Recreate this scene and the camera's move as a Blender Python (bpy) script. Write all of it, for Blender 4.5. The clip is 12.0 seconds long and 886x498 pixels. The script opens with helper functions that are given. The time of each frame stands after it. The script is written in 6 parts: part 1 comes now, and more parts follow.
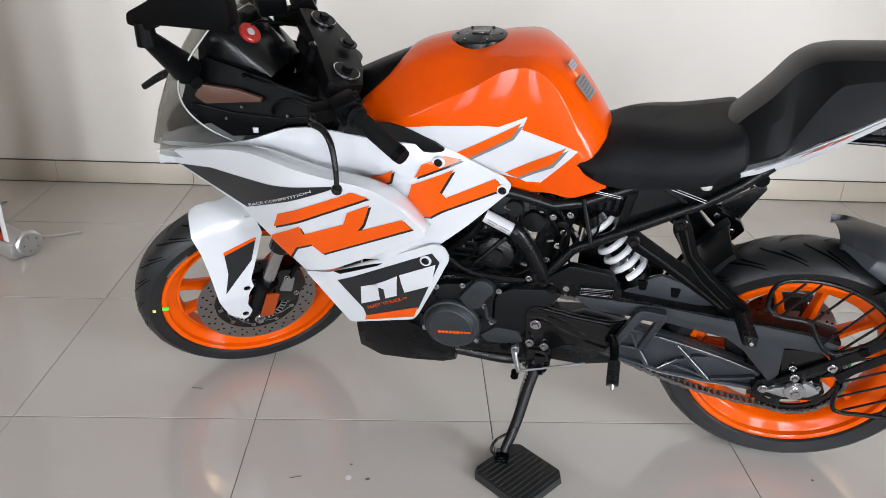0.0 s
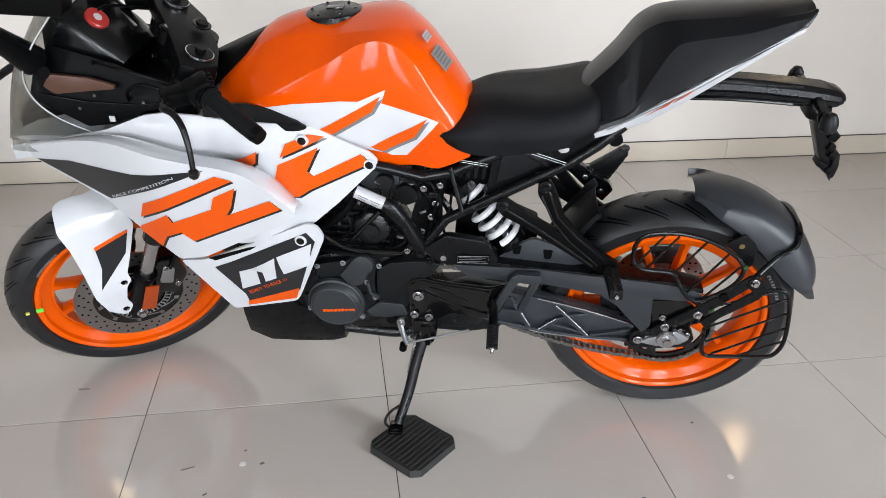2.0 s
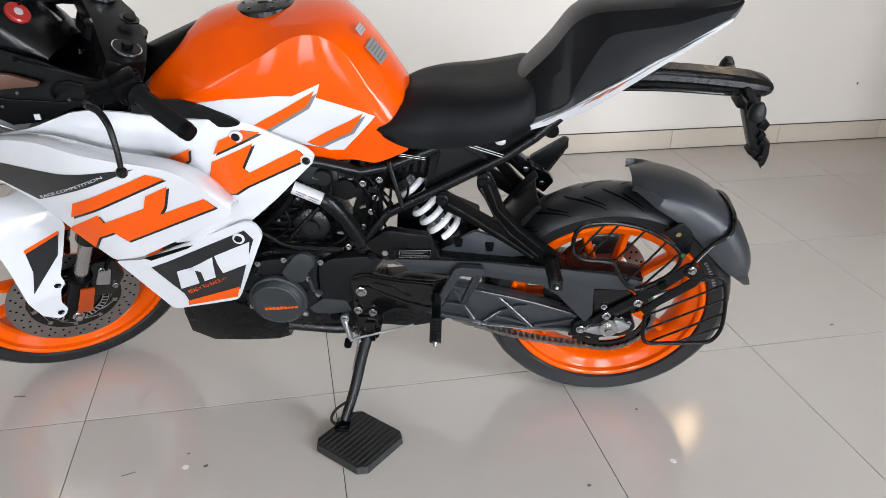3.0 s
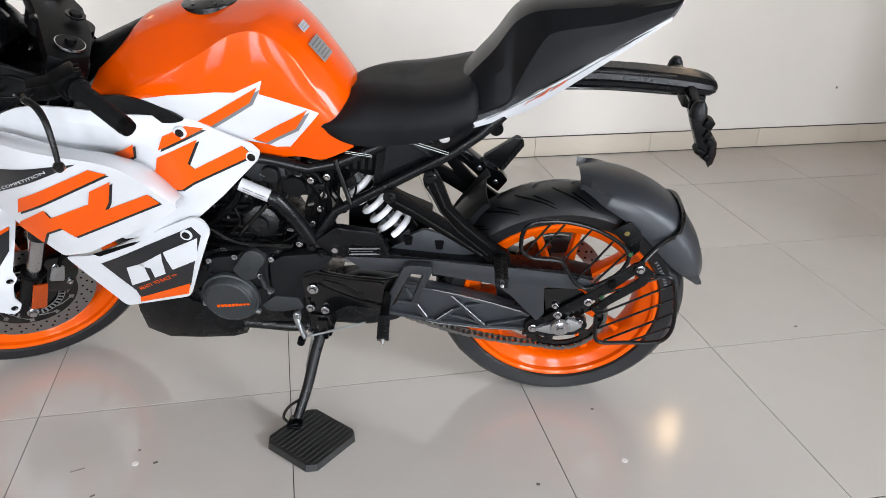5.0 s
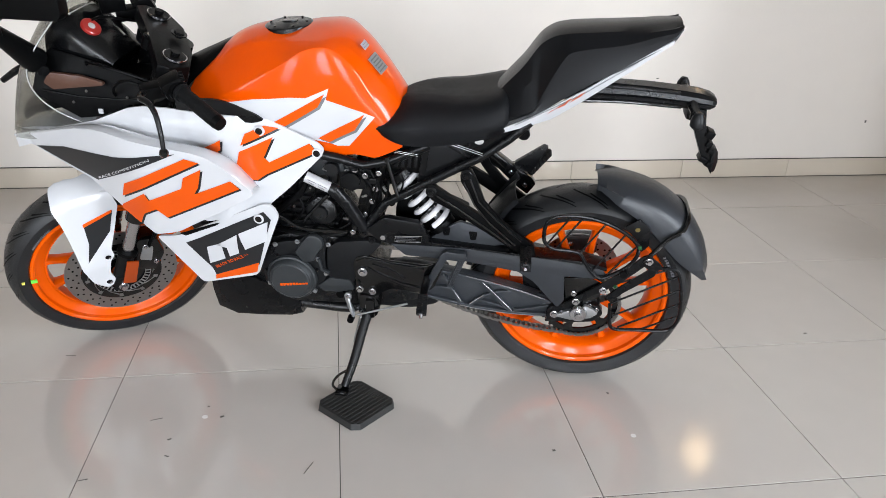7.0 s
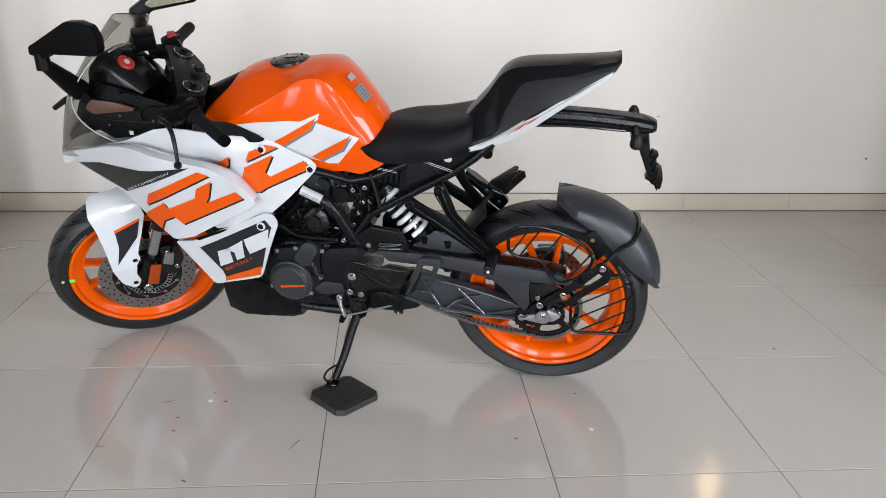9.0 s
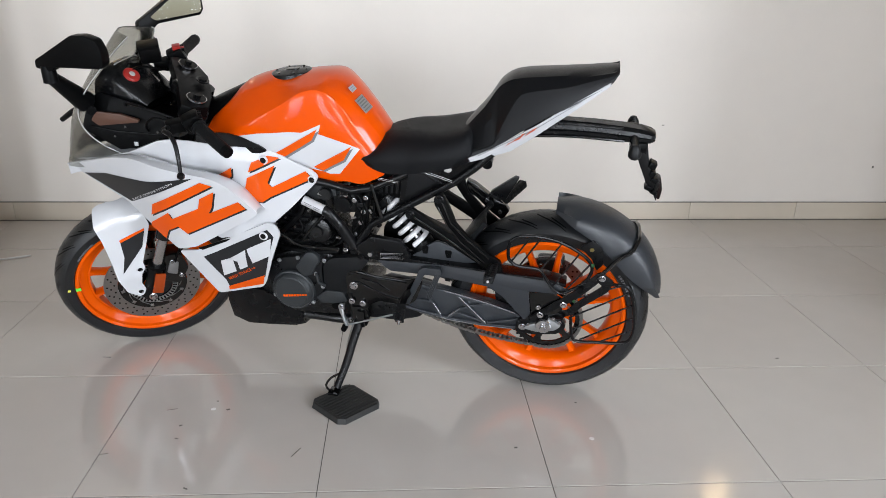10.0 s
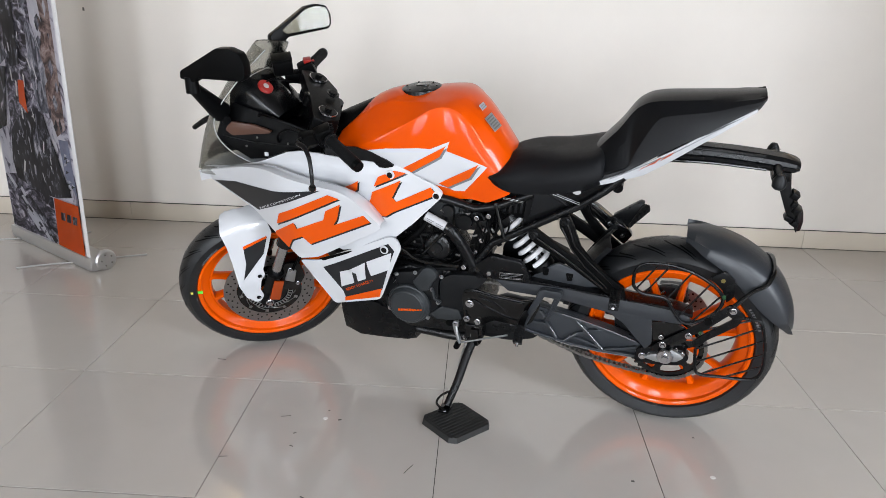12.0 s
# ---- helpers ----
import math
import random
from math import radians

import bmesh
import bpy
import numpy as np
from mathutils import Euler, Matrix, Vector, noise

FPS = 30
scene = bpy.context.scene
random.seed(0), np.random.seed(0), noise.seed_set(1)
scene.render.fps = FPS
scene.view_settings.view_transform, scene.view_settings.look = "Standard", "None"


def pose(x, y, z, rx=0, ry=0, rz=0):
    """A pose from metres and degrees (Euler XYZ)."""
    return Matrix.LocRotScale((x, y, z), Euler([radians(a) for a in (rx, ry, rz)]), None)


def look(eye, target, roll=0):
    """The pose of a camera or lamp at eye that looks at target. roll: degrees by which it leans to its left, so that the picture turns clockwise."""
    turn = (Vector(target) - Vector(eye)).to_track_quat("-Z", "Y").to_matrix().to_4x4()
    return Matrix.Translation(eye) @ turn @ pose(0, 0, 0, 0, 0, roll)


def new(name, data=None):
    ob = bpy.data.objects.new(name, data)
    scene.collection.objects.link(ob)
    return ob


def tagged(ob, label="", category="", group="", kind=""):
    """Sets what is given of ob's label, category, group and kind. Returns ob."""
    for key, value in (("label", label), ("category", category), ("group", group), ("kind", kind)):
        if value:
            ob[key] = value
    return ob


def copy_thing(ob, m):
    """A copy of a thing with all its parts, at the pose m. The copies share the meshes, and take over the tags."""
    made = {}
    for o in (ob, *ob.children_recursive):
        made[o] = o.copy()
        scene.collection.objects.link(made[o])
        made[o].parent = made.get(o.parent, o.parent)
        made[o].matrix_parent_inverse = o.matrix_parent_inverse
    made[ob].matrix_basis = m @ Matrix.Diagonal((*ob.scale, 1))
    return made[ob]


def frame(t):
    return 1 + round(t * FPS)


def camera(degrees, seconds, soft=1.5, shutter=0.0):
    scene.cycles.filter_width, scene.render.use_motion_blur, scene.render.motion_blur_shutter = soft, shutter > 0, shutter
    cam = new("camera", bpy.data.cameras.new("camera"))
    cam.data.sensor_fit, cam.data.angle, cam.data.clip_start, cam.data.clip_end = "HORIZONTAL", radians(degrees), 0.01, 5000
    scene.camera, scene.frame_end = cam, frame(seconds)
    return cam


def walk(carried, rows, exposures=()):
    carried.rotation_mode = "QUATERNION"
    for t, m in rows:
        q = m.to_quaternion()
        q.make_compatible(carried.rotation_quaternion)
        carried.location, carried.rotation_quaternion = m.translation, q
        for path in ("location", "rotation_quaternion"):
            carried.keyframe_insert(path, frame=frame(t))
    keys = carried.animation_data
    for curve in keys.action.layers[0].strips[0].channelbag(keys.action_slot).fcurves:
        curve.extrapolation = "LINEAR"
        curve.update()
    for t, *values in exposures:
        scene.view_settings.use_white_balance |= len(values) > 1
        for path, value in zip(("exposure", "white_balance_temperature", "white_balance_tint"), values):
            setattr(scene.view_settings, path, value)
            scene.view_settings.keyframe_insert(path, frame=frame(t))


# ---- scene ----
cam = camera(62.2, 12.0, soft=0.8)
PATH = [
    (0, (0.131, 0.137, 1.208), (0.222, 1.942, 0.351), 2.5),
    (0.5, (0.154, 0.129, 1.205), (0.277, 1.932, 0.349), 2.1),
    (1, (0.179, 0.128, 1.206), (0.366, 1.916, 0.331), 1.8),
    (1.5, (0.209, 0.124, 1.206), (0.466, 1.898, 0.319), 1.5),
    (2, (0.245, 0.109, 1.203), (0.526, 1.874, 0.306), 1.1),
    (2.5, (0.262, 0.101, 1.196), (0.585, 1.856, 0.292), 1.2),
    (3, (0.284, 0.106, 1.2), (0.673, 1.846, 0.292), 1.4),
    (3.5, (0.312, 0.099, 1.195), (0.749, 1.828, 0.289), 1.3),
    (5.5, (0.412, 0.064, 1.189), (0.786, 1.817, 0.302), 1.8),
    (6, (0.422, 0.03, 1.186), (0.779, 1.802, 0.329), 1.7),
    (6.5, (0.39, -0.08, 1.199), (0.677, 1.724, 0.383), 1.3),
    (6.7, (0.358, -0.13, 1.195), (0.64, 1.675, 0.381), 1.6),
    (8.3, (0.51, -0.417, 1.215), (0.685, 1.43, 0.469), 1.9),
    (8.5, (0.523, -0.449, 1.202), (0.672, 1.409, 0.476), 1.5),
    (9, (0.534, -0.478, 1.199), (0.678, 1.389, 0.498), 1.3),
    (9.5, (0.561, -0.49, 1.206), (0.707, 1.381, 0.516), 1.2),
    (10, (0.561, -0.491, 1.209), (0.677, 1.386, 0.527), 1.0),
    (10.5, (0.563, -0.481, 1.21), (0.619, 1.401, 0.535), 0.6),
    (11, (0.551, -0.481, 1.207), (0.48, 1.392, 0.51), 0.2),
    (11.5, (0.481, -0.485, 1.206), (0.387, 1.393, 0.525), 1.1),
    (12, (0.426, -0.459, 1.223), (0.342, 1.427, 0.563), 1.7),
]
walk(cam, [(t, look(eye, target, roll)) for t, eye, target, roll in PATH], [(0.0, -0.09), (2.5, 0.02), (6.0, 0.08), (8.5, -0.13), (9.5, -0.22), (12.0, -0.21)])

# ---- light ----
world = bpy.data.worlds.new("daylight")
scene.world = world
world.use_nodes = True
wn = world.node_tree.nodes
sky = wn.new("ShaderNodeTexSky")
sky.sky_type, sky.sun_disc = "NISHITA", False
sky.sun_elevation, sky.sun_rotation = radians(48), radians(200)
wn["Background"].inputs["Strength"].default_value = 0.12
world.node_tree.links.new(sky.outputs[0], wn["Background"].inputs["Color"])

sun = new("sun", bpy.data.lights.new("sun", "SUN"))
sun.data.energy, sun.data.angle, sun.data.color = 2.5, radians(0.5), (1.0, 0.96, 0.9)
sun.matrix_world = look((-2, -9, 12), (0, 0, 0))


def window_light(x, y, z, wide, high, target, watts, colour):
    """The sky's light in the opening of a window."""
    lamp = new("window_light", bpy.data.lights.new("window_light", "AREA"))
    lamp.data.shape, lamp.data.size, lamp.data.size_y = "RECTANGLE", wide, high
    lamp.data.energy, lamp.data.color = watts, colour
    lamp.matrix_world = look((x, y, z), target)
    return lamp


X0, X1, Y0, Y1, HIGH = -6.6, 3.95, -8.5, 3.31, 3.1
COOL = (0.905, 0.965, 1.058)
for x, wide, watts in ((-4.3, 1.7, 290), (-0.8, 1.3, 355), (1.9, 1.3, 290)):
    window_light(x, Y0 + 0.02, 1.50, wide, 2.5, (x, 3, 1.50), watts, COOL)
window_light(X0 + 0.02, -3.7, 1.6, 1.4, 2.1, (3, -3.7, 1.6), 110, COOL)
window_light(X1 - 0.02, -1.7, 1.6, 1.4, 2.1, (-3, -1.7, 1.6), 275, COOL)

# ---- materials ----
def material(name, colour, rough=0.5, metal=0.0, coat=0.0, grain=0.0, grain_size=40.0, bump=0.0, bump_size=200.0, rough_var=0.0,
             transmission=0.0, ior=1.45, random_tint=0.0, alpha=1.0, second=None, spec=0.5, coat_rough=0.03):
    """A surface with variation of tone at two scales, fine relief and uneven gloss."""
    m = bpy.data.materials.new(name)
    m.use_nodes = True
    nt = m.node_tree
    n, link = nt.nodes, nt.links.new
    b = n["Principled BSDF"]
    b.inputs["Base Color"].default_value = (*colour, 1)
    b.inputs["Roughness"].default_value = rough
    b.inputs["Metallic"].default_value = metal
    b.inputs["Coat Weight"].default_value = coat
    b.inputs["Coat Roughness"].default_value = coat_rough
    b.inputs["IOR"].default_value = ior
    b.inputs["Transmission Weight"].default_value = transmission
    b.inputs["Alpha"].default_value = alpha
    b.inputs["Specular IOR Level"].default_value = spec
    where = n.new("ShaderNodeTexCoord").outputs["Object"]

    def noise_at(scale, detail=4.0):
        t = n.new("ShaderNodeTexNoise")
        t.inputs["Scale"].default_value, t.inputs["Detail"].default_value = scale, detail
        link(where, t.inputs["Vector"])
        return t.outputs["Fac"]

    tone = None
    if grain or random_tint:
        mix = n.new("ShaderNodeMix")
        mix.data_type = "RGBA"
        dark = tuple(c * (1 - grain) for c in colour) if second is None else second
        mix.inputs["A"].default_value, mix.inputs["B"].default_value = (*dark, 1), (*tuple(min(1, c * (1 + grain * 0.5)) for c in colour), 1)
        add = n.new("ShaderNodeMath")
        add.operation = "MULTIPLY_ADD"
        link(noise_at(grain_size), add.inputs[0])
        add.inputs[1].default_value = 0.6
        big = n.new("ShaderNodeMath")
        big.operation = "MULTIPLY"
        link(noise_at(grain_size * 0.07), big.inputs[0])
        big.inputs[1].default_value = 0.4
        link(big.outputs[0], add.inputs[2])
        link(add.outputs[0], mix.inputs["Factor"])
        tone = mix.outputs["Result"]
        if random_tint:
            info = n.new("ShaderNodeObjectInfo")
            hsv = n.new("ShaderNodeHueSaturation")
            span = n.new("ShaderNodeMapRange")
            span.inputs["To Min"].default_value, span.inputs["To Max"].default_value = 1 - random_tint, 1 + random_tint
            link(info.outputs["Random"], span.inputs["Value"])
            link(span.outputs["Result"], hsv.inputs["Value"])
            link(tone, hsv.inputs["Color"])
            tone = hsv.outputs["Color"]
        link(tone, b.inputs["Base Color"])
    if rough_var:
        span = n.new("ShaderNodeMapRange")
        span.inputs["To Min"].default_value, span.inputs["To Max"].default_value = max(0.02, rough - rough_var), min(1, rough + rough_var)
        link(noise_at(grain_size * 0.25), span.inputs["Value"])
        link(span.outputs["Result"], b.inputs["Roughness"])
    if bump:
        bp = n.new("ShaderNodeBump")
        bp.inputs["Strength"].default_value, bp.inputs["Distance"].default_value = bump, 0.002
        link(noise_at(bump_size, 2.0), bp.inputs["Height"])
        link(bp.outputs["Normal"], b.inputs["Normal"])
    return m


def printed(name, stops, size, swirl=1.2, stretch=(1, 1, 1)):
    """Ink of a printed photograph: blots and streaks in the given tones, (share, colour) from dark to light."""
    m = bpy.data.materials.new(name)
    m.use_nodes = True
    n, link = m.node_tree.nodes, m.node_tree.links.new
    t, ramp, place = n.new("ShaderNodeTexNoise"), n.new("ShaderNodeValToRGB"), n.new("ShaderNodeMapping")
    place.inputs["Scale"].default_value = stretch
    link(n.new("ShaderNodeTexCoord").outputs["Object"], place.inputs["Vector"])
    link(place.outputs["Vector"], t.inputs["Vector"])
    t.inputs["Scale"].default_value, t.inputs["Detail"].default_value, t.inputs["Roughness"].default_value, t.inputs["Distortion"].default_value = size, 6.0, 0.62, swirl
    while len(ramp.color_ramp.elements) < len(stops):
        ramp.color_ramp.elements.new(0.5)
    for e, (at, c) in zip(ramp.color_ramp.elements, stops):
        e.position, e.color = at, (*c, 1)
    link(t.outputs["Fac"], ramp.inputs["Fac"])
    b = n["Principled BSDF"]
    link(ramp.outputs["Color"], b.inputs["Base Color"])
    b.inputs["Roughness"].default_value = 0.45
    return m


def glowing(name, colour, strength):
    m = bpy.data.materials.new(name)
    m.use_nodes = True
    b = m.node_tree.nodes["Principled BSDF"]
    b.inputs["Base Color"].default_value = (*colour, 1)
    b.inputs["Emission Color"].default_value, b.inputs["Emission Strength"].default_value = (*colour, 1), strength
    return m


ORANGE = material("orange_paint", (0.64, 0.066, 0.0002), 0.28, 0.0, 0.45, 0.05, 60, 0.01, 600, spec=0.04, coat_rough=0.015)
WHEELMAT = material("orange_wheel_enamel", (0.66, 0.080, 0.0002), 0.3, 0.0, 0.32, 0.05, 60, 0.01, 600, spec=0.06, coat_rough=0.08)
WHITE = material("white_paint", (0.525, 0.533, 0.55), 0.25, 0.0, 0.8, 0.03, 30)
DECAL_ORANGE = material("orange_vinyl", (0.64, 0.075, 0.0006), 0.3, 0.0, 0.5, 0.05, 80, spec=0.1)
DECAL_BLACK = material("dark_grey_vinyl", (0.010, 0.011, 0.013), 0.32, 0.0, 0.5, 0.1, 80, spec=0.3)
DECAL_WHITE = material("white_vinyl", (0.525, 0.533, 0.55), 0.3, 0.0, 0.5, 0.03, 60)
DECAL_GREY = material("grey_vinyl", (0.14, 0.14, 0.15), 0.35, 0.0, 0.4, 0.05, 60)
SATIN = material("satin_black_paint", (0.0034, 0.0036, 0.0041), 0.28, 0.0, 0.0, 0.15, 90, 0.08, 500, 0.08, spec=0.26)
MATT = material("matt_black_plastic", (0.0055, 0.0060, 0.0068), 0.42, 0.0, 0.0, 0.2, 70, 0.2, 700, 0.08, spec=0.24)
DARK = material("dark_plastic", (0.0018, 0.0019, 0.0021), 0.38, 0.0, 0.0, 0.2, 60, 0.15, 600, 0.1, spec=0.10)
GLOSS = material("gloss_black_paint", (0.0018, 0.0019, 0.0021), 0.16, 0.0, 0.5, 0.1, 80, spec=0.3, coat_rough=0.04)
GUARDMAT = material("dark_grey_plastic", (0.0195, 0.0222, 0.0262), 0.38, 0.0, 0.0, 0.15, 70, 0.2, 700, 0.08, spec=0.55)
TAILMAT = material("satin_black_plastic", (0.0034, 0.0038, 0.0047), 0.34, 0.0, 0.0, 0.15, 70, 0.12, 700, 0.06, spec=0.25)
RUBBER = material("tyre_rubber", (0.0095, 0.0102, 0.0114), 0.38, 0.0, 0.0, 0.3, 90, 0.25, 900, 0.1, spec=0.50)
EDGE = material("worn_highlit_edge", (0.42, 0.43, 0.45), 0.26, 0.8, 0.0, 0.2, 120)
GRIPRUBBER = material("soft_rubber", (0.0055, 0.0058, 0.0062), 0.6, 0.0, 0.0, 0.2, 60, 0.4, 500, spec=0.14)
LEATHER = material("seat_vinyl", (0.0034, 0.0038, 0.0048), 0.50, 0.0, 0.0, 0.25, 80, 0.5, 900, 0.08, spec=0.22)
ENGINE = material("grey_engine_paint", (0.027, 0.030, 0.032), 0.42, 0.2, 0.0, 0.12, 120, 0.3, 900, 0.08, spec=0.4)
ENGINE_DARK = material("black_engine_casting", (0.0034, 0.0037, 0.0042), 0.28, 0.0, 0.0, 0.2, 90, 0.4, 500, 0.1, spec=0.45)
SWING = material("dark_cast_aluminium", (0.048, 0.053, 0.060), 0.34, 0.5, 0.0, 0.15, 90, 0.3, 800, 0.08, spec=0.6)
STEEL = material("bright_steel", (0.55, 0.55, 0.57), 0.22, 1.0, 0.0, 0.1, 120, 0.0, 200, 0.08)
ALLOY = material("cast_alloy", (0.40, 0.41, 0.42), 0.36, 0.9, 0.0, 0.15, 90, 0.25, 500, 0.1)
CHAIN = material("chain_steel", (0.26, 0.255, 0.245), 0.32, 0.95, 0.0, 0.3, 200, 0.2, 500, 0.1)
SPRING = material("white_spring_enamel", (0.60, 0.60, 0.61), 0.3, 0.0, 0.4, 0.04, 60)
AMBER = material("amber_reflector", (0.26, 0.034, 0.002), 0.25, 0.0, 0.3, 0.1, 200)
REDPLASTIC = material("red_plastic", (0.30, 0.016, 0.012), 0.35, 0.0, 0.3, 0.08, 90)
GREENMARK = material("green_paint_mark", (0.12, 0.7, 0.06), 0.5, 0.0, 0.0, 0.2, 200)
YELLOWMARK = material("yellow_paint_mark", (0.75, 0.7, 0.12), 0.5, 0.0, 0.0, 0.2, 200)
BROWN_SHEEN = material("brown_sheen_paint", (0.085, 0.040, 0.026), 0.3, 0.0, 0.15, 0.2, 40)
SCREEN = material("filmed_clear_screen", (0.50, 0.50, 0.465), 0.16, 0.0, 0.0, bump=0.6, bump_size=22, transmission=1.0, ior=1.3)
DISCMAT = material("ground_disc_steel", (0.34, 0.335, 0.33), 0.33, 1.0, 0.0, 0.15, 150, 0.1, 600, 0.08)
PADMAT = material("dusty_rubber", (0.026, 0.026, 0.025), 0.55, 0.0, 0.0, 0.35, 60, 0.4, 500, spec=0.35)
LINEMAT = material("grey_print", (0.24, 0.24, 0.24), 0.5, grain=0.1)
LABELMAT = material("silver_label", (0.44, 0.44, 0.45), 0.35, 0.0, 0.2, 0.06, 90)
FILM_EDGE = material("clear_film_edge", (0.42, 0.42, 0.41), 0.2, 0.0, 0.5, 0.2, 200)
MIRROR = material("mirror_glass", (0.8, 0.8, 0.8), 0.02, 1.0)
DASHMAT = material("black_instrument_plastic", (0.0024, 0.0026, 0.0030), 0.24, 0.0, 0.0, 0.15, 90, 0.06, 500, 0.06, spec=0.35)
STICKER = material("silver_sticker", (0.42, 0.41, 0.40), 0.4, 0.2, 0.0, 0.1, 90)
PLASTER = material("cream_wall_paint", (0.70, 0.655, 0.598), 0.6, 0.0, 0.0, 0.05, 9, 0.12, 160, 0.05)
SIDEWALL = material("tan_wall_paint", (0.42, 0.33, 0.24), 0.6, 0.0, 0.0, 0.05, 9, 0.12, 160, 0.05)
CEILING = material("grey_ceiling_paint", (0.30, 0.285, 0.265), 0.8, 0.0, 0.0, 0.04, 12, 0.1, 150)
TILE = material("polished_vitrified_tile", (0.545, 0.511, 0.470), 0.105, 0.0, 0.0, 0.08, 9, 0.0, 100, 0.04, random_tint=0.008, ior=1.56)
SKIRT = material("skirting_tile", (0.54, 0.48, 0.395), 0.3, 0.0, 0.0, 0.06, 14, 0.0, 100, 0.05, random_tint=0.02)
GROUT = material("dark_grout", (0.085, 0.077, 0.070), 0.9, 0.0, 0.0, 0.3, 60, spec=0.1)
ALU = material("anodised_aluminium", (0.6, 0.6, 0.6), 0.38, 0.9, 0.0, 0.06, 80, 0.1, 400)
GLASS = material("window_glass", (0.95, 0.97, 0.97), 0.02, 0.0, 0.0, transmission=1.0, ior=1.45)
ASPHALT = material("asphalt", (0.09, 0.088, 0.085), 0.9, 0.0, 0.0, 0.3, 6, 0.5, 60)


# ---- mesh tools ----
def part(name, bm, mat, parent=None, label="", sharp=35, basis=None):
    """Links a bmesh as one mesh object under a thing or a part."""
    bmesh.ops.recalc_face_normals(bm, faces=bm.faces)
    me = bpy.data.meshes.new(name)
    bm.to_mesh(me)
    bm.free()
    me.materials.append(mat)
    me.polygons.foreach_set("use_smooth", [True] * len(me.polygons))
    me.set_sharp_from_angle(angle=radians(sharp))
    ob = new(name, me)
    if basis is not None:
        ob.matrix_basis = basis
    if parent is not None:
        ob.parent = parent
    if label:
        ob["label"] = label
    return ob


def join(*parts_bm):
    """Several bmeshes in one."""
    out = bmesh.new()
    for b in parts_bm:
        me = bpy.data.meshes.new("tmp")
        b.to_mesh(me)
        b.free()
        out.from_mesh(me)
        bpy.data.meshes.remove(me)
    return out


def flipped(bm):
    """The other side of the bike."""
    bm.transform(Matrix.Diagonal((1, -1, 1, 1)))
    bmesh.ops.reverse_faces(bm, faces=bm.faces)
    return bm


def loft(rings, closed=True, caps=True):
    bm = bmesh.new()
    vs = [[bm.verts.new(p) for p in r] for r in rings]
    n = len(rings[0])
    for a, b in zip(vs, vs[1:]):
        for i in range(n if closed else n - 1):
            j = (i + 1) % n
            bm.faces.new((a[i], a[j], b[j], b[i]))
    if caps and closed:
        bm.faces.new(vs[0][::-1])
        bm.faces.new(vs[-1])
    return bm


def spline(pts, steps=6):
    """Catmull-Rom through the points."""
    pts = [Vector(p) for p in pts]
    ext = [2 * pts[0] - pts[1], *pts, 2 * pts[-1] - pts[-2]]
    out = []
    for i in range(1, len(ext) - 2):
        p0, p1, p2, p3 = ext[i - 1:i + 3]
        for k in range(steps):
            t = k / steps
            out.append(0.5 * (2 * p1 + (p2 - p0) * t + (2 * p0 - 5 * p1 + 4 * p2 - p3) * t * t + (3 * p1 - p0 - 3 * p2 + p3) * t ** 3))
    out.append(pts[-1])
    return out


def tube(pts, r, n=10, steps=5, closed=False):
    """A round bar along the points; r one radius or one at each end."""
    pts = [Vector(p) for p in pts]
    if closed:
        pts = pts + [pts[0]]
    path = spline(pts, steps) if steps > 1 and len(pts) > 2 else pts
    rings, side = [], None
    for i, p in enumerate(path):
        d = (path[min(i + 1, len(path) - 1)] - path[max(i - 1, 0)]).normalized()
        if side is None:
            side = d.orthogonal().normalized()
        side = (side - d * side.dot(d)).normalized()
        up = d.cross(side)
        k = i / (len(path) - 1)
        rr = r if isinstance(r, (int, float)) else r[0] + (r[1] - r[0]) * k
        rings.append([p + rr * (math.cos(2 * math.pi * j / n) * side + math.sin(2 * math.pi * j / n) * up) for j in range(n)])
    return loft(rings)


def lathe(profile, n=48, at=(0, 0, 0), closed=False):
    """Turns (radius, y) round the Y axis at a place."""
    rings = []
    for k in range(n):
        a = 2 * math.pi * k / n
        rings.append([Vector((at[0] + r * math.cos(a), at[1] + y, at[2] + r * math.sin(a))) for r, y in profile])
    rings.append(rings[0])
    bm = loft(rings, closed=closed, caps=False)
    bmesh.ops.remove_doubles(bm, verts=bm.verts, dist=1e-6)
    return bm


def soften(bm, width, angle=50, segments=2):
    edges = [e for e in bm.edges if len(e.link_faces) == 2 and e.calc_face_angle(0) > radians(angle)]
    if edges and width:
        bmesh.ops.bevel(bm, geom=edges, offset=width, segments=segments, affect="EDGES", profile=0.6, clamp_overlap=True)
    return bm


def prism(outline, y0, y1, bevel=0.002):
    """A plate with that (x, z) outline from y0 to y1."""
    bm = bmesh.new()
    a = [bm.verts.new((x, y0, z)) for x, z in outline]
    b = [bm.verts.new((x, y1, z)) for x, z in outline]
    n = len(a)
    for i in range(n):
        bm.faces.new((a[i], a[(i + 1) % n], b[(i + 1) % n], b[i]))
    bm.faces.new(a[::-1])
    bm.faces.new(b)
    bmesh.ops.recalc_face_normals(bm, faces=bm.faces)
    return soften(bm, bevel)


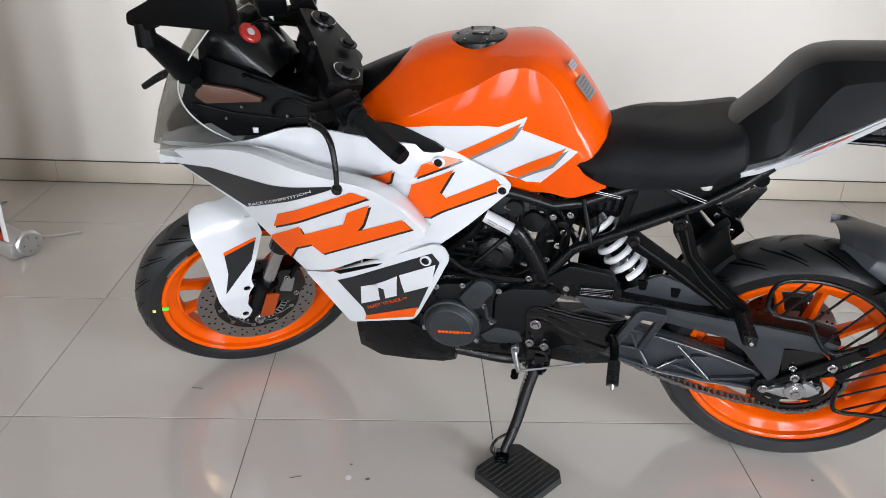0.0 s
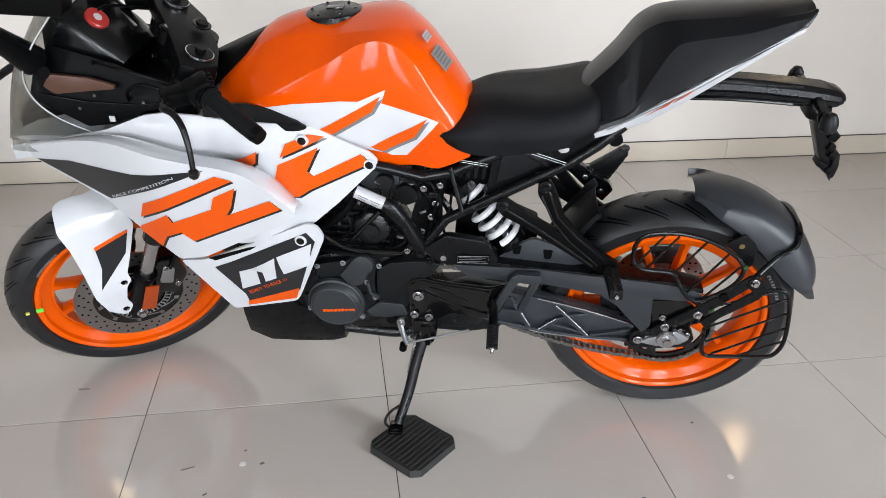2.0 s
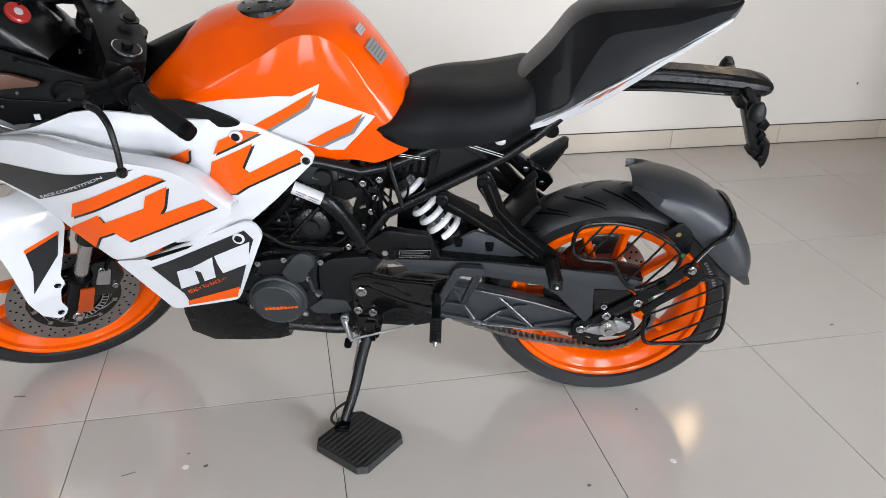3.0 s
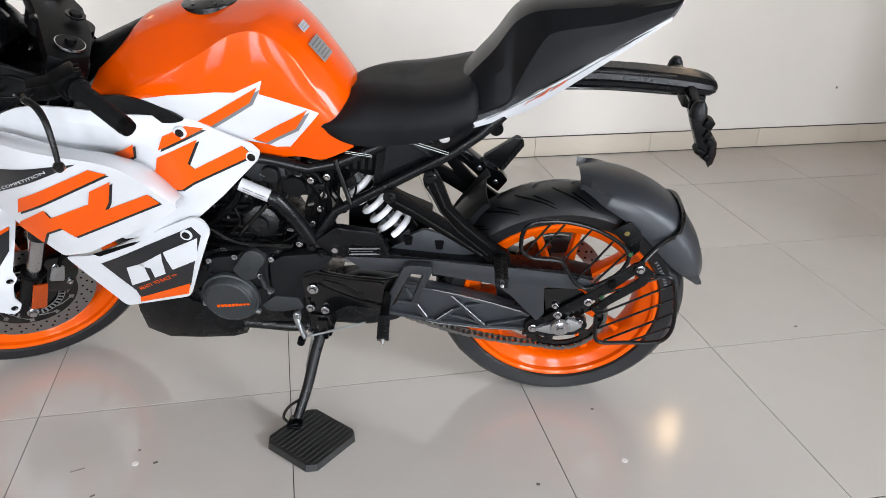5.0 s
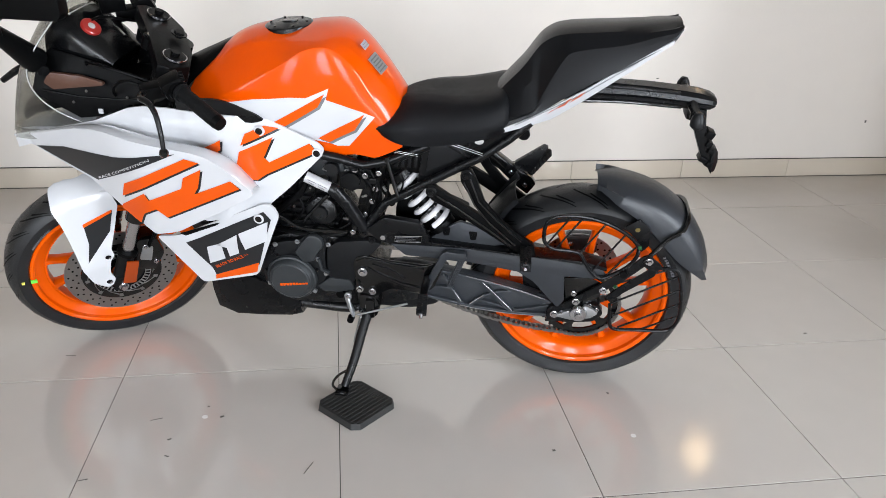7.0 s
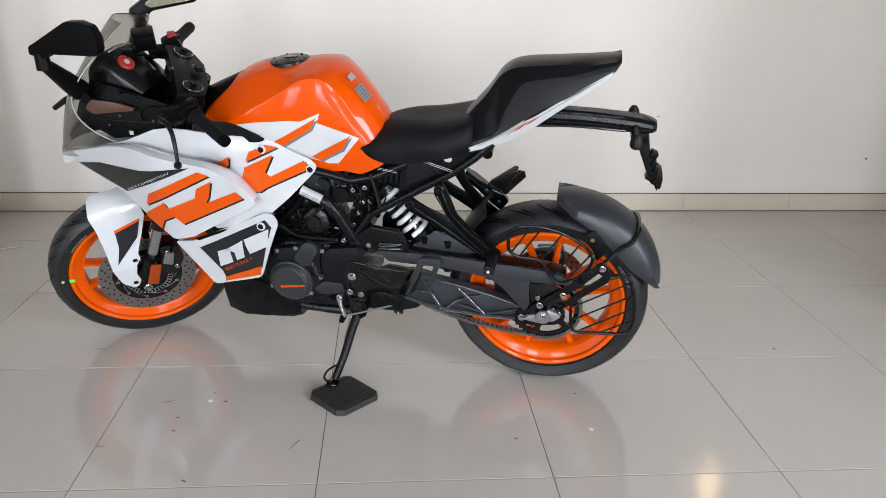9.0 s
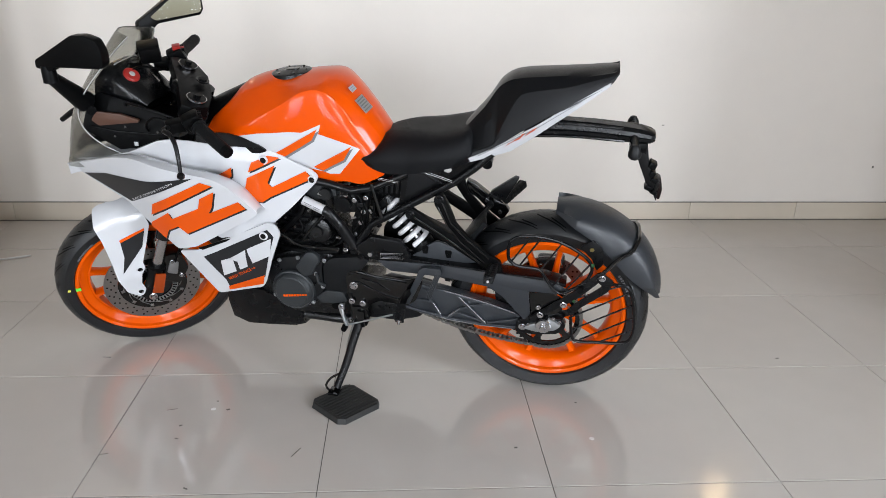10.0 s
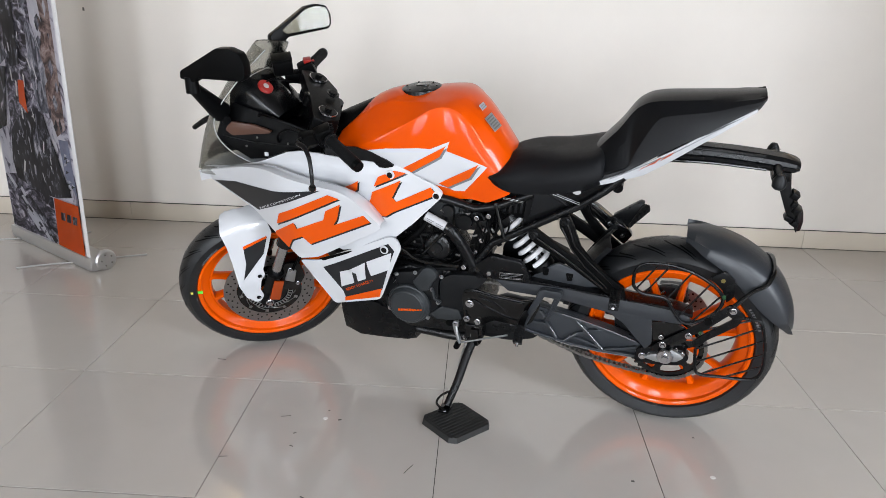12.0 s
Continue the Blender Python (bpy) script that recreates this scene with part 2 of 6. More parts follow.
def ribbon(pts, wide, y0, y1, bevel=0.0015):
    """A raised strip of that width along (x, z) points, from y0 to y1."""
    pts = [Vector(p) for p in pts]
    side = []
    for i, p in enumerate(pts):
        d = (pts[min(i + 1, len(pts) - 1)] - pts[max(i - 1, 0)]).normalized()
        side.append(Vector((-d.y, d.x)) * wide / 2)
    outline = [tuple(p + n) for p, n in zip(pts, side)] + [tuple(p - n) for p, n in zip(pts[::-1], side[::-1])]
    return prism(outline, y0, y1, bevel)


def block(cx, cy, cz, sx, sy, sz, bevel=0.003, turn=None):
    bm = bmesh.new()
    bmesh.ops.create_cube(bm, size=1.0)
    bm.transform(Matrix.Diagonal((sx, sy, sz, 1)))
    soften(bm, bevel)
    if turn is not None:
        bm.transform(turn)
    bm.transform(Matrix.Translation((cx, cy, cz)))
    return bm


def round_outline(pts, r=0.012, k=4):
    """Rounds the corners of an outline."""
    out = []
    n = len(pts)
    for i in range(n):
        p, a, b = Vector(pts[i]), Vector(pts[i - 1]), Vector(pts[(i + 1) % n])
        ra = min(r, 0.4 * (a - p).length)
        rb = min(r, 0.4 * (b - p).length)
        s, e = p + (a - p).normalized() * ra, p + (b - p).normalized() * rb
        for j in range(k + 1):
            t = j / k
            q = s * (1 - t) ** 2 + p * 2 * t * (1 - t) + e * t * t
            out.append((q.x, q.y))
    return out


def sheet(outline, depth, thick=0.004, cell=0.03, lift=0.0):
    """A skin with an (x, z) outline, bent to y = depth(x, z), of that thickness; lift raises it off the surface outwards (to -y)."""
    bm = bmesh.new()
    bm.faces.new([bm.verts.new((x, 0, z)) for x, z in outline])
    xs, zs = [p[0] for p in outline], [p[1] for p in outline]
    for lo, hi, axis in ((min(xs), max(xs), 0), (min(zs), max(zs), 2)):
        k = math.ceil(lo / cell)
        while k * cell < hi:
            co, no = [0, 0, 0], [0, 0, 0]
            co[axis], no[axis] = k * cell + 1e-4, 1
            bmesh.ops.bisect_plane(bm, geom=bm.verts[:] + bm.edges[:] + bm.faces[:], dist=1e-6, plane_co=co, plane_no=no)
            k += 1
    bmesh.ops.triangulate(bm, faces=[f for f in bm.faces if len(f.verts) > 4])
    for v in bm.verts:
        v.co.y = depth(v.co.x, v.co.z) - lift
    if thick:
        got = bmesh.ops.extrude_face_region(bm, geom=bm.faces[:])
        for v in got["geom"]:
            if isinstance(v, bmesh.types.BMVert):
                v.co.y += thick
    return bm


def bolt(x, y, z, r=0.006, h=0.006, sides=6, washer=True):
    """A hex bolt head that looks to -y."""
    head = lathe([(0.0001, -h), (r * 0.74, -h), (r * 0.84, -h * 0.8), (r * 0.84, 0)], sides, (x, y, z))
    if not washer:
        return head
    return join(head, lathe([(0.0001, -0.0015), (r * 1.22, -0.0015), (r * 1.22, 0)], 16, (x, y + 0.0008, z)))


def lettering(words, height, mat, basis, parent, name="lettering", label=""):
    cu = bpy.data.curves.new("words", "FONT")
    cu.body, cu.size, cu.extrude, cu.align_x = words, height, 0.0004, "LEFT"
    tmp = new("words", cu)
    dg = bpy.context.evaluated_depsgraph_get()
    me = bpy.data.meshes.new_from_object(tmp.evaluated_get(dg))
    bpy.data.objects.remove(tmp)
    me.materials.clear()
    me.materials.append(mat)
    ob = new(name, me)
    me.transform(basis)
    ob.parent = parent
    if label:
        ob["label"] = label
    return ob

# ---- the room ----
def simple(name, bm, mat, label, category, kind="structure"):
    return tagged(part(name, bm, mat), label, category, kind=kind)


WALL = 0.2
TX, TY, TILE_SIZE, GAP_X, GAP_Y = -0.251, 1.651, 0.6, 0.0019, 0.0036
ground = simple("ground", block(0, 0, -0.26, 160, 160, 0.2, 0), ASPHALT, "grey asphalt ground outside the showroom", "ground")
floor = simple("floor", block((X0 + X1) / 2, (Y0 + Y1) / 2, -0.0775, X1 - X0, Y1 - Y0, 0.15, 0), GROUT,
               "polished grey-beige tiled showroom floor with thin dark joints", "floor")
wall_back = simple("wall_back", block((X0 + X1) / 2, Y1 + WALL / 2, HIGH / 2, X1 - X0 + 2 * WALL, WALL, HIGH, 0), PLASTER,
                   "plain cream painted wall behind the motorcycle", "wall")
ceiling = simple("ceiling", block((X0 + X1) / 2, (Y0 + Y1) / 2, HIGH + 0.1, X1 - X0 + 2 * WALL, Y1 - Y0 + 2 * WALL, 0.2, 0), CEILING, "grey painted ceiling", "ceiling")


def wall_with_opening(name, a0, a1, o0, o1, sill, top, across, at):
    """A wall along x (across 'y') or along y (across 'x') with one opening through it."""
    bits = []
    for lo, hi, z0, z1 in ((a0, o0, 0, HIGH), (o1, a1, 0, HIGH), (o0, o1, 0, sill), (o0, o1, top, HIGH)):
        c, w, zc, h = (lo + hi) / 2, hi - lo, (z0 + z1) / 2, z1 - z0
        bits.append(block(c, at, zc, w, WALL, h, 0) if across == "y" else block(at, c, zc, WALL, w, h, 0))
    return simple(name, join(*bits), SIDEWALL, "tan painted wall round a large shop window", "wall")


wall_with_opening("wall_front", X0 - WALL, X1 + WALL, -6.2, 3.4, 0.1, 2.7, "y", Y0 - WALL / 2)
wall_with_opening("wall_right", Y0, Y1, -6.2, 1.3, 0.2, 2.8, "x", X1 + WALL / 2)
wall_with_opening("wall_left", Y0, Y1, -6.2, -1.4, 0.2, 2.8, "x", X0 - WALL / 2)


# unseen wall added to keep window light off the back wall's right end
wall_return = simple("wall_return", block((3.0 + X1) / 2, 1.0, HIGH / 2, X1 - 3.0, WALL, HIGH, 0), SIDEWALL, "plain wall out of view, added to shade the right end of the back wall", "wall")


def shop_window(name, lo, hi, across, at, panes):
    win = tagged(new(name), "large shop window in an aluminium surround", "window", kind="structure")
    step = (hi - lo) / panes

    def bar(c, z, w, h, nm):
        bm = block(c, at, z, w, 0.06, h, 0.004) if across == "y" else block(at, c, z, 0.06, w, h, 0.004)
        part(nm, bm, ALU, win)
    for k in range(panes + 1):
        bar(lo + k * step, 1.5, 0.06, 2.6, "mullion")
    for z in (0.22, 2.78):
        bar((lo + hi) / 2, z, hi - lo, 0.05, "rail")
    for k in range(panes):
        c = lo + (k + 0.5) * step
        bm = block(c, at, 1.5, step - 0.05, 0.006, 2.5, 0) if across == "y" else block(at, c, 1.5, 0.006, step - 0.05, 2.5, 0)
        part("pane", bm, GLASS, win).visible_shadow = False


shop_window("window_3", -6.2, 3.4, "y", Y0 - 0.1, 5)
shop_window("window_1", -6.2, 1.3, "x", X1 + 0.1, 4)
shop_window("window_2", -6.2, -1.4, "x", X0 - 0.1, 3)

# skirting of tiles along the walls, with a grey gap between two pieces
skirt = tagged(new("baseboard"), "low cream tile skirting along the foot of the walls", "baseboard", kind="structure")
SKIRT_H, SKIRT_T = 0.098, 0.012


def skirting_run(lo, hi, across, at, first):
    cuts = [lo]
    k = first
    while k < hi:
        if k > lo + 0.01:
            cuts.append(k)
        k += TILE_SIZE
    cuts.append(hi)
    for a, b in zip(cuts, cuts[1:]):
        c, w = (a + b) / 2, b - a - 0.002
        bm = block(c, at, SKIRT_H / 2, w, SKIRT_T, SKIRT_H, 0.0012) if across == "y" else block(at, c, SKIRT_H / 2, SKIRT_T, w, SKIRT_H, 0.0012)
        part("skirting_tile", bm, SKIRT, skirt)
    c, w = (lo + hi) / 2, hi - lo
    part("skirting_joint", block(c, at, .0020, w, SKIRT_T + .006, .0028, 0) if across == "y" else block(at, c, .0020, SKIRT_T + .006, w, .0028, 0), GROUT, skirt)
    part("skirting_joint", block(c, at, SKIRT_H + .001, w, SKIRT_T * .9, .002, 0) if across == "y" else block(at, c, SKIRT_H + .001, SKIRT_T * .9, w, .002, 0), GROUT, skirt)


skirting_run(X0 + 0.02, X1 - 0.02, "y", Y1 - SKIRT_T / 2, -0.85 - 0.6 * 11)
skirting_run(Y0 + 0.02, Y1 - 0.02, "x", X1 - SKIRT_T / 2, TY - 0.6 * 18)
skirting_run(Y0 + 0.02, Y1 - 0.02, "x", X0 + SKIRT_T / 2, TY - 0.6 * 18)

# ---- the motorcycle: its own axes run x to the rear, y to its right side, z up; it leans to its left on the side stand ----
LEAN_DEG, HEADING = 9.4, -14.8
bike = tagged(new("motorcycle"), "orange, white and black sports motorcycle leaning on its side stand", "motorcycle")
bike.matrix_world = pose(1.0218, 1.5933, -0.0019, 0, 0, HEADING) @ pose(0, 0, 0, LEAN_DEG, 0, 0)
REAR_C, FRONT_C = Vector((0, 0, 0.306)), Vector((-1.333, 0, 0.290))
HEAD_AXIS, HEAD_POINT = Vector((0.399, 0, 0.917)), Vector((-1.298, 0, 0.275))
STEER = Matrix.Translation(HEAD_POINT) @ Matrix.Rotation(radians(35.2), 4, HEAD_AXIS) @ Matrix.Translation(-HEAD_POINT)


def arc_marks(centre, y, r0, r1, a0, a1, n, width):
    """Short raised bars round a tyre's wall, in place of small print."""
    bm = bmesh.new()
    for k in range(n):
        a = radians(a0 + (a1 - a0) * k / max(1, n - 1))
        da = width / r0
        q = [(r0, a), (r0, a + da), (r1, a + da), (r1, a)]
        vs = [bm.verts.new((centre.x + r * math.cos(t), y, centre.z + r * math.sin(t))) for r, t in q]
        bm.faces.new(vs)
    got = bmesh.ops.extrude_face_region(bm, geom=bm.faces[:])
    for v in got["geom"]:
        if isinstance(v, bmesh.types.BMVert):
            v.co.y += 0.004
    return bm


def tyre_bm(c, big, half, rim_r, bead):
    """Round-shouldered road tyre."""
    prof = []
    for k in range(19):
        a = -math.pi / 2 + math.pi * k / 18
        y = half * math.sin(a)
        prof.append((rim_r + 0.012 + (big - rim_r - 0.012) * max(0, math.cos(a)) ** 0.84, y))
    prof = [(rim_r + 0.001, -bead + 0.010), (rim_r + 0.004, -bead + 0.001), (rim_r + 0.007, -bead - 0.004)] + prof[2:-2] + [(rim_r + 0.007, bead + 0.004), (rim_r + 0.004, bead - 0.001), (rim_r + 0.001, bead - 0.010)]
    return lathe(prof, 96, c)


def groove_bm(c, big, half, rim_r, count, lean_to):
    """Dark slanting strips laid just over the tread for the shade in its cuts."""
    bm = bmesh.new()
    base = rim_r + 0.012

    def at(y, a, dr=0.0013):
        s = max(-1, min(1, y / half))
        r = base + (big - base) * max(0, math.cos(math.asin(s))) ** 0.84 + dr
        return (c.x + r * math.cos(a), y, c.z + r * math.sin(a))
    for k in range(count):
        a0 = 2 * math.pi * k / count
        for side in (-1, 1):
            off = 0 if side < 0 else math.pi / count
            for y0, y1, shift, wide in ((0.10, 0.84, 0.30, 0.0046), (0.34, 0.74, 0.15, 0.0040)):
                extra = 0 if wide > 0.004 else math.pi / count
                row = []
                steps = 9
                for i in range(steps + 1):
                    t = i / steps
                    y = side * half * (y0 + (y1 - y0) * t)
                    a = a0 + off + extra + lean_to * shift * (t ** 1.4)
                    w = wide * (0.35 + 0.65 * math.sin(math.pi * min(1, 0.15 + 0.8 * t))) / big
                    row.append((bm.verts.new(at(y, a - w)), bm.verts.new(at(y, a + w))))
                for p, q in zip(row, row[1:]):
                    bm.faces.new((p[0], p[1], q[1], q[0]))
    return bm


def rim_bm(c, rim_r, half):
    """Cast rim: a flange at each edge, a step, a sloping shoulder and a deep well."""
    side = [(rim_r + 0.003, half - 0.002), (rim_r + 0.001, half), (rim_r - 0.005, half + 0.001), (rim_r - 0.010, half - 0.002), (rim_r - 0.0115, half - 0.013), (rim_r - 0.017, half - 0.017), (rim_r - 0.031, half - 0.021),
            (rim_r - 0.036, half - 0.027), (rim_r - 0.041, half * 0.40)]
    outer = [(r, -y) for r, y in side] + [(rim_r - 0.043, 0)] + side[::-1]
    inner = [(rim_r + 0.002, half - 0.010), (rim_r - 0.018, half * 0.3), (rim_r - 0.018, -half * 0.3), (rim_r + 0.002, -half + 0.010), (rim_r + 0.003, -half + 0.002)]
    return lathe(outer + inner, 96, c)


def spoke_bm(c, a, r0, r1, w0, w1, d0, d1, kick=0.0):
    """One spoke: a tapering bar that widens at the rim."""
    rings = []
    for r, w, d, da in ((r0, w0, d0, 0), (r0 + 0.25 * (r1 - r0), w0 * 0.85, d0 * 0.9, kick * 0.3), (r0 + 0.75 * (r1 - r0), w1, d1, kick), (r1 - 0.012, w1 * 1.15, d1 * 1.05, kick), (r1, w1 * 1.9, d1 * 1.3, kick)):
        ca, sa = math.cos(a + da), math.sin(a + da)
        ring = []
        for u, v in ((-1, -0.55), (-0.55, -1), (0.55, -1), (1, -0.55), (1, 0.55), (0.55, 1), (-0.55, 1), (-1, 0.55)):
            t, y = u * w / 2, v * d / 2
            ring.append(Vector((c.x + r * ca - t * sa, c.y + y, c.z + r * sa + t * ca)))
        rings.append(ring)
    return loft(rings)


def disc_bm(c, y, r0, r1, thick=0.004, n=96):
    return lathe([(r0, y), (r1, y), (r1, y + thick), (r0, y + thick), (r0, y)], n, (c.x, c.y, c.z))


def dots_bm(c, y, rings, r=0.0032):
    bits = []
    for rad, n, ph in rings:
        for k in range(n):
            a = 2 * math.pi * k / n + ph
            bits.append(lathe([(0.0001, -0.0004), (r, -0.0004), (r, 0.0002)], 8, (c.x + rad * math.cos(a), y, c.z + rad * math.sin(a))))
    return join(*bits)


def wheel(name, c, tyre_r, tyre_half, rim_r, rim_half, basis, label, spokes=10, phase=0.0):
    w = part(name, rim_bm(c, rim_r, rim_half), WHEELMAT, bike, label, basis=basis)
    part("tyre", tyre_bm(c, tyre_r, tyre_half, rim_r, rim_half), RUBBER, w, "black road tyre with slanting grooves")
    part("tread_groove", groove_bm(c, tyre_r, tyre_half, rim_r, 22, -1), DARK, w)
    for k in range(spokes):
        part("spoke", spoke_bm(c, phase + 2 * math.pi * k / spokes, 0.045, rim_r - 0.036, 0.026, 0.017, 0.046, 0.030, 0.05 * (-1) ** k), WHEELMAT, w)
    part("hub", lathe([(0.012, -0.05), (0.040, -0.05), (0.044, -0.044), (0.052, -0.03), (0.052, 0.03), (0.044, 0.044), (0.040, 0.05), (0.012, 0.05)], 40, c), WHEELMAT, w)
    return w


front_wheel = wheel("front_wheel", FRONT_C, 0.290, 0.055, 0.229, 0.044, STEER, "front wheel with orange cast rim and drilled brake disc", phase=0.25)
rear_wheel = wheel("rear_wheel", REAR_C, 0.2985, 0.073, 0.230, 0.058, None, "rear wheel with orange cast rim", phase=0.1)

# paint marks and small print on the front tyre and rim
part("green_mark", arc_marks(FRONT_C, -0.0475, 0.216, 0.232, 170.0, 170.0, 1, 0.010), GREENMARK, front_wheel)
part("yellow_mark", arc_marks(FRONT_C, -0.0545, 0.246, 0.254, 169.5, 169.5, 1, 0.006), YELLOWMARK, front_wheel)
part("tyre_print", arc_marks(FRONT_C, -0.0530, 0.2385, 0.2430, 122, 140, 15, 0.0022), DECAL_GREY, front_wheel)
part("tyre_print", arc_marks(REAR_C, -0.0705, 0.246, 0.253, 20, 36, 9, 0.004), DECAL_GREY, rear_wheel)

# front brake disc, its carrier and the toothed ring
DISC_Y = -0.064
disc = part("brake_disc", disc_bm(FRONT_C, DISC_Y, 0.108, 0.150), DISCMAT, front_wheel, "drilled steel brake disc")
part("drill_hole", dots_bm(FRONT_C, DISC_Y, [(0.118, 24, 0.0), (0.129, 24, 0.13), (0.140, 24, 0.06)]), DARK, front_wheel)
for k in range(5):
    a = 2 * math.pi * k / 5
    part("disc_carrier_arm", spoke_bm(FRONT_C + Vector((0, DISC_Y + 0.004, 0)), a, 0.045, 0.118, 0.030, 0.014, 0.006, 0.006, 0.5), GLOSS, front_wheel)
part("disc_carrier", disc_bm(FRONT_C, DISC_Y - 0.0005, 0.030, 0.107, 0.005, 64), GLOSS, front_wheel)
for k in range(10):
    a = 2 * math.pi * (k + .35) / 10
    part("disc_vane", spoke_bm(FRONT_C + Vector((0, DISC_Y - 0.001, 0)), a, 0.082, 0.101, 0.010, 0.006, 0.003, 0.003, 0.45), DISCMAT, front_wheel)
part("sensor_ring", disc_bm(FRONT_C, DISC_Y - 0.006, 0.061, 0.077, 0.002, 64), ALLOY, front_wheel)
slots = []
for k in range(40):
    slots.append(spoke_bm(FRONT_C + Vector((0, DISC_Y - 0.0066, 0)), 2 * math.pi * k / 40, 0.0645, 0.0745, 0.0036, 0.0036, 0.001, 0.001))
part("sensor_ring_slot", join(*slots), DARK, front_wheel)

# rear brake disc on the far side, sprocket on the near side
part("brake_disc", disc_bm(REAR_C, 0.072, 0.075, 0.115), DISCMAT, rear_wheel, "drilled steel brake disc")
part("drill_hole", dots_bm(REAR_C, 0.0718, [(0.085, 20, 0.0), (0.097, 20, 0.15), (0.107, 20, 0.07)]), DARK, rear_wheel)


def sprocket_bm(c, y, r, teeth, holes, hole_r0, hole_r1):
    rim_pts = []
    for k in range(teeth * 4):
        a = 2 * math.pi * k / (teeth * 4)
        rim_pts.append((r + (0.003 if k % 4 in (1, 2) else -0.003), a))
    bm = bmesh.new()
    inner_r = hole_r1 + 0.010
    o = [bm.verts.new((c.x + q * math.cos(a), y, c.z + q * math.sin(a))) for q, a in rim_pts]
    i = [bm.verts.new((c.x + inner_r * math.cos(a), y, c.z + inner_r * math.sin(a))) for q, a in rim_pts]
    n = len(o)
    for k in range(n):
        bm.faces.new((o[k], o[(k + 1) % n], i[(k + 1) % n], i[k]))
    got = bmesh.ops.extrude_face_region(bm, geom=bm.faces[:])
    for v in got["geom"]:
        if isinstance(v, bmesh.types.BMVert):
            v.co.y += 0.006
    bits = [bm, disc_bm(c, y, 0.02, hole_r0, 0.006, 48)]
    for k in range(holes):
        bits.append(spoke_bm(c + Vector((0, y + 0.003, 0)), 2 * math.pi * k / holes + 0.3, hole_r0 - 0.004, inner_r + 0.003, 0.026, 0.016, 0.006, 0.006))
    return join(*bits)


SPROCKET_Y = -0.088
part("rear_sprocket", sprocket_bm(REAR_C, SPROCKET_Y, 0.106, 43, 6, 0.055, 0.078), GLOSS, rear_wheel, "black rear chain sprocket")

caliper_rear = part("rear_caliper", prism(round_outline([(-.045, .372), (-.040, .415), (.040, .420), (.048, .375), (.02, .350), (-.02, .350)], .008), .060, .100, .004), ENGINE, bike, "grey rear brake caliper behind the spokes")
for x, z in ((-.028, .395), (.030, .398)):
    part("bolt", bolt(x, .060, z, .007, .006), STEEL, caliper_rear)
part("caliper_plate", prism(round_outline([(-.012, .338), (-.02, .375), (.02, .378), (.014, .338)], .004), .058, .064, .001), ALLOY, caliper_rear)

# ---- bodywork ----
from mathutils.bvhtree import BVHTree


def side_low(x, z):
    """The depth of the lower fairing, widest along its upper edge and drawn in towards the nose."""
    return -0.24 + 0.18 * max(0.0, 0.725 - z) + 0.36 * max(0.0, -1.06 - x) ** 2 / (max(0.0, -1.06 - x) + 0.06) + 0.3 * max(0.0, x + 0.83)


def side_high(x, z):
    """The depth of the upper fairing, which falls in towards the tank and the screen, with a scoop in the middle."""
    y = -0.181 + 0.19 * max(0.0, x + 0.9) + 0.10 * max(0.0, -0.9 - x) + 0.25 * max(0.0, z - 0.77)
    return y + 0.03 * math.exp(-((x + 0.95) / 0.09) ** 2 - ((z - 0.715) / 0.035) ** 2)


def side_belly(x, z):
    return -0.178 + 0.22 * max(0.0, 0.48 - z)


def both_sides(name, make, mat, parent, label=""):
    a = part(name, make(), mat, parent, label)
    part(name, flipped(make()), mat, parent, label)
    return a


LOW = [(-1.396, .690), (-1.450, .705), (-1.230, .773), (-1.139, .782), (-1.008, .760), (-.934, .751), (-.885, .736), (-.842, .699), (-.803, .644), (-.809, .634), (-1.021, .508), (-1.086, .492), (-1.167, .569), (-1.234, .631)]
BELLY = [(-1.098, .474), (-1.037, .481), (-.799, .593), (-.775, .589), (-.762, .561), (-.842, .374), (-.855, .356), (-1.013, .310)]
HIGHP = [(-1.450, .712), (-1.339, .740), (-1.200, .776), (-1.113, .812), (-1.070, .820), (-1.000, .821), (-.798, .811), (-.762, .800), (-.662, .748), (-.646, .729), (-.654, .711), (-.730, .634), (-.806, .567), (-.954, .529), (-1.047, .604), (-1.203, .657), (-1.395, .689)]
low_fairing = both_sides("lower_side_fairing", lambda: sheet(round_outline(LOW, 0.010), side_low, 0.006), WHITE, bike, "white lower fairing panel with orange and black graphics")
belly_panel = both_sides("belly_side_panel", lambda: sheet(round_outline(BELLY, 0.012), side_belly, 0.006), WHITE, bike, "white belly panel with black and orange graphics")
high_fairing = both_sides("upper_side_fairing", lambda: sheet(round_outline(HIGHP, 0.008), side_high, 0.005, 0.02), WHITE, bike, "white upper fairing panel with orange graphics")


def decal(name, outline, depth, mat, parent, lift=0.0012, cell=0.02):
    part(name, sheet(outline, depth, 0.0006, cell, lift), mat, parent)
    part(name, flipped(sheet(outline, depth, 0.0006, cell, lift)), mat, parent)


def shifted(outline, dx, dz):
    return [(x + dx, z + dz) for x, z in outline]


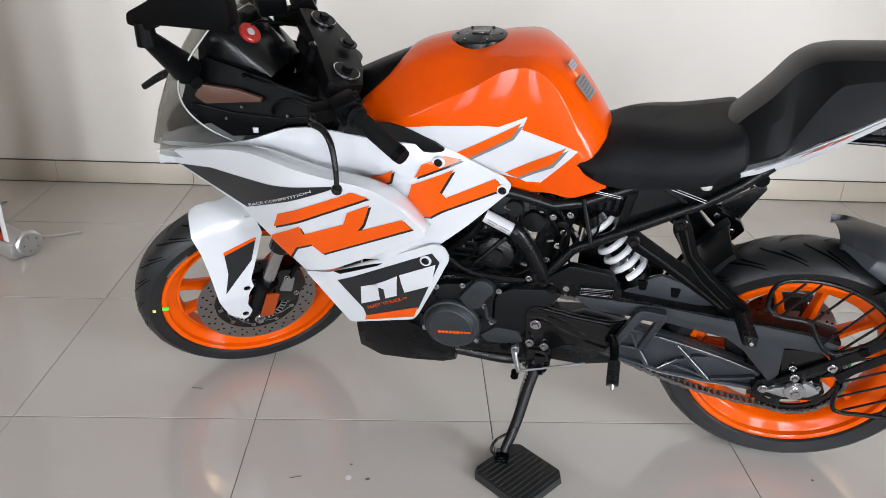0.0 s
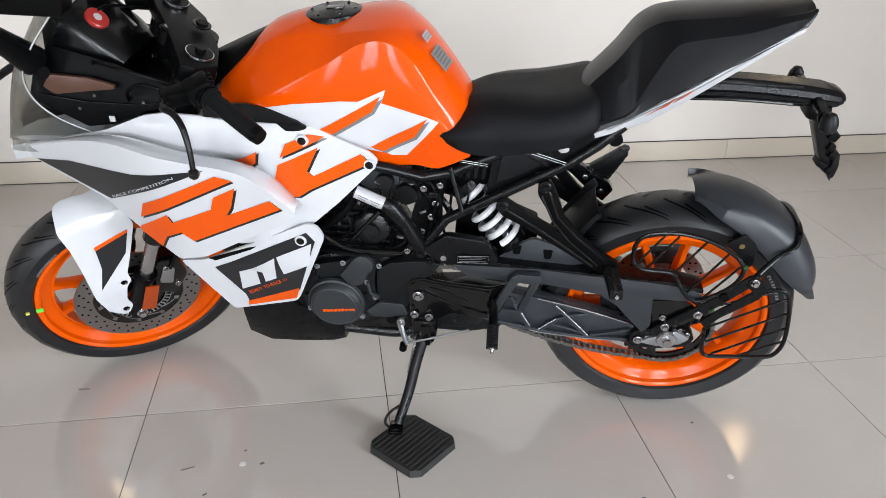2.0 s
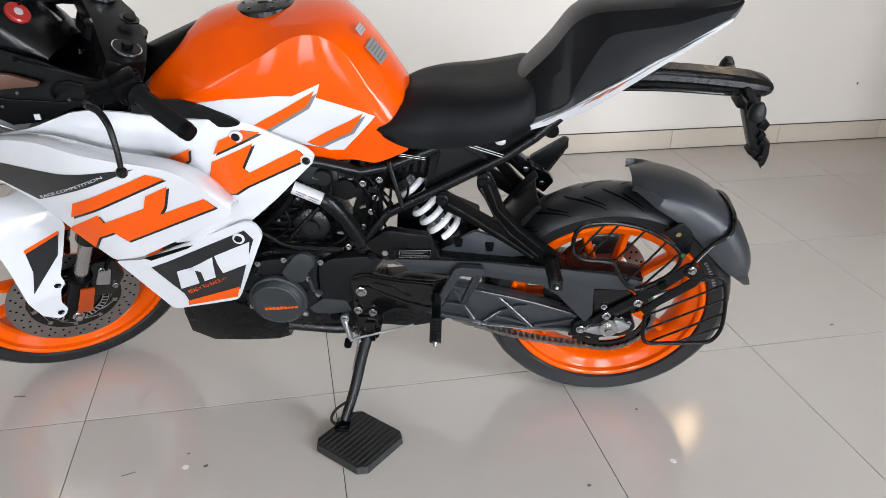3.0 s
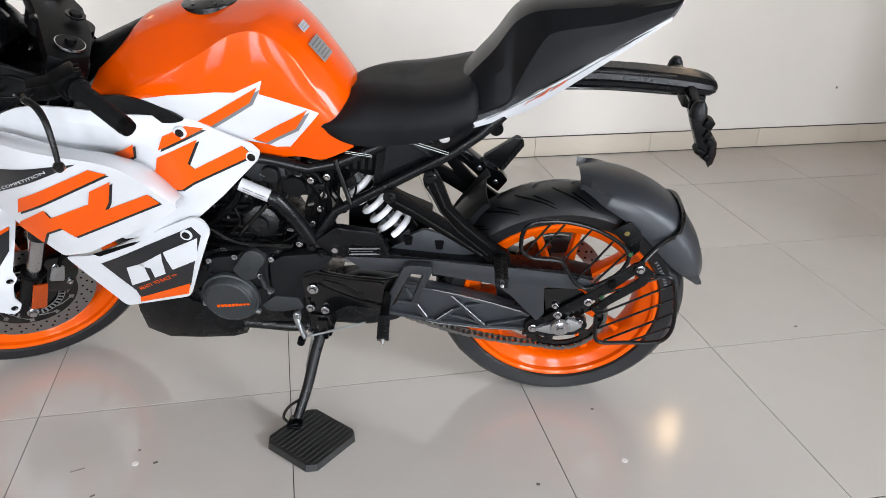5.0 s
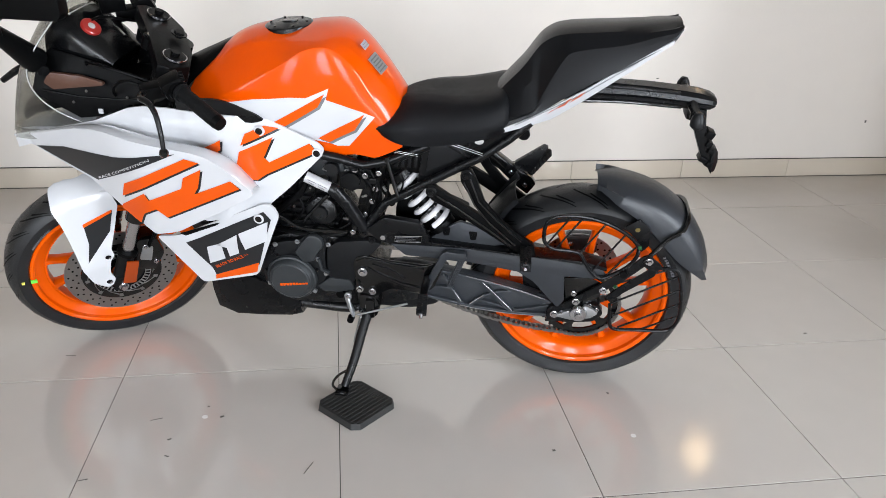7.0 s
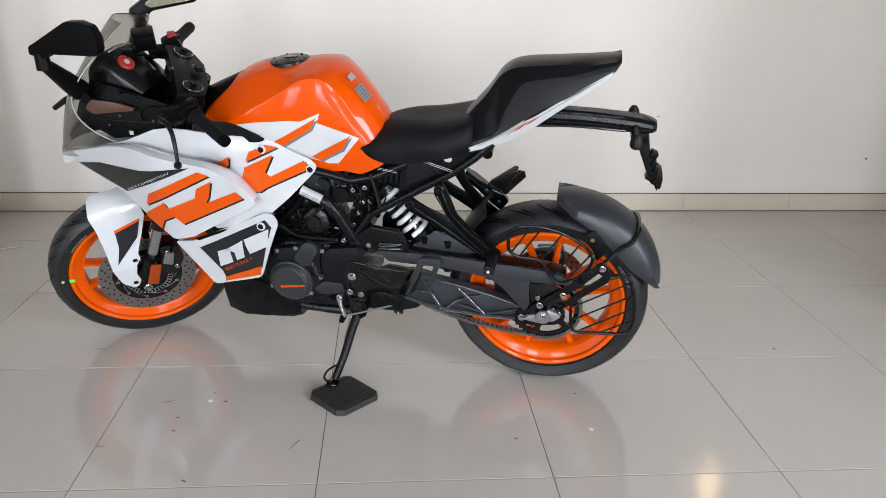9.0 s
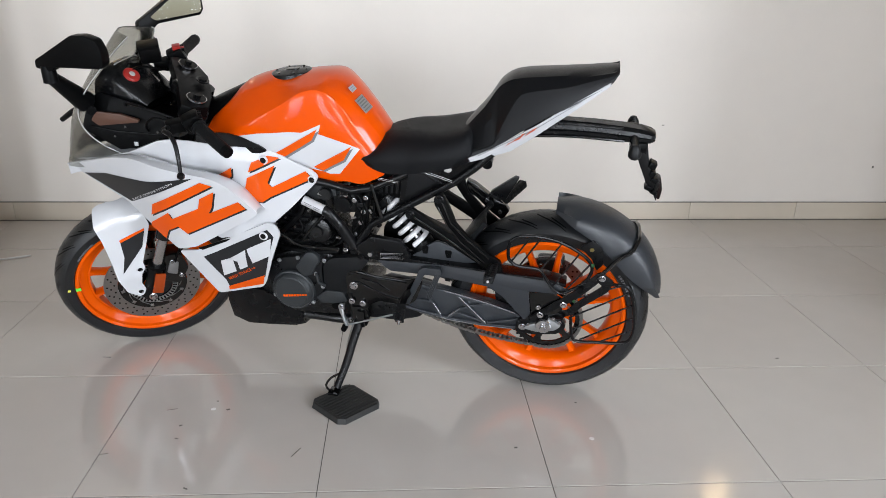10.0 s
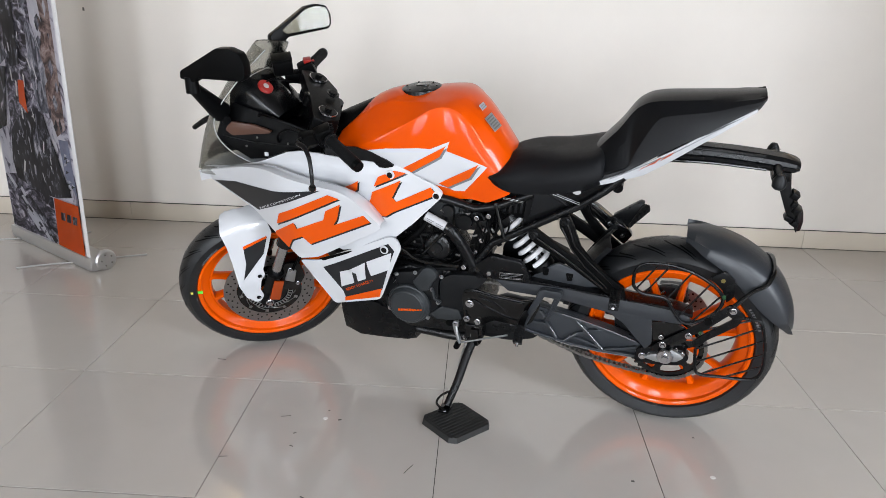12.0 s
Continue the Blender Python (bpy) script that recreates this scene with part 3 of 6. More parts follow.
R_BAR = [(-1.127, .644), (-.948, .735), (-.914, .727), (-1.147, .602)]
R_LEG = [(-1.158, .573), (-1.078, .624), (-1.071, .603), (-.976, .648), (-.963, .681), (-.913, .709), (-.932, .656), (-.947, .634), (-.848, .681), (-.830, .660), (-1.036, .554), (-1.059, .578), (-1.098, .558), (-1.120, .523), (-1.163, .561)]
C_TOP = [(-.839, .742), (-.824, .773), (-.780, .791), (-.746, .785)]
C_MAIN = [(-.846, .724), (-.761, .764), (-.788, .711), (-.777, .698), (-.679, .746), (-.663, .723), (-.786, .667), (-.809, .652), (-.865, .655)]
C_SMALL = [(-.980, .696), (-.881, .759), (-.891, .726), (-.949, .688)]
for shape, dp, owner in ((R_BAR, side_low, low_fairing), (R_LEG, side_low, low_fairing), (C_TOP, side_high, high_fairing), (C_MAIN, side_high, high_fairing), (C_SMALL, side_high, high_fairing)):
    up = 0.003 if shape is C_SMALL else 0.0
    decal("graphic_outline", shifted(shape, 0.004, -0.004), dp, DECAL_BLACK, owner, 0.0010 + up, 0.01)
    decal("graphic", shape, dp, DECAL_ORANGE, owner, 0.0020 + up, 0.01)
decal("graphic", [(-1.385, .691), (-1.286, .713), (-1.129, .720), (-.968, .7455), (-1.211, .633)], side_low, DECAL_BLACK, low_fairing)
decal("graphic", [(-1.023, .458), (-.801, .571), (-.784, .549), (-.839, .398), (-.969, .345), (-.973, .371)], side_belly, DECAL_BLACK, belly_panel)
decal("graphic", [(-.971, .345), (-.839, .405), (-.851, .369), (-.974, .329)], side_belly, DECAL_ORANGE, belly_panel, 0.0018)
# the maker's mark, as three plain slanting blocks
for shape in ([(-.969, .449), (-.928, .466), (-.928, .412), (-.975, .389)], [(-.941, .459), (-.880, .498), (-.886, .435), (-.914, .420), (-.915, .451)], [(-.875, .501), (-.793, .543), (-.803, .486), (-.866, .450)]):
    decal("maker_mark", shape, side_belly, DECAL_WHITE, belly_panel, 0.0022)

# dark sliver laid on the panel for the shaded slot above the belly panel
part("air_slot", sheet([(-1.018, .504), (-1.004, .498), (-.917, .539), (-.903, .549), (-.922, .544)], lambda x, z: side_low(x, z) - 0.002, 0.002), DARK, bike)

# the lower panel's upper edge rolls in to meet the upper panel
EDGE_TOP = [(-1.450, .705), (-1.340, .741), (-1.230, .773), (-1.139, .782), (-1.008, .760), (-.934, .751), (-.885, .736), (-.842, .699), (-.806, .650)]


def shoulder():
    rings = []
    for p in spline([(x, 0, z) for x, z in EDGE_TOP], 3):
        out, back = side_low(p.x, p.z), side_high(p.x, p.z) + 0.012
        rings.append([Vector((p.x, out + (back - out) * t, p.z + 0.006 * math.sin(math.pi * t) - 0.030 * t * t - 0.001)) for t in (0.0, 0.06, 0.15, 0.3, 0.5, 0.75, 1.0)])
    bm = loft(rings, closed=False, caps=False)
    bmesh.ops.recalc_face_normals(bm, faces=bm.faces)
    bmesh.ops.solidify(bm, geom=bm.faces[:], thickness=0.003)
    return bm


both_sides("fairing_shoulder", shoulder, WHITE, low_fairing)

# nose between the two upper panels, and the black inner panels round the instruments
nose_rings = []
for x, half, z0, z1 in ((-1.50, 0.02, .684, .694), (-1.47, 0.07, .680, .702), (-1.43, 0.115, .680, .714), (-1.36, 0.136, .682, .730), (-1.25, .138, .684, .750)):
    nose_rings.append([Vector((x, half * math.cos(a), (z0 + z1) / 2 + (z1 - z0) / 2 * math.sin(a))) for a in [2 * math.pi * k / 20 for k in range(20)]])
part("nose_cowl", loft(nose_rings), WHITE, bike, "white nose cowl below the screen")

# fuel tank: sections along its length, each half from the top line to the lower edge
TANK = [
    # x, top, shoulder y z, crease y z, flank y z, foot y z
    (-.965, .872, .070, .868, .118, .850, .132, .828, .130, .800),
    (-.915, .922, .066, .908, .138, .838, .146, .815, .138, .780),
    (-.868, .962, .062, .944, .146, .856, .150, .815, .140, .760),
    (-.800, .983, .074, .966, .148, .893, .146, .815, .132, .735),
    (-.730, .984, .086, .970, .144, .932, .136, .815, .120, .705),
    (-.672, .992, .090, .979, .133, .966, .124, .815, .108, .698),
    (-.620, .988, .084, .977, .123, .968, .113, .810, .098, .700),
    (-.574, .966, .078, .951, .113, .929, .110, .800, .102, .706),
    (-.530, .921, .072, .902, .106, .853, .110, .790, .108, .704),
    (-.490, .868, .064, .848, .100, .798, .112, .772, .112, .722),
    (-.462, .822, .056, .808, .084, .790, .112, .758, .112, .738),
]


def tank_ring(row):
    x, top, sy, sz, cy, cz, fy, fz, by, bz = row
    h, cy = cz - fz, cy - .004 * min(1.0, (cz - fz) / .08)
    flank = [(cy + (fy - cy) * t + b * h, cz - h * t) for t, b in ((.05, .012), (.16, .036), (.34, .066), (.55, .084), (.80, .082), (1.0, .060))]
    half = [(0, top), (sy * 0.5, top - (top - sz) * 0.18), (sy, sz), (sy + (cy - sy) * 0.10, sz + (cz - sz) * 0.06), (sy + (cy - sy) * 0.95, sz + (cz - sz) * 0.93), (cy, cz)] + flank + [(by + (fy - by) * 0.55, bz + (fz - bz) * 0.45), (by, bz), (by * 0.6, bz - 0.002)]
    left = [Vector((x, -y, z)) for y, z in half]
    right = [Vector((x, y, z)) for y, z in half[1:]]
    return left[::-1] + right


def dense_rings(rows, make, steps):
    rings = [make(r) for r in rows]
    cols = [spline([r[i] for r in rings], steps) for i in range(len(rings[0]))]
    return [[c[k] for c in cols] for k in range(len(cols[0]))]


tank_bm = loft(dense_rings(TANK, tank_ring, 5), True)
bmesh.ops.triangulate(tank_bm, faces=[f for f in tank_bm.faces if len(f.verts) > 4])
tank_bm.normal_update()
tank_tree = BVHTree.FromBMesh(tank_bm)
tank = part("fuel_tank", tank_bm, ORANGE, bike, "glossy orange fuel tank with white and orange graphics", sharp=25)


def on_tank(x, z):
    hit = tank_tree.ray_cast(Vector((x, -0.6, z)), Vector((0, 1, 0)))
    return hit[0].y if hit[0] is not None and hit[0].y < 0 else -0.10


TANK_WHITE = [(-.905, .826), (-.885, .838), (-.802, .853), (-.713, .860), (-.678, .858), (-.625, .881), (-.634, .853), (-.552, .822), (-.525, .810), (-.592, .729), (-.621, .727), (-.638, .735), (-.773, .775), (-.804, .790)]
TANK_BAR1 = [(-.770, .790), (-.635, .868), (-.653, .836), (-.743, .780)]
TANK_BAR2 = [(-.663, .750), (-.547, .818), (-.574, .775), (-.638, .738)]
for shape, mat, lift in ((TANK_WHITE, DECAL_WHITE, 0.0012), (shifted(TANK_BAR1, 0.005, -0.005), DECAL_GREY, 0.0020), (TANK_BAR1, DECAL_ORANGE, 0.0028), (shifted(TANK_BAR2, 0.005, -0.005), DECAL_GREY, 0.0020), (TANK_BAR2, DECAL_ORANGE, 0.0028)):
    decal("graphic", shape, on_tank, mat, tank, lift, 0.010)

# filler cap on its raised seat
cap_turn = Matrix.Translation((-.745, 0, .983)) @ Matrix.Rotation(radians(-4), 4, "Y") @ Matrix.Rotation(radians(-90), 4, "X")
cap = lathe([(0.0001, -0.0075), (0.030, -0.0075), (0.034, -0.006), (0.050, -0.0055), (0.056, -0.003), (0.058, 0.010)], 48)
cap.transform(cap_turn)
filler = part("filler_cap", cap, SATIN, bike, "black fuel filler cap with a lock flap")
flap = block(0.004, -0.0085, 0, 0.034, 0.005, 0.018, 0.002)
flap.transform(cap_turn)
part("lock_flap", flap, GLOSS, filler)
for k in range(6):
    a = k * math.pi / 3
    screw = bolt(0.044 * math.cos(a), -0.0055, 0.044 * math.sin(a), 0.0035, 0.003, 6, False)
    screw.transform(cap_turn)
    part("cap_screw", screw, GLOSS, filler)

# stickers on the tank's rear slope
for x, z, w, h, mat in ((-.557, .957, 0.024, 0.017, DECAL_WHITE), (-.528, .915, 0.038, 0.046, STICKER)):
    st = bmesh.new()
    n = Vector((math.sin(radians(50)), -0.35, math.cos(radians(50)))).normalized()
    u = Vector((0, 1, 0)).cross(n).normalized()
    v = n.cross(u)
    c = Vector((x, -0.047, z)) + n * 0.003
    st.faces.new([st.verts.new(c + u * a * h / 2 + v * b * w / 2) for a, b in ((-1, -1), (1, -1), (1, 1), (-1, 1))])
    bmesh.ops.solidify(st, geom=st.faces[:], thickness=0.001)
    part("sticker", st, mat, tank)
    for k in range(5 if h > .03 else 2):
        ln = bmesh.new()
        at = c + n * .0014 + u * h * (.34 - .17 * k if h > .03 else .18 - .36 * k)
        ln.faces.new([ln.verts.new(at + u * a * h * .035 + v * b * w * (.40 - .06 * (k % 2))) for a, b in ((-1, -1), (1, -1), (1, 1), (-1, 1))])
        bmesh.ops.solidify(ln, geom=ln.faces[:], thickness=0.0004)
        part("sticker_line", ln, LINEMAT, tank)

# black cover in front of the tank
cover = []
for x, half, top, bot in ((-1.04, .100, .872, .800), (-1.0, .088, .897, .833), (-.965, .076, .914, .866), (-.925, .060, .932, .903), (-.89, .040, .948, .930), (-.866, .018, .960, .952)):
    cover.append([Vector((x, half * cy, bot + (top - bot) * cz)) for cy, cz in ((-1, 0), (-.84, .45), (-.5, .84), (0, 1), (.5, .84), (.84, .45), (1, 0))])
part("tank_front_cover", loft(cover), DARK, bike, "black plastic cover ahead of the tank")
both_sides("tank_trim", lambda: sheet(round_outline([(-.985, .846), (-.894, .849), (-.845, .840), (-.797, .820), (-.775, .806), (-.80, .798), (-.985, .798)], 0.010), lambda x, z: -0.1590 + 0.14 * max(0, z - .815), 0.006, 0.02), SATIN, bike, "black rubber strip along the foot of the tank")

# rider's seat
SEAT = [
    # x, top, half width top, side y z, lower y z
    (-.524, .792, .040, .112, .786, .108, .774),
    (-.495, .818, .055, .119, .794, .117, .758),
    (-.455, .841, .065, .124, .806, .122, .747),
    (-.400, .850, .085, .125, .810, .122, .748),
    (-.330, .853, .100, .136, .818, .132, .763),
    (-.270, .863, .105, .136, .828, .130, .778),
    (-.230, .874, .098, .126, .840, .120, .790),
    (-.215, .864, .088, .116, .836, .108, .800),
]


def seat_ring(row):
    x, top, hw, sy, sz, ly, lz = row
    half = [(0, top - 0.004), (hw * 0.6, top), (hw, top - 0.008), (sy, sz), ((sy + ly) / 2 + 0.003, (sz + lz) / 2), (ly, lz), (ly * 0.5, lz - 0.004)]
    return [Vector((x, -y, z)) for y, z in half][::-1] + [Vector((x, y, z)) for y, z in half[1:]]


part("rider_seat", loft(dense_rings(SEAT, seat_ring, 4)), LEATHER, bike, "matt black rider seat", sharp=70)

# tail hump
TAIL = [
    # x, top, top half, crease y z, low y z
    (-.262, .850, .060, .110, .812, .112, .793),
    (-.226, .893, .062, .114, .824, .116, .806),
    (-.190, .935, .064, .113, .836, .114, .822),
    (-.160, .980, .062, .108, .850, .110, .836),
    (-.142, .997, .063, .105, .888, .107, .846),
    (-.122, 1.008, .065, .101, .930, .104, .858),
    (-.100, 1.013, .067, .097, .968, .100, .872),
    (-.080, 1.016, .068, .094, .981, .097, .885),
    (-.030, 1.020, .067, .088, .989, .092, .916),
    (.030, 1.025, .064, .082, .998, .086, .946),
    (.095, 1.031, .058, .072, 1.016, .074, .984),
    (.128, 1.034, .052, .062, 1.022, .064, 1.002),
    (.146, 1.037, .046, .052, 1.032, .050, 1.026),
]


def tail_ring(row):
    x, top, th, cy, cz, ly, lz = row
    th *= 0.82
    half = [(0, top), (th * 0.6, top - 0.001), (th, top - 0.006), ((th + cy) / 2 - 0.001, (top + cz) / 2), (cy, cz), ((cy + ly) / 2 - 0.002, (cz + lz) / 2), (ly, lz), (ly * 0.5, lz - 0.006)]
    return [Vector((x, -y, z)) for y, z in half][::-1] + [Vector((x, y, z)) for y, z in half[1:]]


tail = part("tail_cover", loft(dense_rings(TAIL, tail_ring, 4)), TAILMAT, bike, "matt black tail cover with pillion pad", sharp=16)


STRIP_TOP = [(-.262, .790), (-.167, .831), (-.053, .896), (.015, .940), (.081, .981), (.127, 1.009)]
STRIP_LOW = [(-.256, .784), (-.117, .815), (-.066, .850), (-.004, .897), (.056, .942), (.128, 1.000)]


def tail_side(x, z):
    """Flush with the cover at the top edge, rolling in under the tail."""
    top = np.interp(x, [q[0] for q in STRIP_TOP], [q[1] for q in STRIP_TOP])
    return -0.122 + max(0, x + 0.23) * 0.14 + 5.0 * max(0.0, top - z) ** 2 + 0.50 * max(0.0, top - z)


both_sides("tail_side_strip", lambda: sheet(STRIP_TOP + STRIP_LOW[::-1], tail_side, 0.006, 0.02), WHITE, tail, "white strip under the tail cover")
both_sides("strip_line", lambda: sheet([(-.200, .814), (-.053, .8885), (.060, .962), (.060, .9605), (-.053, .8860), (-.200, .8115)], tail_side, 0.0006, 0.02, 0.0012), DECAL_GREY, tail)

# ---- mudguards ----
def arc_sheet(c, sections, steps=6, thick=0.003):
    """A guard bent round an axle: rows of angle and (y, r) points across."""
    rows = [[Vector((a, y, r)) for y, r in pts] for a, pts in sections]
    cols = [spline([r[i] for r in rows], steps) for i in range(len(rows[0]))]
    rings = [[Vector((c.x + q.z * math.cos(radians(q.x)), q.y, c.z + q.z * math.sin(radians(q.x)))) for q in [col[k] for col in cols]] for k in range(len(cols[0]))]
    bm = loft(rings, closed=False, caps=False)
    bmesh.ops.recalc_face_normals(bm, faces=bm.faces)
    bmesh.ops.solidify(bm, geom=bm.faces[:], thickness=thick)
    return bm


def guard_section(a, top, half, edge):
    return a, [(-half * 0.97, edge), (-half, (edge + top) / 2 + 0.004), (-half * 0.86, top - 0.018), (-half * 0.45, top - 0.003), (0, top),
               (half * 0.45, top - 0.003), (half * 0.86, top - 0.018), (half, (edge + top) / 2 + 0.004), (half * 0.97, edge)]


hugger = part("rear_mudguard", arc_sheet(REAR_C, [guard_section(88, .342, .058, .328), guard_section(83, .346, .070, .314), guard_section(76, .351, .082, .298), guard_section(62, .355, .088, .283), guard_section(45, .355, .088, .270),
                                                 guard_section(32, .351, .086, .276), guard_section(22, .344, .074, .296), guard_section(14, .335, .052, .318)]),
              GUARDMAT, bike, "satin black mudguard close over the rear tyre", sharp=75)
mudguard = part("front_mudguard", arc_sheet(FRONT_C, [guard_section(86, .308, .060, .285), guard_section(74, .310, .064, .280), guard_section(50, .310, .064, .280)]),
                WHITE, bike, "white front mudguard with black graphics", basis=STEER, sharp=60)
CROWN = 0.322
LEG = [(-1.432, .5957), (-1.412, .6022), (-1.385, .6077), (-1.340, .6119), (-1.295, .6097), (-1.281, .545), (-1.303, .491), (-1.333, .425), (-1.330, .405), (-1.345, .390), (-1.356, .350), (-1.349, .323), (-1.362, .302), (-1.376, .298), (-1.405, .326), (-1.418, .380), (-1.422, .470), (-1.427, .525), (-1.437, .565)]


def leg_depth(x, z):
    """Rounded over the tyre at the crown, down the tyre's side and out past the fork at the foot."""
    top = FRONT_C.z + math.sqrt(CROWN ** 2 - (x - FRONT_C.x) ** 2)
    u = max(0.0, min(1.0, (top - z) / 0.075))
    return -0.076 * math.sqrt(max(0.0, 1 - (1 - u) ** 2.4)) - 0.042 * max(0.0, min(1.0, (0.545 - z) / 0.16)) ** 1.1


for flip in (False, True):
    bm = sheet(round_outline([(max(x, -1.335), z) for x, z in LEG] if flip else LEG, 0.006), leg_depth, 0.004, 0.011)
    part("fork_cover", flipped(bm) if flip else bm, WHITE, mudguard)
    bm = sheet([(-1.377, .512), (-1.298, .534), (-1.320, .478), (-1.398, .402), (-1.380, .455)], leg_depth, 0.0006, 0.02, 0.0012)
    part("graphic", flipped(bm) if flip else bm, DECAL_BLACK, mudguard)
    bm = sheet([(-1.378, .514), (-1.299, .537), (-1.301, .529), (-1.378, .505)], leg_depth, 0.0006, 0.02, 0.002)
    part("graphic", flipped(bm) if flip else bm, DECAL_ORANGE, mudguard)
    for x, z in ((-1.347, .404), (-1.367, .318)):
        bm = lathe([(.0001, -.0005), (.0062, -.0005), (.0078, .0005)], 18, (x, leg_depth(x, z) - .0012, z))
        part("cover_hole", flipped(bm) if flip else bm, DARK, mudguard)
        bm = bolt(x + .003, leg_depth(x, z) - 0.001, z - .002, 0.0040, 0.003, 6, False)
        part("bolt", flipped(bm) if flip else bm, STEEL, mudguard)

# ---- fork, caliper, handlebar ----
def fork_at(z, y=0.0):
    return Vector((-1.345 + 0.444 * (z - 0.29), y, z))


for s in (-1, 1):
    leg = part("fork_leg", tube([fork_at(.280, s * .1), fork_at(.40, s * .1)], 0.022, 20), SATIN, bike, "black telescopic fork leg", basis=STEER)
    part("fork_stanchion", tube([fork_at(.395, s * .1), fork_at(.51, s * .1)], 0.0165, 24), STEEL, leg, "bright steel stanchion")
    part("fork_outer_tube", tube([fork_at(.505, s * .1), fork_at(.955, s * .1)], 0.026, 24), GLOSS, leg)
    part("fork_cap", join(tube([fork_at(.950, s * .1), fork_at(.9585, s * .1)], 0.0255, 24), tube([fork_at(.958, s * .1), fork_at(.966, s * .1)], 0.010, 6)), DARK, leg)
    part("fork_cap_ring", tube([fork_at(.953, s * .1), fork_at(.9575, s * .1)], 0.0275, 28), STEEL, leg)
    part("dust_seal", tube([fork_at(.392, s * .1), fork_at(.402, s * .1)], 0.027, 24), DARK, leg)
    foot = [(-1.366, .282), (-1.345, .266), (-1.325, .270), (-1.312, .30), (-1.302, .335), (-1.325, .345), (-1.350, .325)]
    part("fork_foot", prism(round_outline(foot, 0.008), s * .1 - 0.02, s * .1 + 0.016), SATIN, leg)
    part("axle_nut", bolt(-1.337, -0.122, .288, 0.011, 0.010) if s < 0 else flipped(bolt(-1.337, -0.122, .288, 0.011, 0.010)), STEEL, leg)
    part("reflector", prism([(-1.306, .388), (-1.276, .379), (-1.302, .304), (-1.335, .313)], s * .132 - 0.003, s * .132 + 0.003, 0.0015), AMBER, leg, "amber side reflector")
caliper = part("brake_caliper", prism(round_outline([(-1.30, .33), (-1.265, .43), (-1.215, .42), (-1.205, .36), (-1.245, .30)], 0.012), -0.105, -0.045, 0.005), GLOSS, bike, "black front brake caliper", basis=STEER)
for x, z in ((-1.25, .40), (-1.235, .335)):
    part("bolt", bolt(x, -0.106, z, 0.006, 0.006), STEEL, caliper)
part("caliper_plate", prism(round_outline([(-1.275, .36), (-1.255, .405), (-1.23, .395), (-1.245, .345)], 0.006), -0.109, -0.104), ALLOY, caliper)
for k, rr in ((0, 0.0045), (1, 0.0035)):
    part("brake_hose", tube([(-1.24, -0.10 - 0.01 * k, .40), (-1.20, -0.115, .47 + 0.02 * k), (-1.17, -0.11, .60), (-1.14, -0.08, .72)], rr, 8), DARK, caliper)

# yokes
for z, h in ((.934, 0.036), (.735, 0.03)):
    ring = [(-0.045, -0.14), (-0.02, -0.15), (0.03, -0.13), (0.05, -0.06), (0.055, 0.06), (0.03, 0.13), (-0.02, 0.15), (-0.045, 0.14), (-0.04, 0.0)]
    bm = bmesh.new()
    a = [bm.verts.new((x, y, -h / 2)) for x, y in ring]
    b = [bm.verts.new((x, y, h / 2)) for x, y in ring]
    for i in range(len(a)):
        bm.faces.new((a[i], a[(i + 1) % len(a)], b[(i + 1) % len(a)], b[i]))
    bm.faces.new(a[::-1])
    bm.faces.new(b)
    bmesh.ops.recalc_face_normals(bm, faces=bm.faces)
    soften(bm, 0.004)
    bm.transform(Matrix.Translation(fork_at(z)) @ Matrix.Rotation(radians(23.5), 4, "Y"))
    part("fork_yoke", bm, DARK, bike, "black cast fork yoke", basis=STEER)
part("steering_stem", tube([fork_at(.60) + Vector((.04, 0, 0)), fork_at(.930) + Vector((.04, 0, 0))], 0.03, 20), SATIN, bike, basis=STEER)
part("stem_nut", tube([fork_at(.945) + Vector((.03, 0, 0)), fork_at(.957) + Vector((.03, 0, 0))], 0.012, 6), DARK, bike, basis=STEER)
part("ignition_switch", join(tube([fork_at(.93) + Vector((-.035, 0, 0)), fork_at(.957) + Vector((-.035, 0, 0))], 0.020, 20), tube([fork_at(.957) + Vector((-.035, 0, 0)), fork_at(.960) + Vector((-.035, 0, 0))], 0.016, 20)), DARK, bike, basis=STEER)

part("key_slot_ring", tube([fork_at(.9602) + Vector((-.035, 0, 0)), fork_at(.9625) + Vector((-.035, 0, 0))], 0.011, 20), CHAIN, bike, basis=STEER)
part("stem_washer", tube([fork_at(.951) + Vector((.03, 0, 0)), fork_at(.9535) + Vector((.03, 0, 0))], 0.019, 24), DASHMAT, bike, basis=STEER)

# clip-on bars: inner end, outer end on the left before turning the steering
GRIP_IN, GRIP_OUT = Vector((-1.062, -.220, .936)), Vector((-1.012, -.326, .918))


def side_point(p, s):
    return Vector((p.x, -p.y, p.z)) if s > 0 else Vector(p)


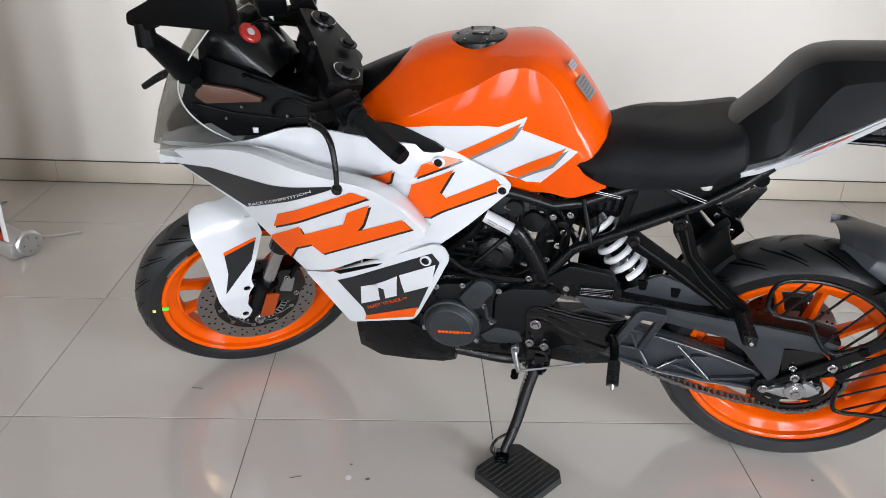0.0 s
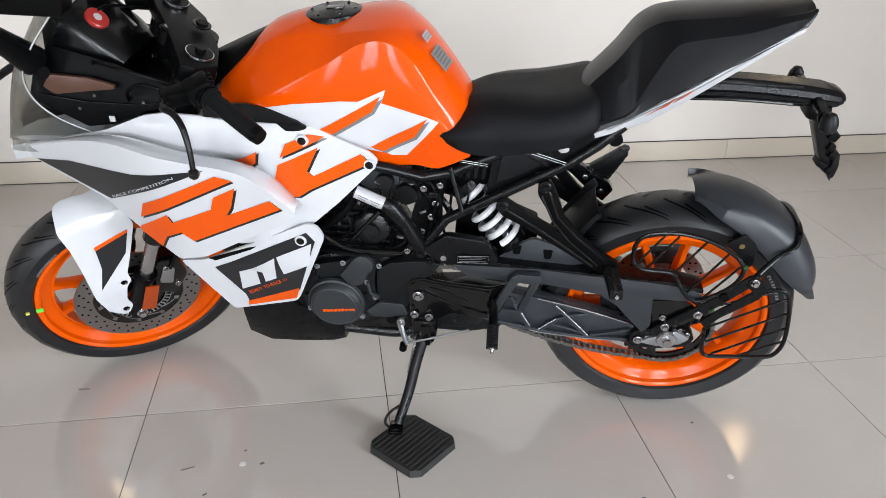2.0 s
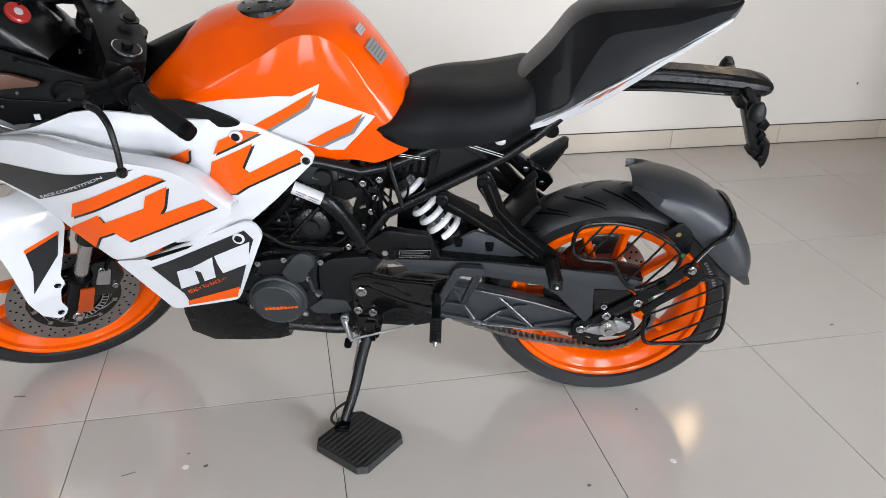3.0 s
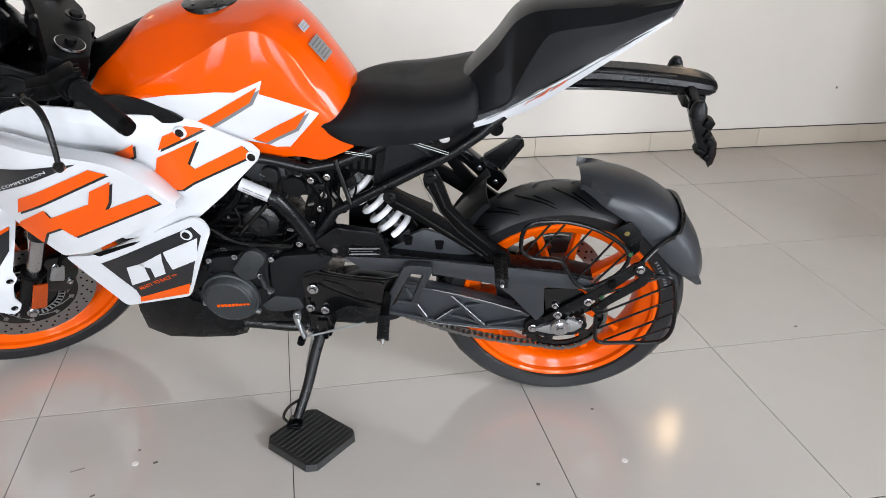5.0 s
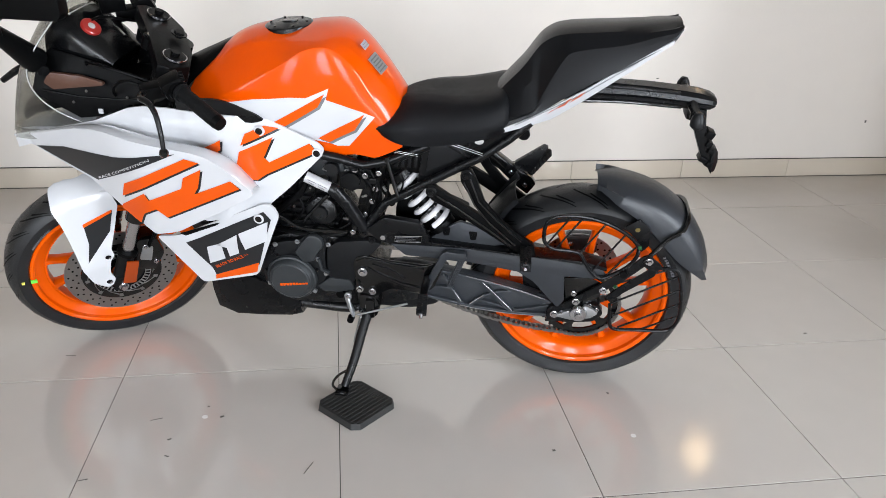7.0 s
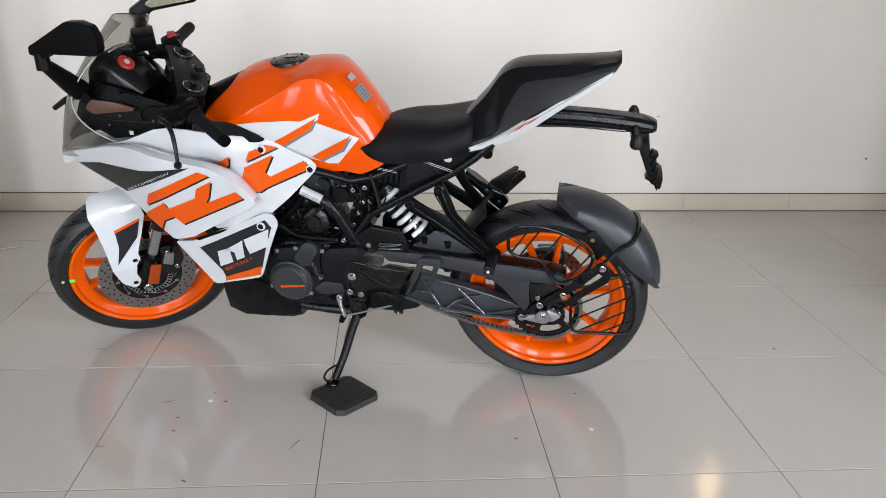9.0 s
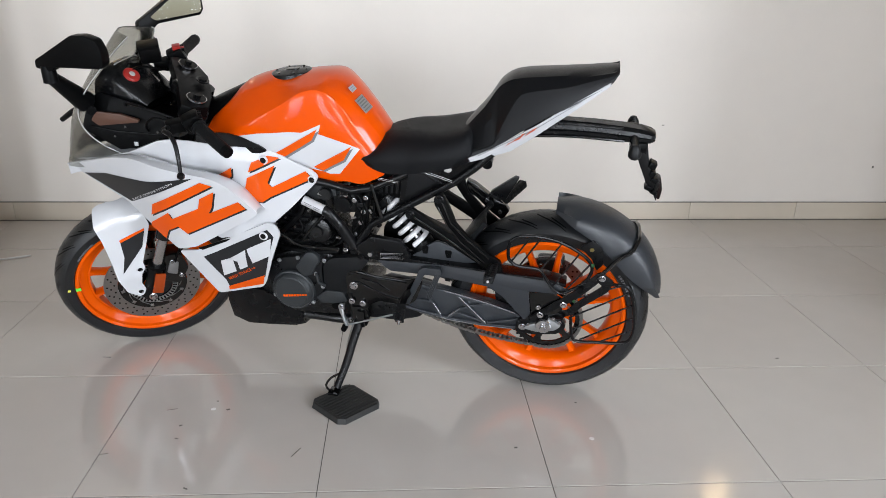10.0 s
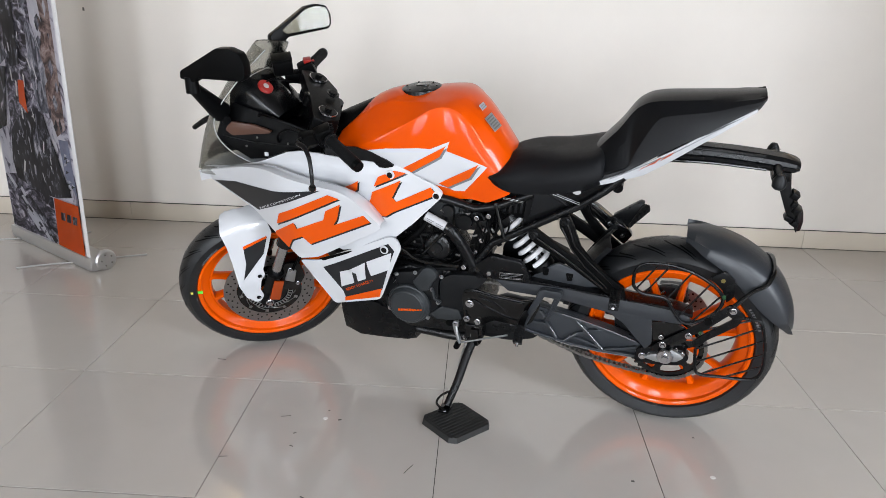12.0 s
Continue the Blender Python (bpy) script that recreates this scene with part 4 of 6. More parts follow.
for s in (-1, 1):
    clamp = fork_at(.905, s * .1)
    bar = part("handlebar", tube([clamp, side_point(GRIP_IN, s)], 0.0115, 16), SATIN, bike, "black clip-on handlebar with rubber grip", basis=STEER)
    part("bar_clamp", tube([fork_at(.885, s * .1), fork_at(.925, s * .1)], 0.040, 24), SATIN, bar)
    gi, go = side_point(GRIP_IN, s), side_point(GRIP_OUT, s)
    d = (go - gi).normalized()
    part("grip", tube([gi, go], 0.0165, 20), GRIPRUBBER, bar, "ribbed black rubber grip")
    part("grip_flange", tube([gi - d * 0.004, gi + d * 0.004], 0.0215, 20), GRIPRUBBER, bar)
    for k in range(6):
        part("grip_rib", tube([gi + d * (0.02 + 0.014 * k), gi + d * (0.030 + 0.014 * k)], 0.0168, 20), GRIPRUBBER, bar)
    part("bar_end", tube([go - d * 0.002, go + d * 0.012], [0.0172, 0.0150], 20), DARK, bar)
    sw = gi - d * 0.030
    part("switch_box", block(sw.x, sw.y, sw.z, 0.050, 0.045, 0.050, 0.010, Matrix.Rotation(radians(-18), 4, "Y")), DARK, bar)
    for k in range(3):
        part("switch_button", block(sw.x + 0.020, sw.y + s * 0.004 - 0.012 + 0.012 * k, sw.z + 0.022, 0.012, 0.008, 0.008, 0.002), REDPLASTIC if (s > 0 and k == 1) else DARK, bar)
    if s > 0:
        part("stop_switch", block(sw.x + 0.004, sw.y, sw.z + 0.030, 0.024, 0.026, 0.012, 0.004), REDPLASTIC, bar, "red engine stop switch")
    part("switch_collar", tube([gi - d * 0.016, gi - d * 0.006], 0.0235, 20), DARK, bar)
    part("switch_mark", block(sw.x + 0.026, sw.y + s * 0.010, sw.z + 0.004, 0.002, 0.004, 0.004, 0.0005), DECAL_WHITE, bar)
    part("switch_rocker", block(sw.x + 0.024, sw.y - s * 0.006, sw.z - 0.010, 0.008, 0.016, 0.010, 0.003), DASHMAT, bar)
    for k in (-1, 1):
        part("switch_screw", bolt(sw.x + 0.010 * k, sw.y - 0.0225, sw.z - 0.012, 0.0028, 0.002, 6, False), ALLOY, bar)
    perch = gi - d * 0.045 + Vector((-0.035, 0, -0.012))
    part("lever_perch", block(perch.x, perch.y, perch.z, 0.060, 0.034, 0.032, 0.007), DARK, bar)
    tip = side_point(Vector((-1.136, -.347, .884)), s)
    blade = [side_point(Vector(q), s) for q in ((-1.150, -.250, .966), (-1.137, -.280, .969), (-1.130, -.305, .954), (-1.131, -.330, .922))]
    part("lever", tube([perch + Vector((-0.022, 0, 0))] + blade + [tip], [0.0075, 0.0048], 12), SATIN, bar, "black lever with a ball end")
    part("lever_ball", lathe([(0.0001, -0.0105), (0.006, -0.009), (0.0098, -0.004), (0.0105, 0), (0.0098, 0.004), (0.006, 0.009), (0.0001, 0.0105)], 20, tip), GLOSS, bar)
# brake fluid pot on the right bar
pot = side_point(GRIP_IN, 1) + Vector((-.085, -.06, .045))
reservoir = part("brake_reservoir", block(pot.x, pot.y, pot.z, .060, .050, .046, .008), DARK, bike, "black brake fluid reservoir", basis=STEER)
part("reservoir_lid", block(pot.x, pot.y, pot.z + .026, .062, .052, .010, .003), DARK, reservoir)

# cables before the yoke
for k, (a, b, c, d) in enumerate((((-1.09, -.17, .90), (-1.17, -.12, .93), (-1.20, -.05, .85), (-1.12, .0, .72)), ((-1.08, -.15, .91), (-1.20, -.10, .96), (-1.24, .02, .90), (-1.14, .03, .74)),
                                  ((-1.10, .15, .92), (-1.20, .10, .97), (-1.22, .02, .90), (-1.13, -.02, .72)))):
    part("control_cable", tube([a, b, c, d], 0.0035, 8), DARK, bike, basis=STEER)
part("clutch_adjuster", tube([(-1.222, .040, .962), (-1.200, .030, .950), (-1.176, .020, .930)], 0.0036, 10), STEEL, bike)
part("adjuster_nut", lathe([(0.0001, -0.006), (0.007, -0.005), (0.008, 0), (0.007, 0.005), (0.0001, 0.006)], 12, (-1.224, .041, .963)), STEEL, bike)

# ---- instruments, inner panels and screen ----
dash_rings = []
for x, half, z0, z1 in ((-1.335, .050, .900, .935), (-1.325, .078, .885, .975), (-1.300, .090, .875, .998), (-1.272, .092, .868, .998), (-1.240, .092, .865, .975), (-1.205, .090, .862, .940), (-1.170, .082, .862, .900)):
    dash_rings.append([Vector((x + 0.05 * math.sin(a) * 0.3, half * math.copysign(abs(math.cos(a)) ** 0.55, math.cos(a)), (z0 + z1) / 2 + (z1 - z0) / 2 * math.copysign(abs(math.sin(a)) ** 0.6, math.sin(a)))) for a in [2 * math.pi * k / 28 for k in range(28)]])
dash = part("instrument_panel", loft(dash_rings), DASHMAT, bike, "black instrument panel with a red tag on it")
dash_turn = Matrix.Translation((-1.219, -0.045, 0.967)) @ Vector((0, -1, 0)).rotation_difference(Vector((0.69, -0.14, 0.71))).to_matrix().to_4x4()
tag = lathe([(0.0001, -0.006), (0.021, -0.006), (0.0235, -0.004), (0.024, 0.004)], 32)
tag.transform(dash_turn)
part("red_tag", tag, REDPLASTIC, dash, "round red tag")
tag = lathe([(0.0001, -0.0075), (0.008, -0.0075), (0.009, -0.005)], 24)
tag.transform(dash_turn)
part("tag_button", tag, STICKER, dash)
win = block(0, 0, 0, .045, .11, .002, 0.0008, Matrix.Rotation(radians(40), 4, "Y"))
win.transform(Matrix.Translation((-1.248, .005, .984)))
part("display", win, STICKER, dash, "grey display window")

INNER = [(-1.335, .905), (-1.30, .93), (-1.17, .90), (-1.06, .86), (-1.05, .822), (-1.075, .817), (-1.115, .811), (-1.195, .778), (-1.25, .77), (-1.36, .83)]
for s in (False, True):
    bm = sheet(INNER, lambda x, z: -0.128 + 0.25 * max(0, z - .82), 0.004, 0.02)
    part("inner_panel", flipped(bm) if s else bm, DARK, bike, "black inner fairing panel")
part("inner_panel_top", loft([[Vector((x, -h, z0)), Vector((x, -h * .6, z0 + .02)), Vector((x, 0, z0 + .026)), Vector((x, h * .6, z0 + .02)), Vector((x, h, z0)), Vector((x, h, z0 - .02)), Vector((x, -h, z0 - .02))]
                              for x, h, z0 in ((-1.45, .06, .745), (-1.38, .10, .785), (-1.28, .118, .815), (-1.15, .120, .835), (-1.06, .112, .835))]), DARK, bike)
# brown strip painted in for a reflection on the inner panel
part("brown_cover", prism(round_outline([(-1.318, .858), (-1.296, .884), (-1.22, .880), (-1.165, .866), (-1.168, .858), (-1.22, .852), (-1.296, .842)], 0.006), -0.136, -0.126), BROWN_SHEEN, bike, "brown reflection on the inner panel, laid on as a coloured strip")
part("white_clip", block(-1.190, -0.134, .793, .012, .004, .012, .001), DECAL_WHITE, bike)
for x, z in ((-1.255, .812), (-1.115, .832), (-1.215, .842)):
    part("panel_screw", bolt(x, -.1315, z, .0040, .003, 6, False), CHAIN, bike)
part("panel_crease", ribbon([(-1.330, .838), (-1.240, .826), (-1.130, .824), (-1.070, .832)], .003, -.1315, -.127, .0008), DASHMAT, bike)
lampsock = tube([(-1.325, -.125, .895), (-1.300, -.145, .890)], 0.013, 16)
part("screen_mount", lampsock, DARK, bike)

SCREEN_ROWS = [
    # middle x z, edge x y z
    (-1.535, .668, -1.225, .113, .738), (-1.505, .735, -1.300, .135, .785), (-1.475, .790, -1.335, .150, .835), (-1.435, .855, -1.335, .158, .890), (-1.390, .920, -1.301, .160, .942),
    (-1.345, .985, -1.268, .130, .990), (-1.300, 1.040, -1.228, .108, 1.036), (-1.268, 1.078, -1.200, .084, 1.068), (-1.256, 1.091, -1.192, .062, 1.080)]
rows = []
for cx, cz, ex, ey, ez in SCREEN_ROWS:
    rows.append([Vector((cx + (ex - cx) * abs(t) ** 1.9, ey * math.copysign(abs(t) ** 0.9, t), cz + (ez - cz) * abs(t) ** 1.5)) for t in [k / 8 - 1 for k in range(17)]])
cols = [spline([r[i] for r in rows], 4) for i in range(17)]
bm = loft([[c[k] for c in cols] for k in range(len(cols[0]))], closed=False, caps=False)
bmesh.ops.recalc_face_normals(bm, faces=bm.faces)
bmesh.ops.solidify(bm, geom=bm.faces[:], thickness=0.0025)
screen = part("windscreen", bm, SCREEN, bike, "clear windscreen still in its protective film", sharp=60)
screen.visible_shadow = False
for s in (-1, 1):
    part("screen_edge", tube([(ex, s * ey, ez) for _, _, ex, ey, ez in SCREEN_ROWS], 0.0017, 8, 5), FILM_EDGE, screen, "bright edge of the screen and its film")

# loose film hanging from the foot of the screen
FLAP = [(-1.425, .716), (-1.405, .712), (-1.371, .712), (-1.330, .716), (-1.298, .722), (-1.250, .728), (-1.200, .740)]
rows = [[Vector((x, -.146 + .012 * t + .002 * math.sin(40 * x), z + .022 * t)) for t in (0, .35, .7, 1)] for x, z in FLAP]
bm = loft(rows, closed=False, caps=False)
bmesh.ops.recalc_face_normals(bm, faces=bm.faces)
bmesh.ops.solidify(bm, geom=bm.faces[:], thickness=0.0008)
film = part("film_flap", bm, SCREEN, screen, "torn edge of the clear film")
film.visible_shadow = False
part("film_rim", tube([r[0] for r in rows], 0.0007, 6, 4), FILM_EDGE, screen)

# mirrors
for s in (-1, 1):
    arm_base, joint = Vector((-1.325, s * .130, .910)), Vector((-1.328, s * .235, 1.012))
    m = part("mirror", tube([arm_base, (arm_base + joint) / 2, joint], [0.031, 0.017], 18), DARK, bike, "black mirror on a stalk")
    part("mirror_knuckle", tube([joint + Vector((0, 0, -.014)), joint + Vector((0, 0, .030))], [0.020, 0.017], 20), DARK, m)
    shape = [(-.030, -.026), (-.028, -.004), (.000, .012), (.105, .076), (.145, .082), (.182, .074), (.196, .046), (.196, .016), (.184, .000), (.035, -.016), (.020, -.030)]
    turn = Matrix.Translation(joint + Vector((0.004, 0, 0.048 if s < 0 else 0.050))) @ Matrix.Rotation(radians(-8 if s < 0 else 55), 4, "Z") @ Matrix.Rotation(radians(4), 4, "Y") @ Matrix.Rotation(radians(0 if s < 0 else -7), 4, "X")
    body = prism(round_outline(shape, 0.007), -0.014, 0.014, 0.004)
    body.transform(turn)
    part("mirror_shell", body, DARK, m)
    glass = prism(round_outline([(.012, .006), (.105, .068), (.145, .075), (.178, .067), (.189, .044), (.189, .018), (.180, .008), (.030, -.006)], 0.006), 0.0142, 0.0155, 0) if s < 0 else \
        prism(round_outline([(.012, .006), (.105, .068), (.145, .075), (.178, .067), (.189, .044), (.189, .018), (.180, .008), (.030, -.006)], 0.006), -0.0155, -0.0142, 0)
    glass.transform(turn)
    part("mirror_glass", glass, MIRROR, m)
part("front_indicator", tube([(-1.40, .03, .85), (-1.455, .03, .838), (-1.500, .03, .822), (-1.553, .03, .790)], [0.013, 0.008], 12), SATIN, bike, "black stalk beside the screen")

# ---- engine ----
engine = part("engine", prism(round_outline([(-.86, .27), (-.90, .33), (-.88, .42), (-.78, .46), (-.66, .46), (-.59, .45), (-.555, .41), (-.535, .29), (-.58, .245), (-.78, .235)], 0.02), -0.095, 0.11, 0.008), ENGINE_DARK, bike, "black engine with a grey round cover")
cyl = [(-.82, .44), (-.775, .68), (-.66, .70), (-.63, .66), (-.66, .46), (-.70, .44)]
part("cylinder", prism(round_outline(cyl, 0.012), -0.075, 0.085, 0.006), ENGINE_DARK, engine)
for k in range(6):
    z = .475 + k * .018
    part("cooling_fin", prism([(-.835 + (z - .44) * .19, z), (-.835 + (z - .44) * .19, z + .006), (-.64, z + .006), (-.64, z)], -0.088, 0.09, 0.001), ENGINE_DARK, engine)
part("cylinder_head", prism(round_outline([(-.80, .585), (-.785, .665), (-.70, .685), (-.65, .66), (-.655, .59)], 0.014), -0.098, 0.09, 0.006), ENGINE_DARK, engine)
part("cam_cover", lathe([(0.0001, -0.018), (0.030, -0.018), (0.040, -0.012), (0.042, 0)], 28, (-.675, -.098, .545)), ENGINE_DARK, engine)
part("cam_cover_boss", lathe([(0.0001, -0.010), (0.018, -0.010), (0.020, 0)], 20, (-.675, -.114, .545)), ENGINE_DARK, engine)
part("spark_plug_cap", tube([(-.745, -.10, .60), (-.735, -.115, .63), (-.715, -.10, .665)], 0.011, 12), DARK, engine)
part("thermostat", lathe([(0.0001, -0.03), (0.018, -0.03), (0.022, -0.01), (0.022, 0.02)], 20, (-.64, -.085, .665)), ENGINE_DARK, engine)
part("injector", join(tube([(-.655, -.09, .690), (-.615, -.085, .675), (-.590, -.07, .655)], 0.013, 12), block(-.625, -.092, .668, .030, .022, .024, .004)), ENGINE, engine)
# round cover and its upper lobe
COV_Y = -0.118
part("crankcase_cover", prism(round_outline([(-.845, .30), (-.855, .40), (-.80, .445), (-.735, .455), (-.715, .485), (-.680, .480), (-.665, .455), (-.675, .41), (-.672, .345), (-.70, .29), (-.77, .268)], 0.018), COV_Y, -0.09, 0.006), MATT, engine, "dark grey crankcase cover")
part("alternator_cover", lathe([(0.0001, -0.020), (0.050, -0.020), (0.0535, -0.0175), (0.0555, -0.018), (0.060, -0.013), (0.0625, -0.006), (0.067, -0.004), (0.069, 0.004)], 56, (-.768, COV_Y - .008, .340)), ENGINE, engine, "round dark grey alternator cover")
lobe = []
for k in range(13):
    a = radians(-30 + 200 * k / 12) - radians(28)
    lobe.append((-.698 + .026 * math.cos(a), .456 + .026 * math.sin(a)))
lobe += [(-.752, .425), (-.728, .392), (-.700, .402)]
part("starter_cover", prism(lobe, COV_Y - .016, COV_Y + .004, .008), ENGINE, engine)
for k in range(9):
    part("cover_print", ribbon([(-.796 + k * .0088, .3275 + k * .0012), (-.7892 + k * .0088, .3285 + k * .0012)], .0075 if k < 6 else .0050, COV_Y - .0290, COV_Y - .0275, 0), DECAL_ORANGE, engine)
for x, z in ((-.745, .451), (-.662, .449), (-.693, .400), (-.675, .356), (-.727, .290), (-.806, .437), (-.835, .31)):
    part("bolt", bolt(x, COV_Y - .001, z, 0.0055, 0.006), ALLOY, engine)
for k in range(26):
    a = radians(20 + 12.5 * k)
    if k % 4 == 0:
        part("cover_lug", bolt(-.768 + .0725 * math.cos(a), COV_Y - .001, .340 + .0725 * math.sin(a), .0045, .005), SATIN, engine)
part("cover_rib", ribbon([(-.690, .405), (-.684, .372), (-.664, .362)], .007, COV_Y - .010, COV_Y, .002), ENGINE, engine)
part("lower_casting", prism(round_outline([(-.700, .315), (-.665, .345), (-.610, .342), (-.598, .312), (-.640, .300), (-.685, .298)], .006), COV_Y - .004, -.09, .003), ENGINE, engine)
part("clamp", block(-.713, COV_Y - .006, .302, .022, .010, .010, .002, Matrix.Rotation(radians(30), 4, "Y")), ALLOY, engine)
part("sprocket_cover", prism(round_outline([(-.668, .435), (-.639, .458), (-.556, .470), (-.520, .464), (-.545, .43), (-.585, .40), (-.60, .33), (-.672, .345)], 0.010), -0.118, -0.09, 0.004), MATT, engine, "matt black sprocket cover")
part("gear_shaft", lathe([(0.0001, -0.02), (0.012, -0.02), (0.012, 0.01)], 16, (-.640, -.10, .290)), DARK, engine)
# wiring and hoses in the gap behind the cylinder
for k, pts in enumerate((((-.60, -.07, .66), (-.55, -.08, .61), (-.54, -.08, .55), (-.56, -.07, .48)), ((-.63, -.05, .64), (-.57, -.06, .64), (-.52, -.07, .60), (-.50, -.06, .55)), ((-.57, -.09, .67), (-.535, -.09, .64), (-.525, -.09, .58), (-.545, -.08, .52)),
                         ((-.80, -.09, .52), (-.76, -.11, .56), (-.72, -.11, .60), (-.70, -.10, .65)), ((-.83, -.08, .47), (-.77, -.11, .478), (-.70, -.115, .474), (-.62, -.105, .478)))):
    part("hose", tube(pts, (0.006, 0.008, 0.005, 0.009, 0.007)[k], 10), DARK, engine)
for x, z in ((-.560, .645), (-.535, .610), (-.545, .575), (-.565, .535), (-.600, .478), (-.585, .660), (-.525, .655)):
    part("bolt", bolt(x, -.095, z, 0.006, 0.006), STEEL, engine)
part("throttle_body", join(block(-.60, -.02, .62, .07, .10, .06, .010), tube([(-.60, -.085, .62), (-.60, -.03, .62)], 0.024, 20)), ENGINE_DARK, engine)
part("radiator", block(-.955, 0, .50, .035, .26, .22, .006, Matrix.Rotation(radians(18), 4, "Y")), DARK, bike, "black radiator behind the fairing")

# made-up filler plates that darken the see-through gaps of the engine bay
for outline in ([(-.70, .47), (-.70, .56), (-.665, .60), (-.64, .545), (-.615, .50), (-.60, .46)], [(-.60, .47), (-.60, .53), (-.575, .60), (-.60, .66), (-.57, .68), (-.545, .60), (-.55, .53), (-.53, .48)],
                [(-.545, .60), (-.56, .68), (-.50, .70), (-.44, .69), (-.46, .62), (-.49, .585)], [(-.69, .61), (-.70, .69), (-.62, .69), (-.63, .62)]):
    part("rear_casting", prism(round_outline(outline, .012), -.03, .05, .006), ENGINE_DARK, engine)

# small fittings in the engine bay: wires, clips, connectors, screws
for pts, r in ((((-.70, -.105, .66), (-.68, -.12, .62), (-.69, -.118, .585), (-.715, -.11, .56)), .0028), (((-.66, -.10, .69), (-.62, -.11, .705), (-.585, -.105, .69), (-.57, -.10, .655)), .0026),
               (((-.545, -.10, .665), (-.530, -.108, .63), (-.540, -.108, .59), (-.528, -.10, .555)), .0024), (((-.50, -.095, .64), (-.505, -.10, .60), (-.52, -.10, .565), (-.515, -.09, .53)), .0030),
               (((-.61, -.11, .55), (-.58, -.115, .53), (-.56, -.11, .505)), .0026), (((-.77, -.10, .50), (-.74, -.112, .52), (-.72, -.112, .55), (-.735, -.105, .59)), .0034),
               (((-.47, -.09, .66), (-.465, -.095, .63), (-.475, -.095, .60)), .0024), (((-.68, -.10, .50), (-.64, -.118, .498), (-.60, -.115, .52), (-.59, -.105, .56)), .0030)):
    part("wire", tube(pts, r, 8), DARK, engine)
for x, z in ((-.685, .640), (-.700, .605), (-.748, .548), (-.762, .615), (-.775, .575), (-.655, .585), (-.805, .515), (-.740, .668), (-.700, .520)):
    part("screw", bolt(x, -.1005, z, .0042, .004, 6, False), DISCMAT, engine)
for x, z, a in ((-.655, .664, 25), (-.560, .598, -20), (-.508, .622, 60), (-.612, .528, 10)):
    part("hose_clip", block(x, -.112, z, .014, .006, .005, .001, Matrix.Rotation(radians(a), 4, "Y")), DISCMAT, engine)
for x, z in ((-.538, .640), (-.585, .672), (-.718, .630)):
    part("plug_connector", block(x, -.104, z, .020, .016, .014, .003), SATIN, engine)
part("intake_casting", prism(round_outline([(-.70, .655), (-.69, .69), (-.655, .705), (-.625, .69), (-.635, .655), (-.67, .64)], .010), -.105, -.07, .005), ENGINE, engine)
part("oil_cap", lathe([(0.0001, -.010), (.012, -.010), (.014, -.004), (.014, .002)], 18, (-.822, -.120, .420)), SATIN, engine)

# exhaust pipe under the engine, and belly pan
part("exhaust_pipe", tube([(-.90, .02, .42), (-.95, 0, .30), (-.86, -.055, .225), (-.70, -.070, .213), (-.60, -.060, .212), (-.50, 0, .235)], 0.016, 18), ENGINE_DARK, bike, "dark steel exhaust pipe under the engine")
part("silencer", prism(round_outline([(-.60, .225), (-.58, .28), (-.42, .30), (-.36, .285), (-.38, .245), (-.46, .222)], 0.02), -0.070, 0.09, 0.012), MATT, bike, "black silencer box under the engine")
belly_ring = []
for x, zt, zb, hw in ((-1.035, .30, .205, .050), (-1.02, .32, .172, .085), (-.96, .32, .162, .105), (-.88, .31, .165, .105), (-.80, .26, .166, .095), (-.768, .225, .172, .085)):
    belly_ring.append([Vector((x, y * hw, z)) for y, z in ((-1, zt), (-1.0, (zt + zb) / 2), (-.82, zb + .004), (0, zb - .012), (.82, zb + .004), (1.0, (zt + zb) / 2), (1, zt))])
part("belly_pan", loft(belly_ring), SATIN, bike, "matt black belly pan")

# ---- steel frame ----
FRAME_Y = -0.135
for s in (False, True):
    def add(name, pts, r, mat, label="", n=14, steps=1):
        bm = tube(pts, r, n, steps)
        return part(name, flipped(bm) if s else bm, mat, bike, label)
    main = add("frame_tube", [(-.638, FRAME_Y, .6267), (-.628, FRAME_Y, .622), (-.598, FRAME_Y + .01, .575), (-.566, FRAME_Y + .03, .495)], 0.0165, SATIN, "black trellis frame tube", 16)
    add("frame_tube", [(-.70, -.12, .715), (-.627, -.110, .698), (-.561, -.105, .680), (-.50, -.095, .690), (-.40, -.085, .735)], 0.0120, SATIN, "black trellis frame tube")
    add("frame_tube", [(-.556, -.085, .50), (-.515, -.08, .690)], 0.0105, DARK, "black trellis frame tube")
    add("frame_tube", [(-.556, -.105, .51), (-.511, -.10, .575), (-.416, -.10, .633), (-.314, -.10, .696), (-.266, -.10, .725), (-.210, -.098, .770), (-.165, -.090, .812)], 0.0110, SATIN, "black subframe tube")
    add("frame_tube", [(-.503, -.105, .705), (-.476, -.108, .600)], 0.0055, GLOSS, "black frame strut")
    add("frame_guard_rod", [(-.800, -.140, .553), (-.768, -.140, .535), (-.717, -.140, .507), (-.604, -.138, .505)], 0.0050, GLOSS, "thin black guard rod", 10, 4)
    add("frame_tube", [(-.651, -.12, .599), (-.723, -.12, .514)], 0.0050, GLOSS, "thin black stay")
part("frame_tube", tube([(-.700, FRAME_Y, .6551), (-.634, FRAME_Y, .6248)], 0.0130, 16), SATIN, bike)
part("tube_label", tube([(-.698, FRAME_Y, .6542), (-.640, FRAME_Y, .6276)], 0.0138, 24), LABELMAT, bike, "silver label wrapped round the frame tube")
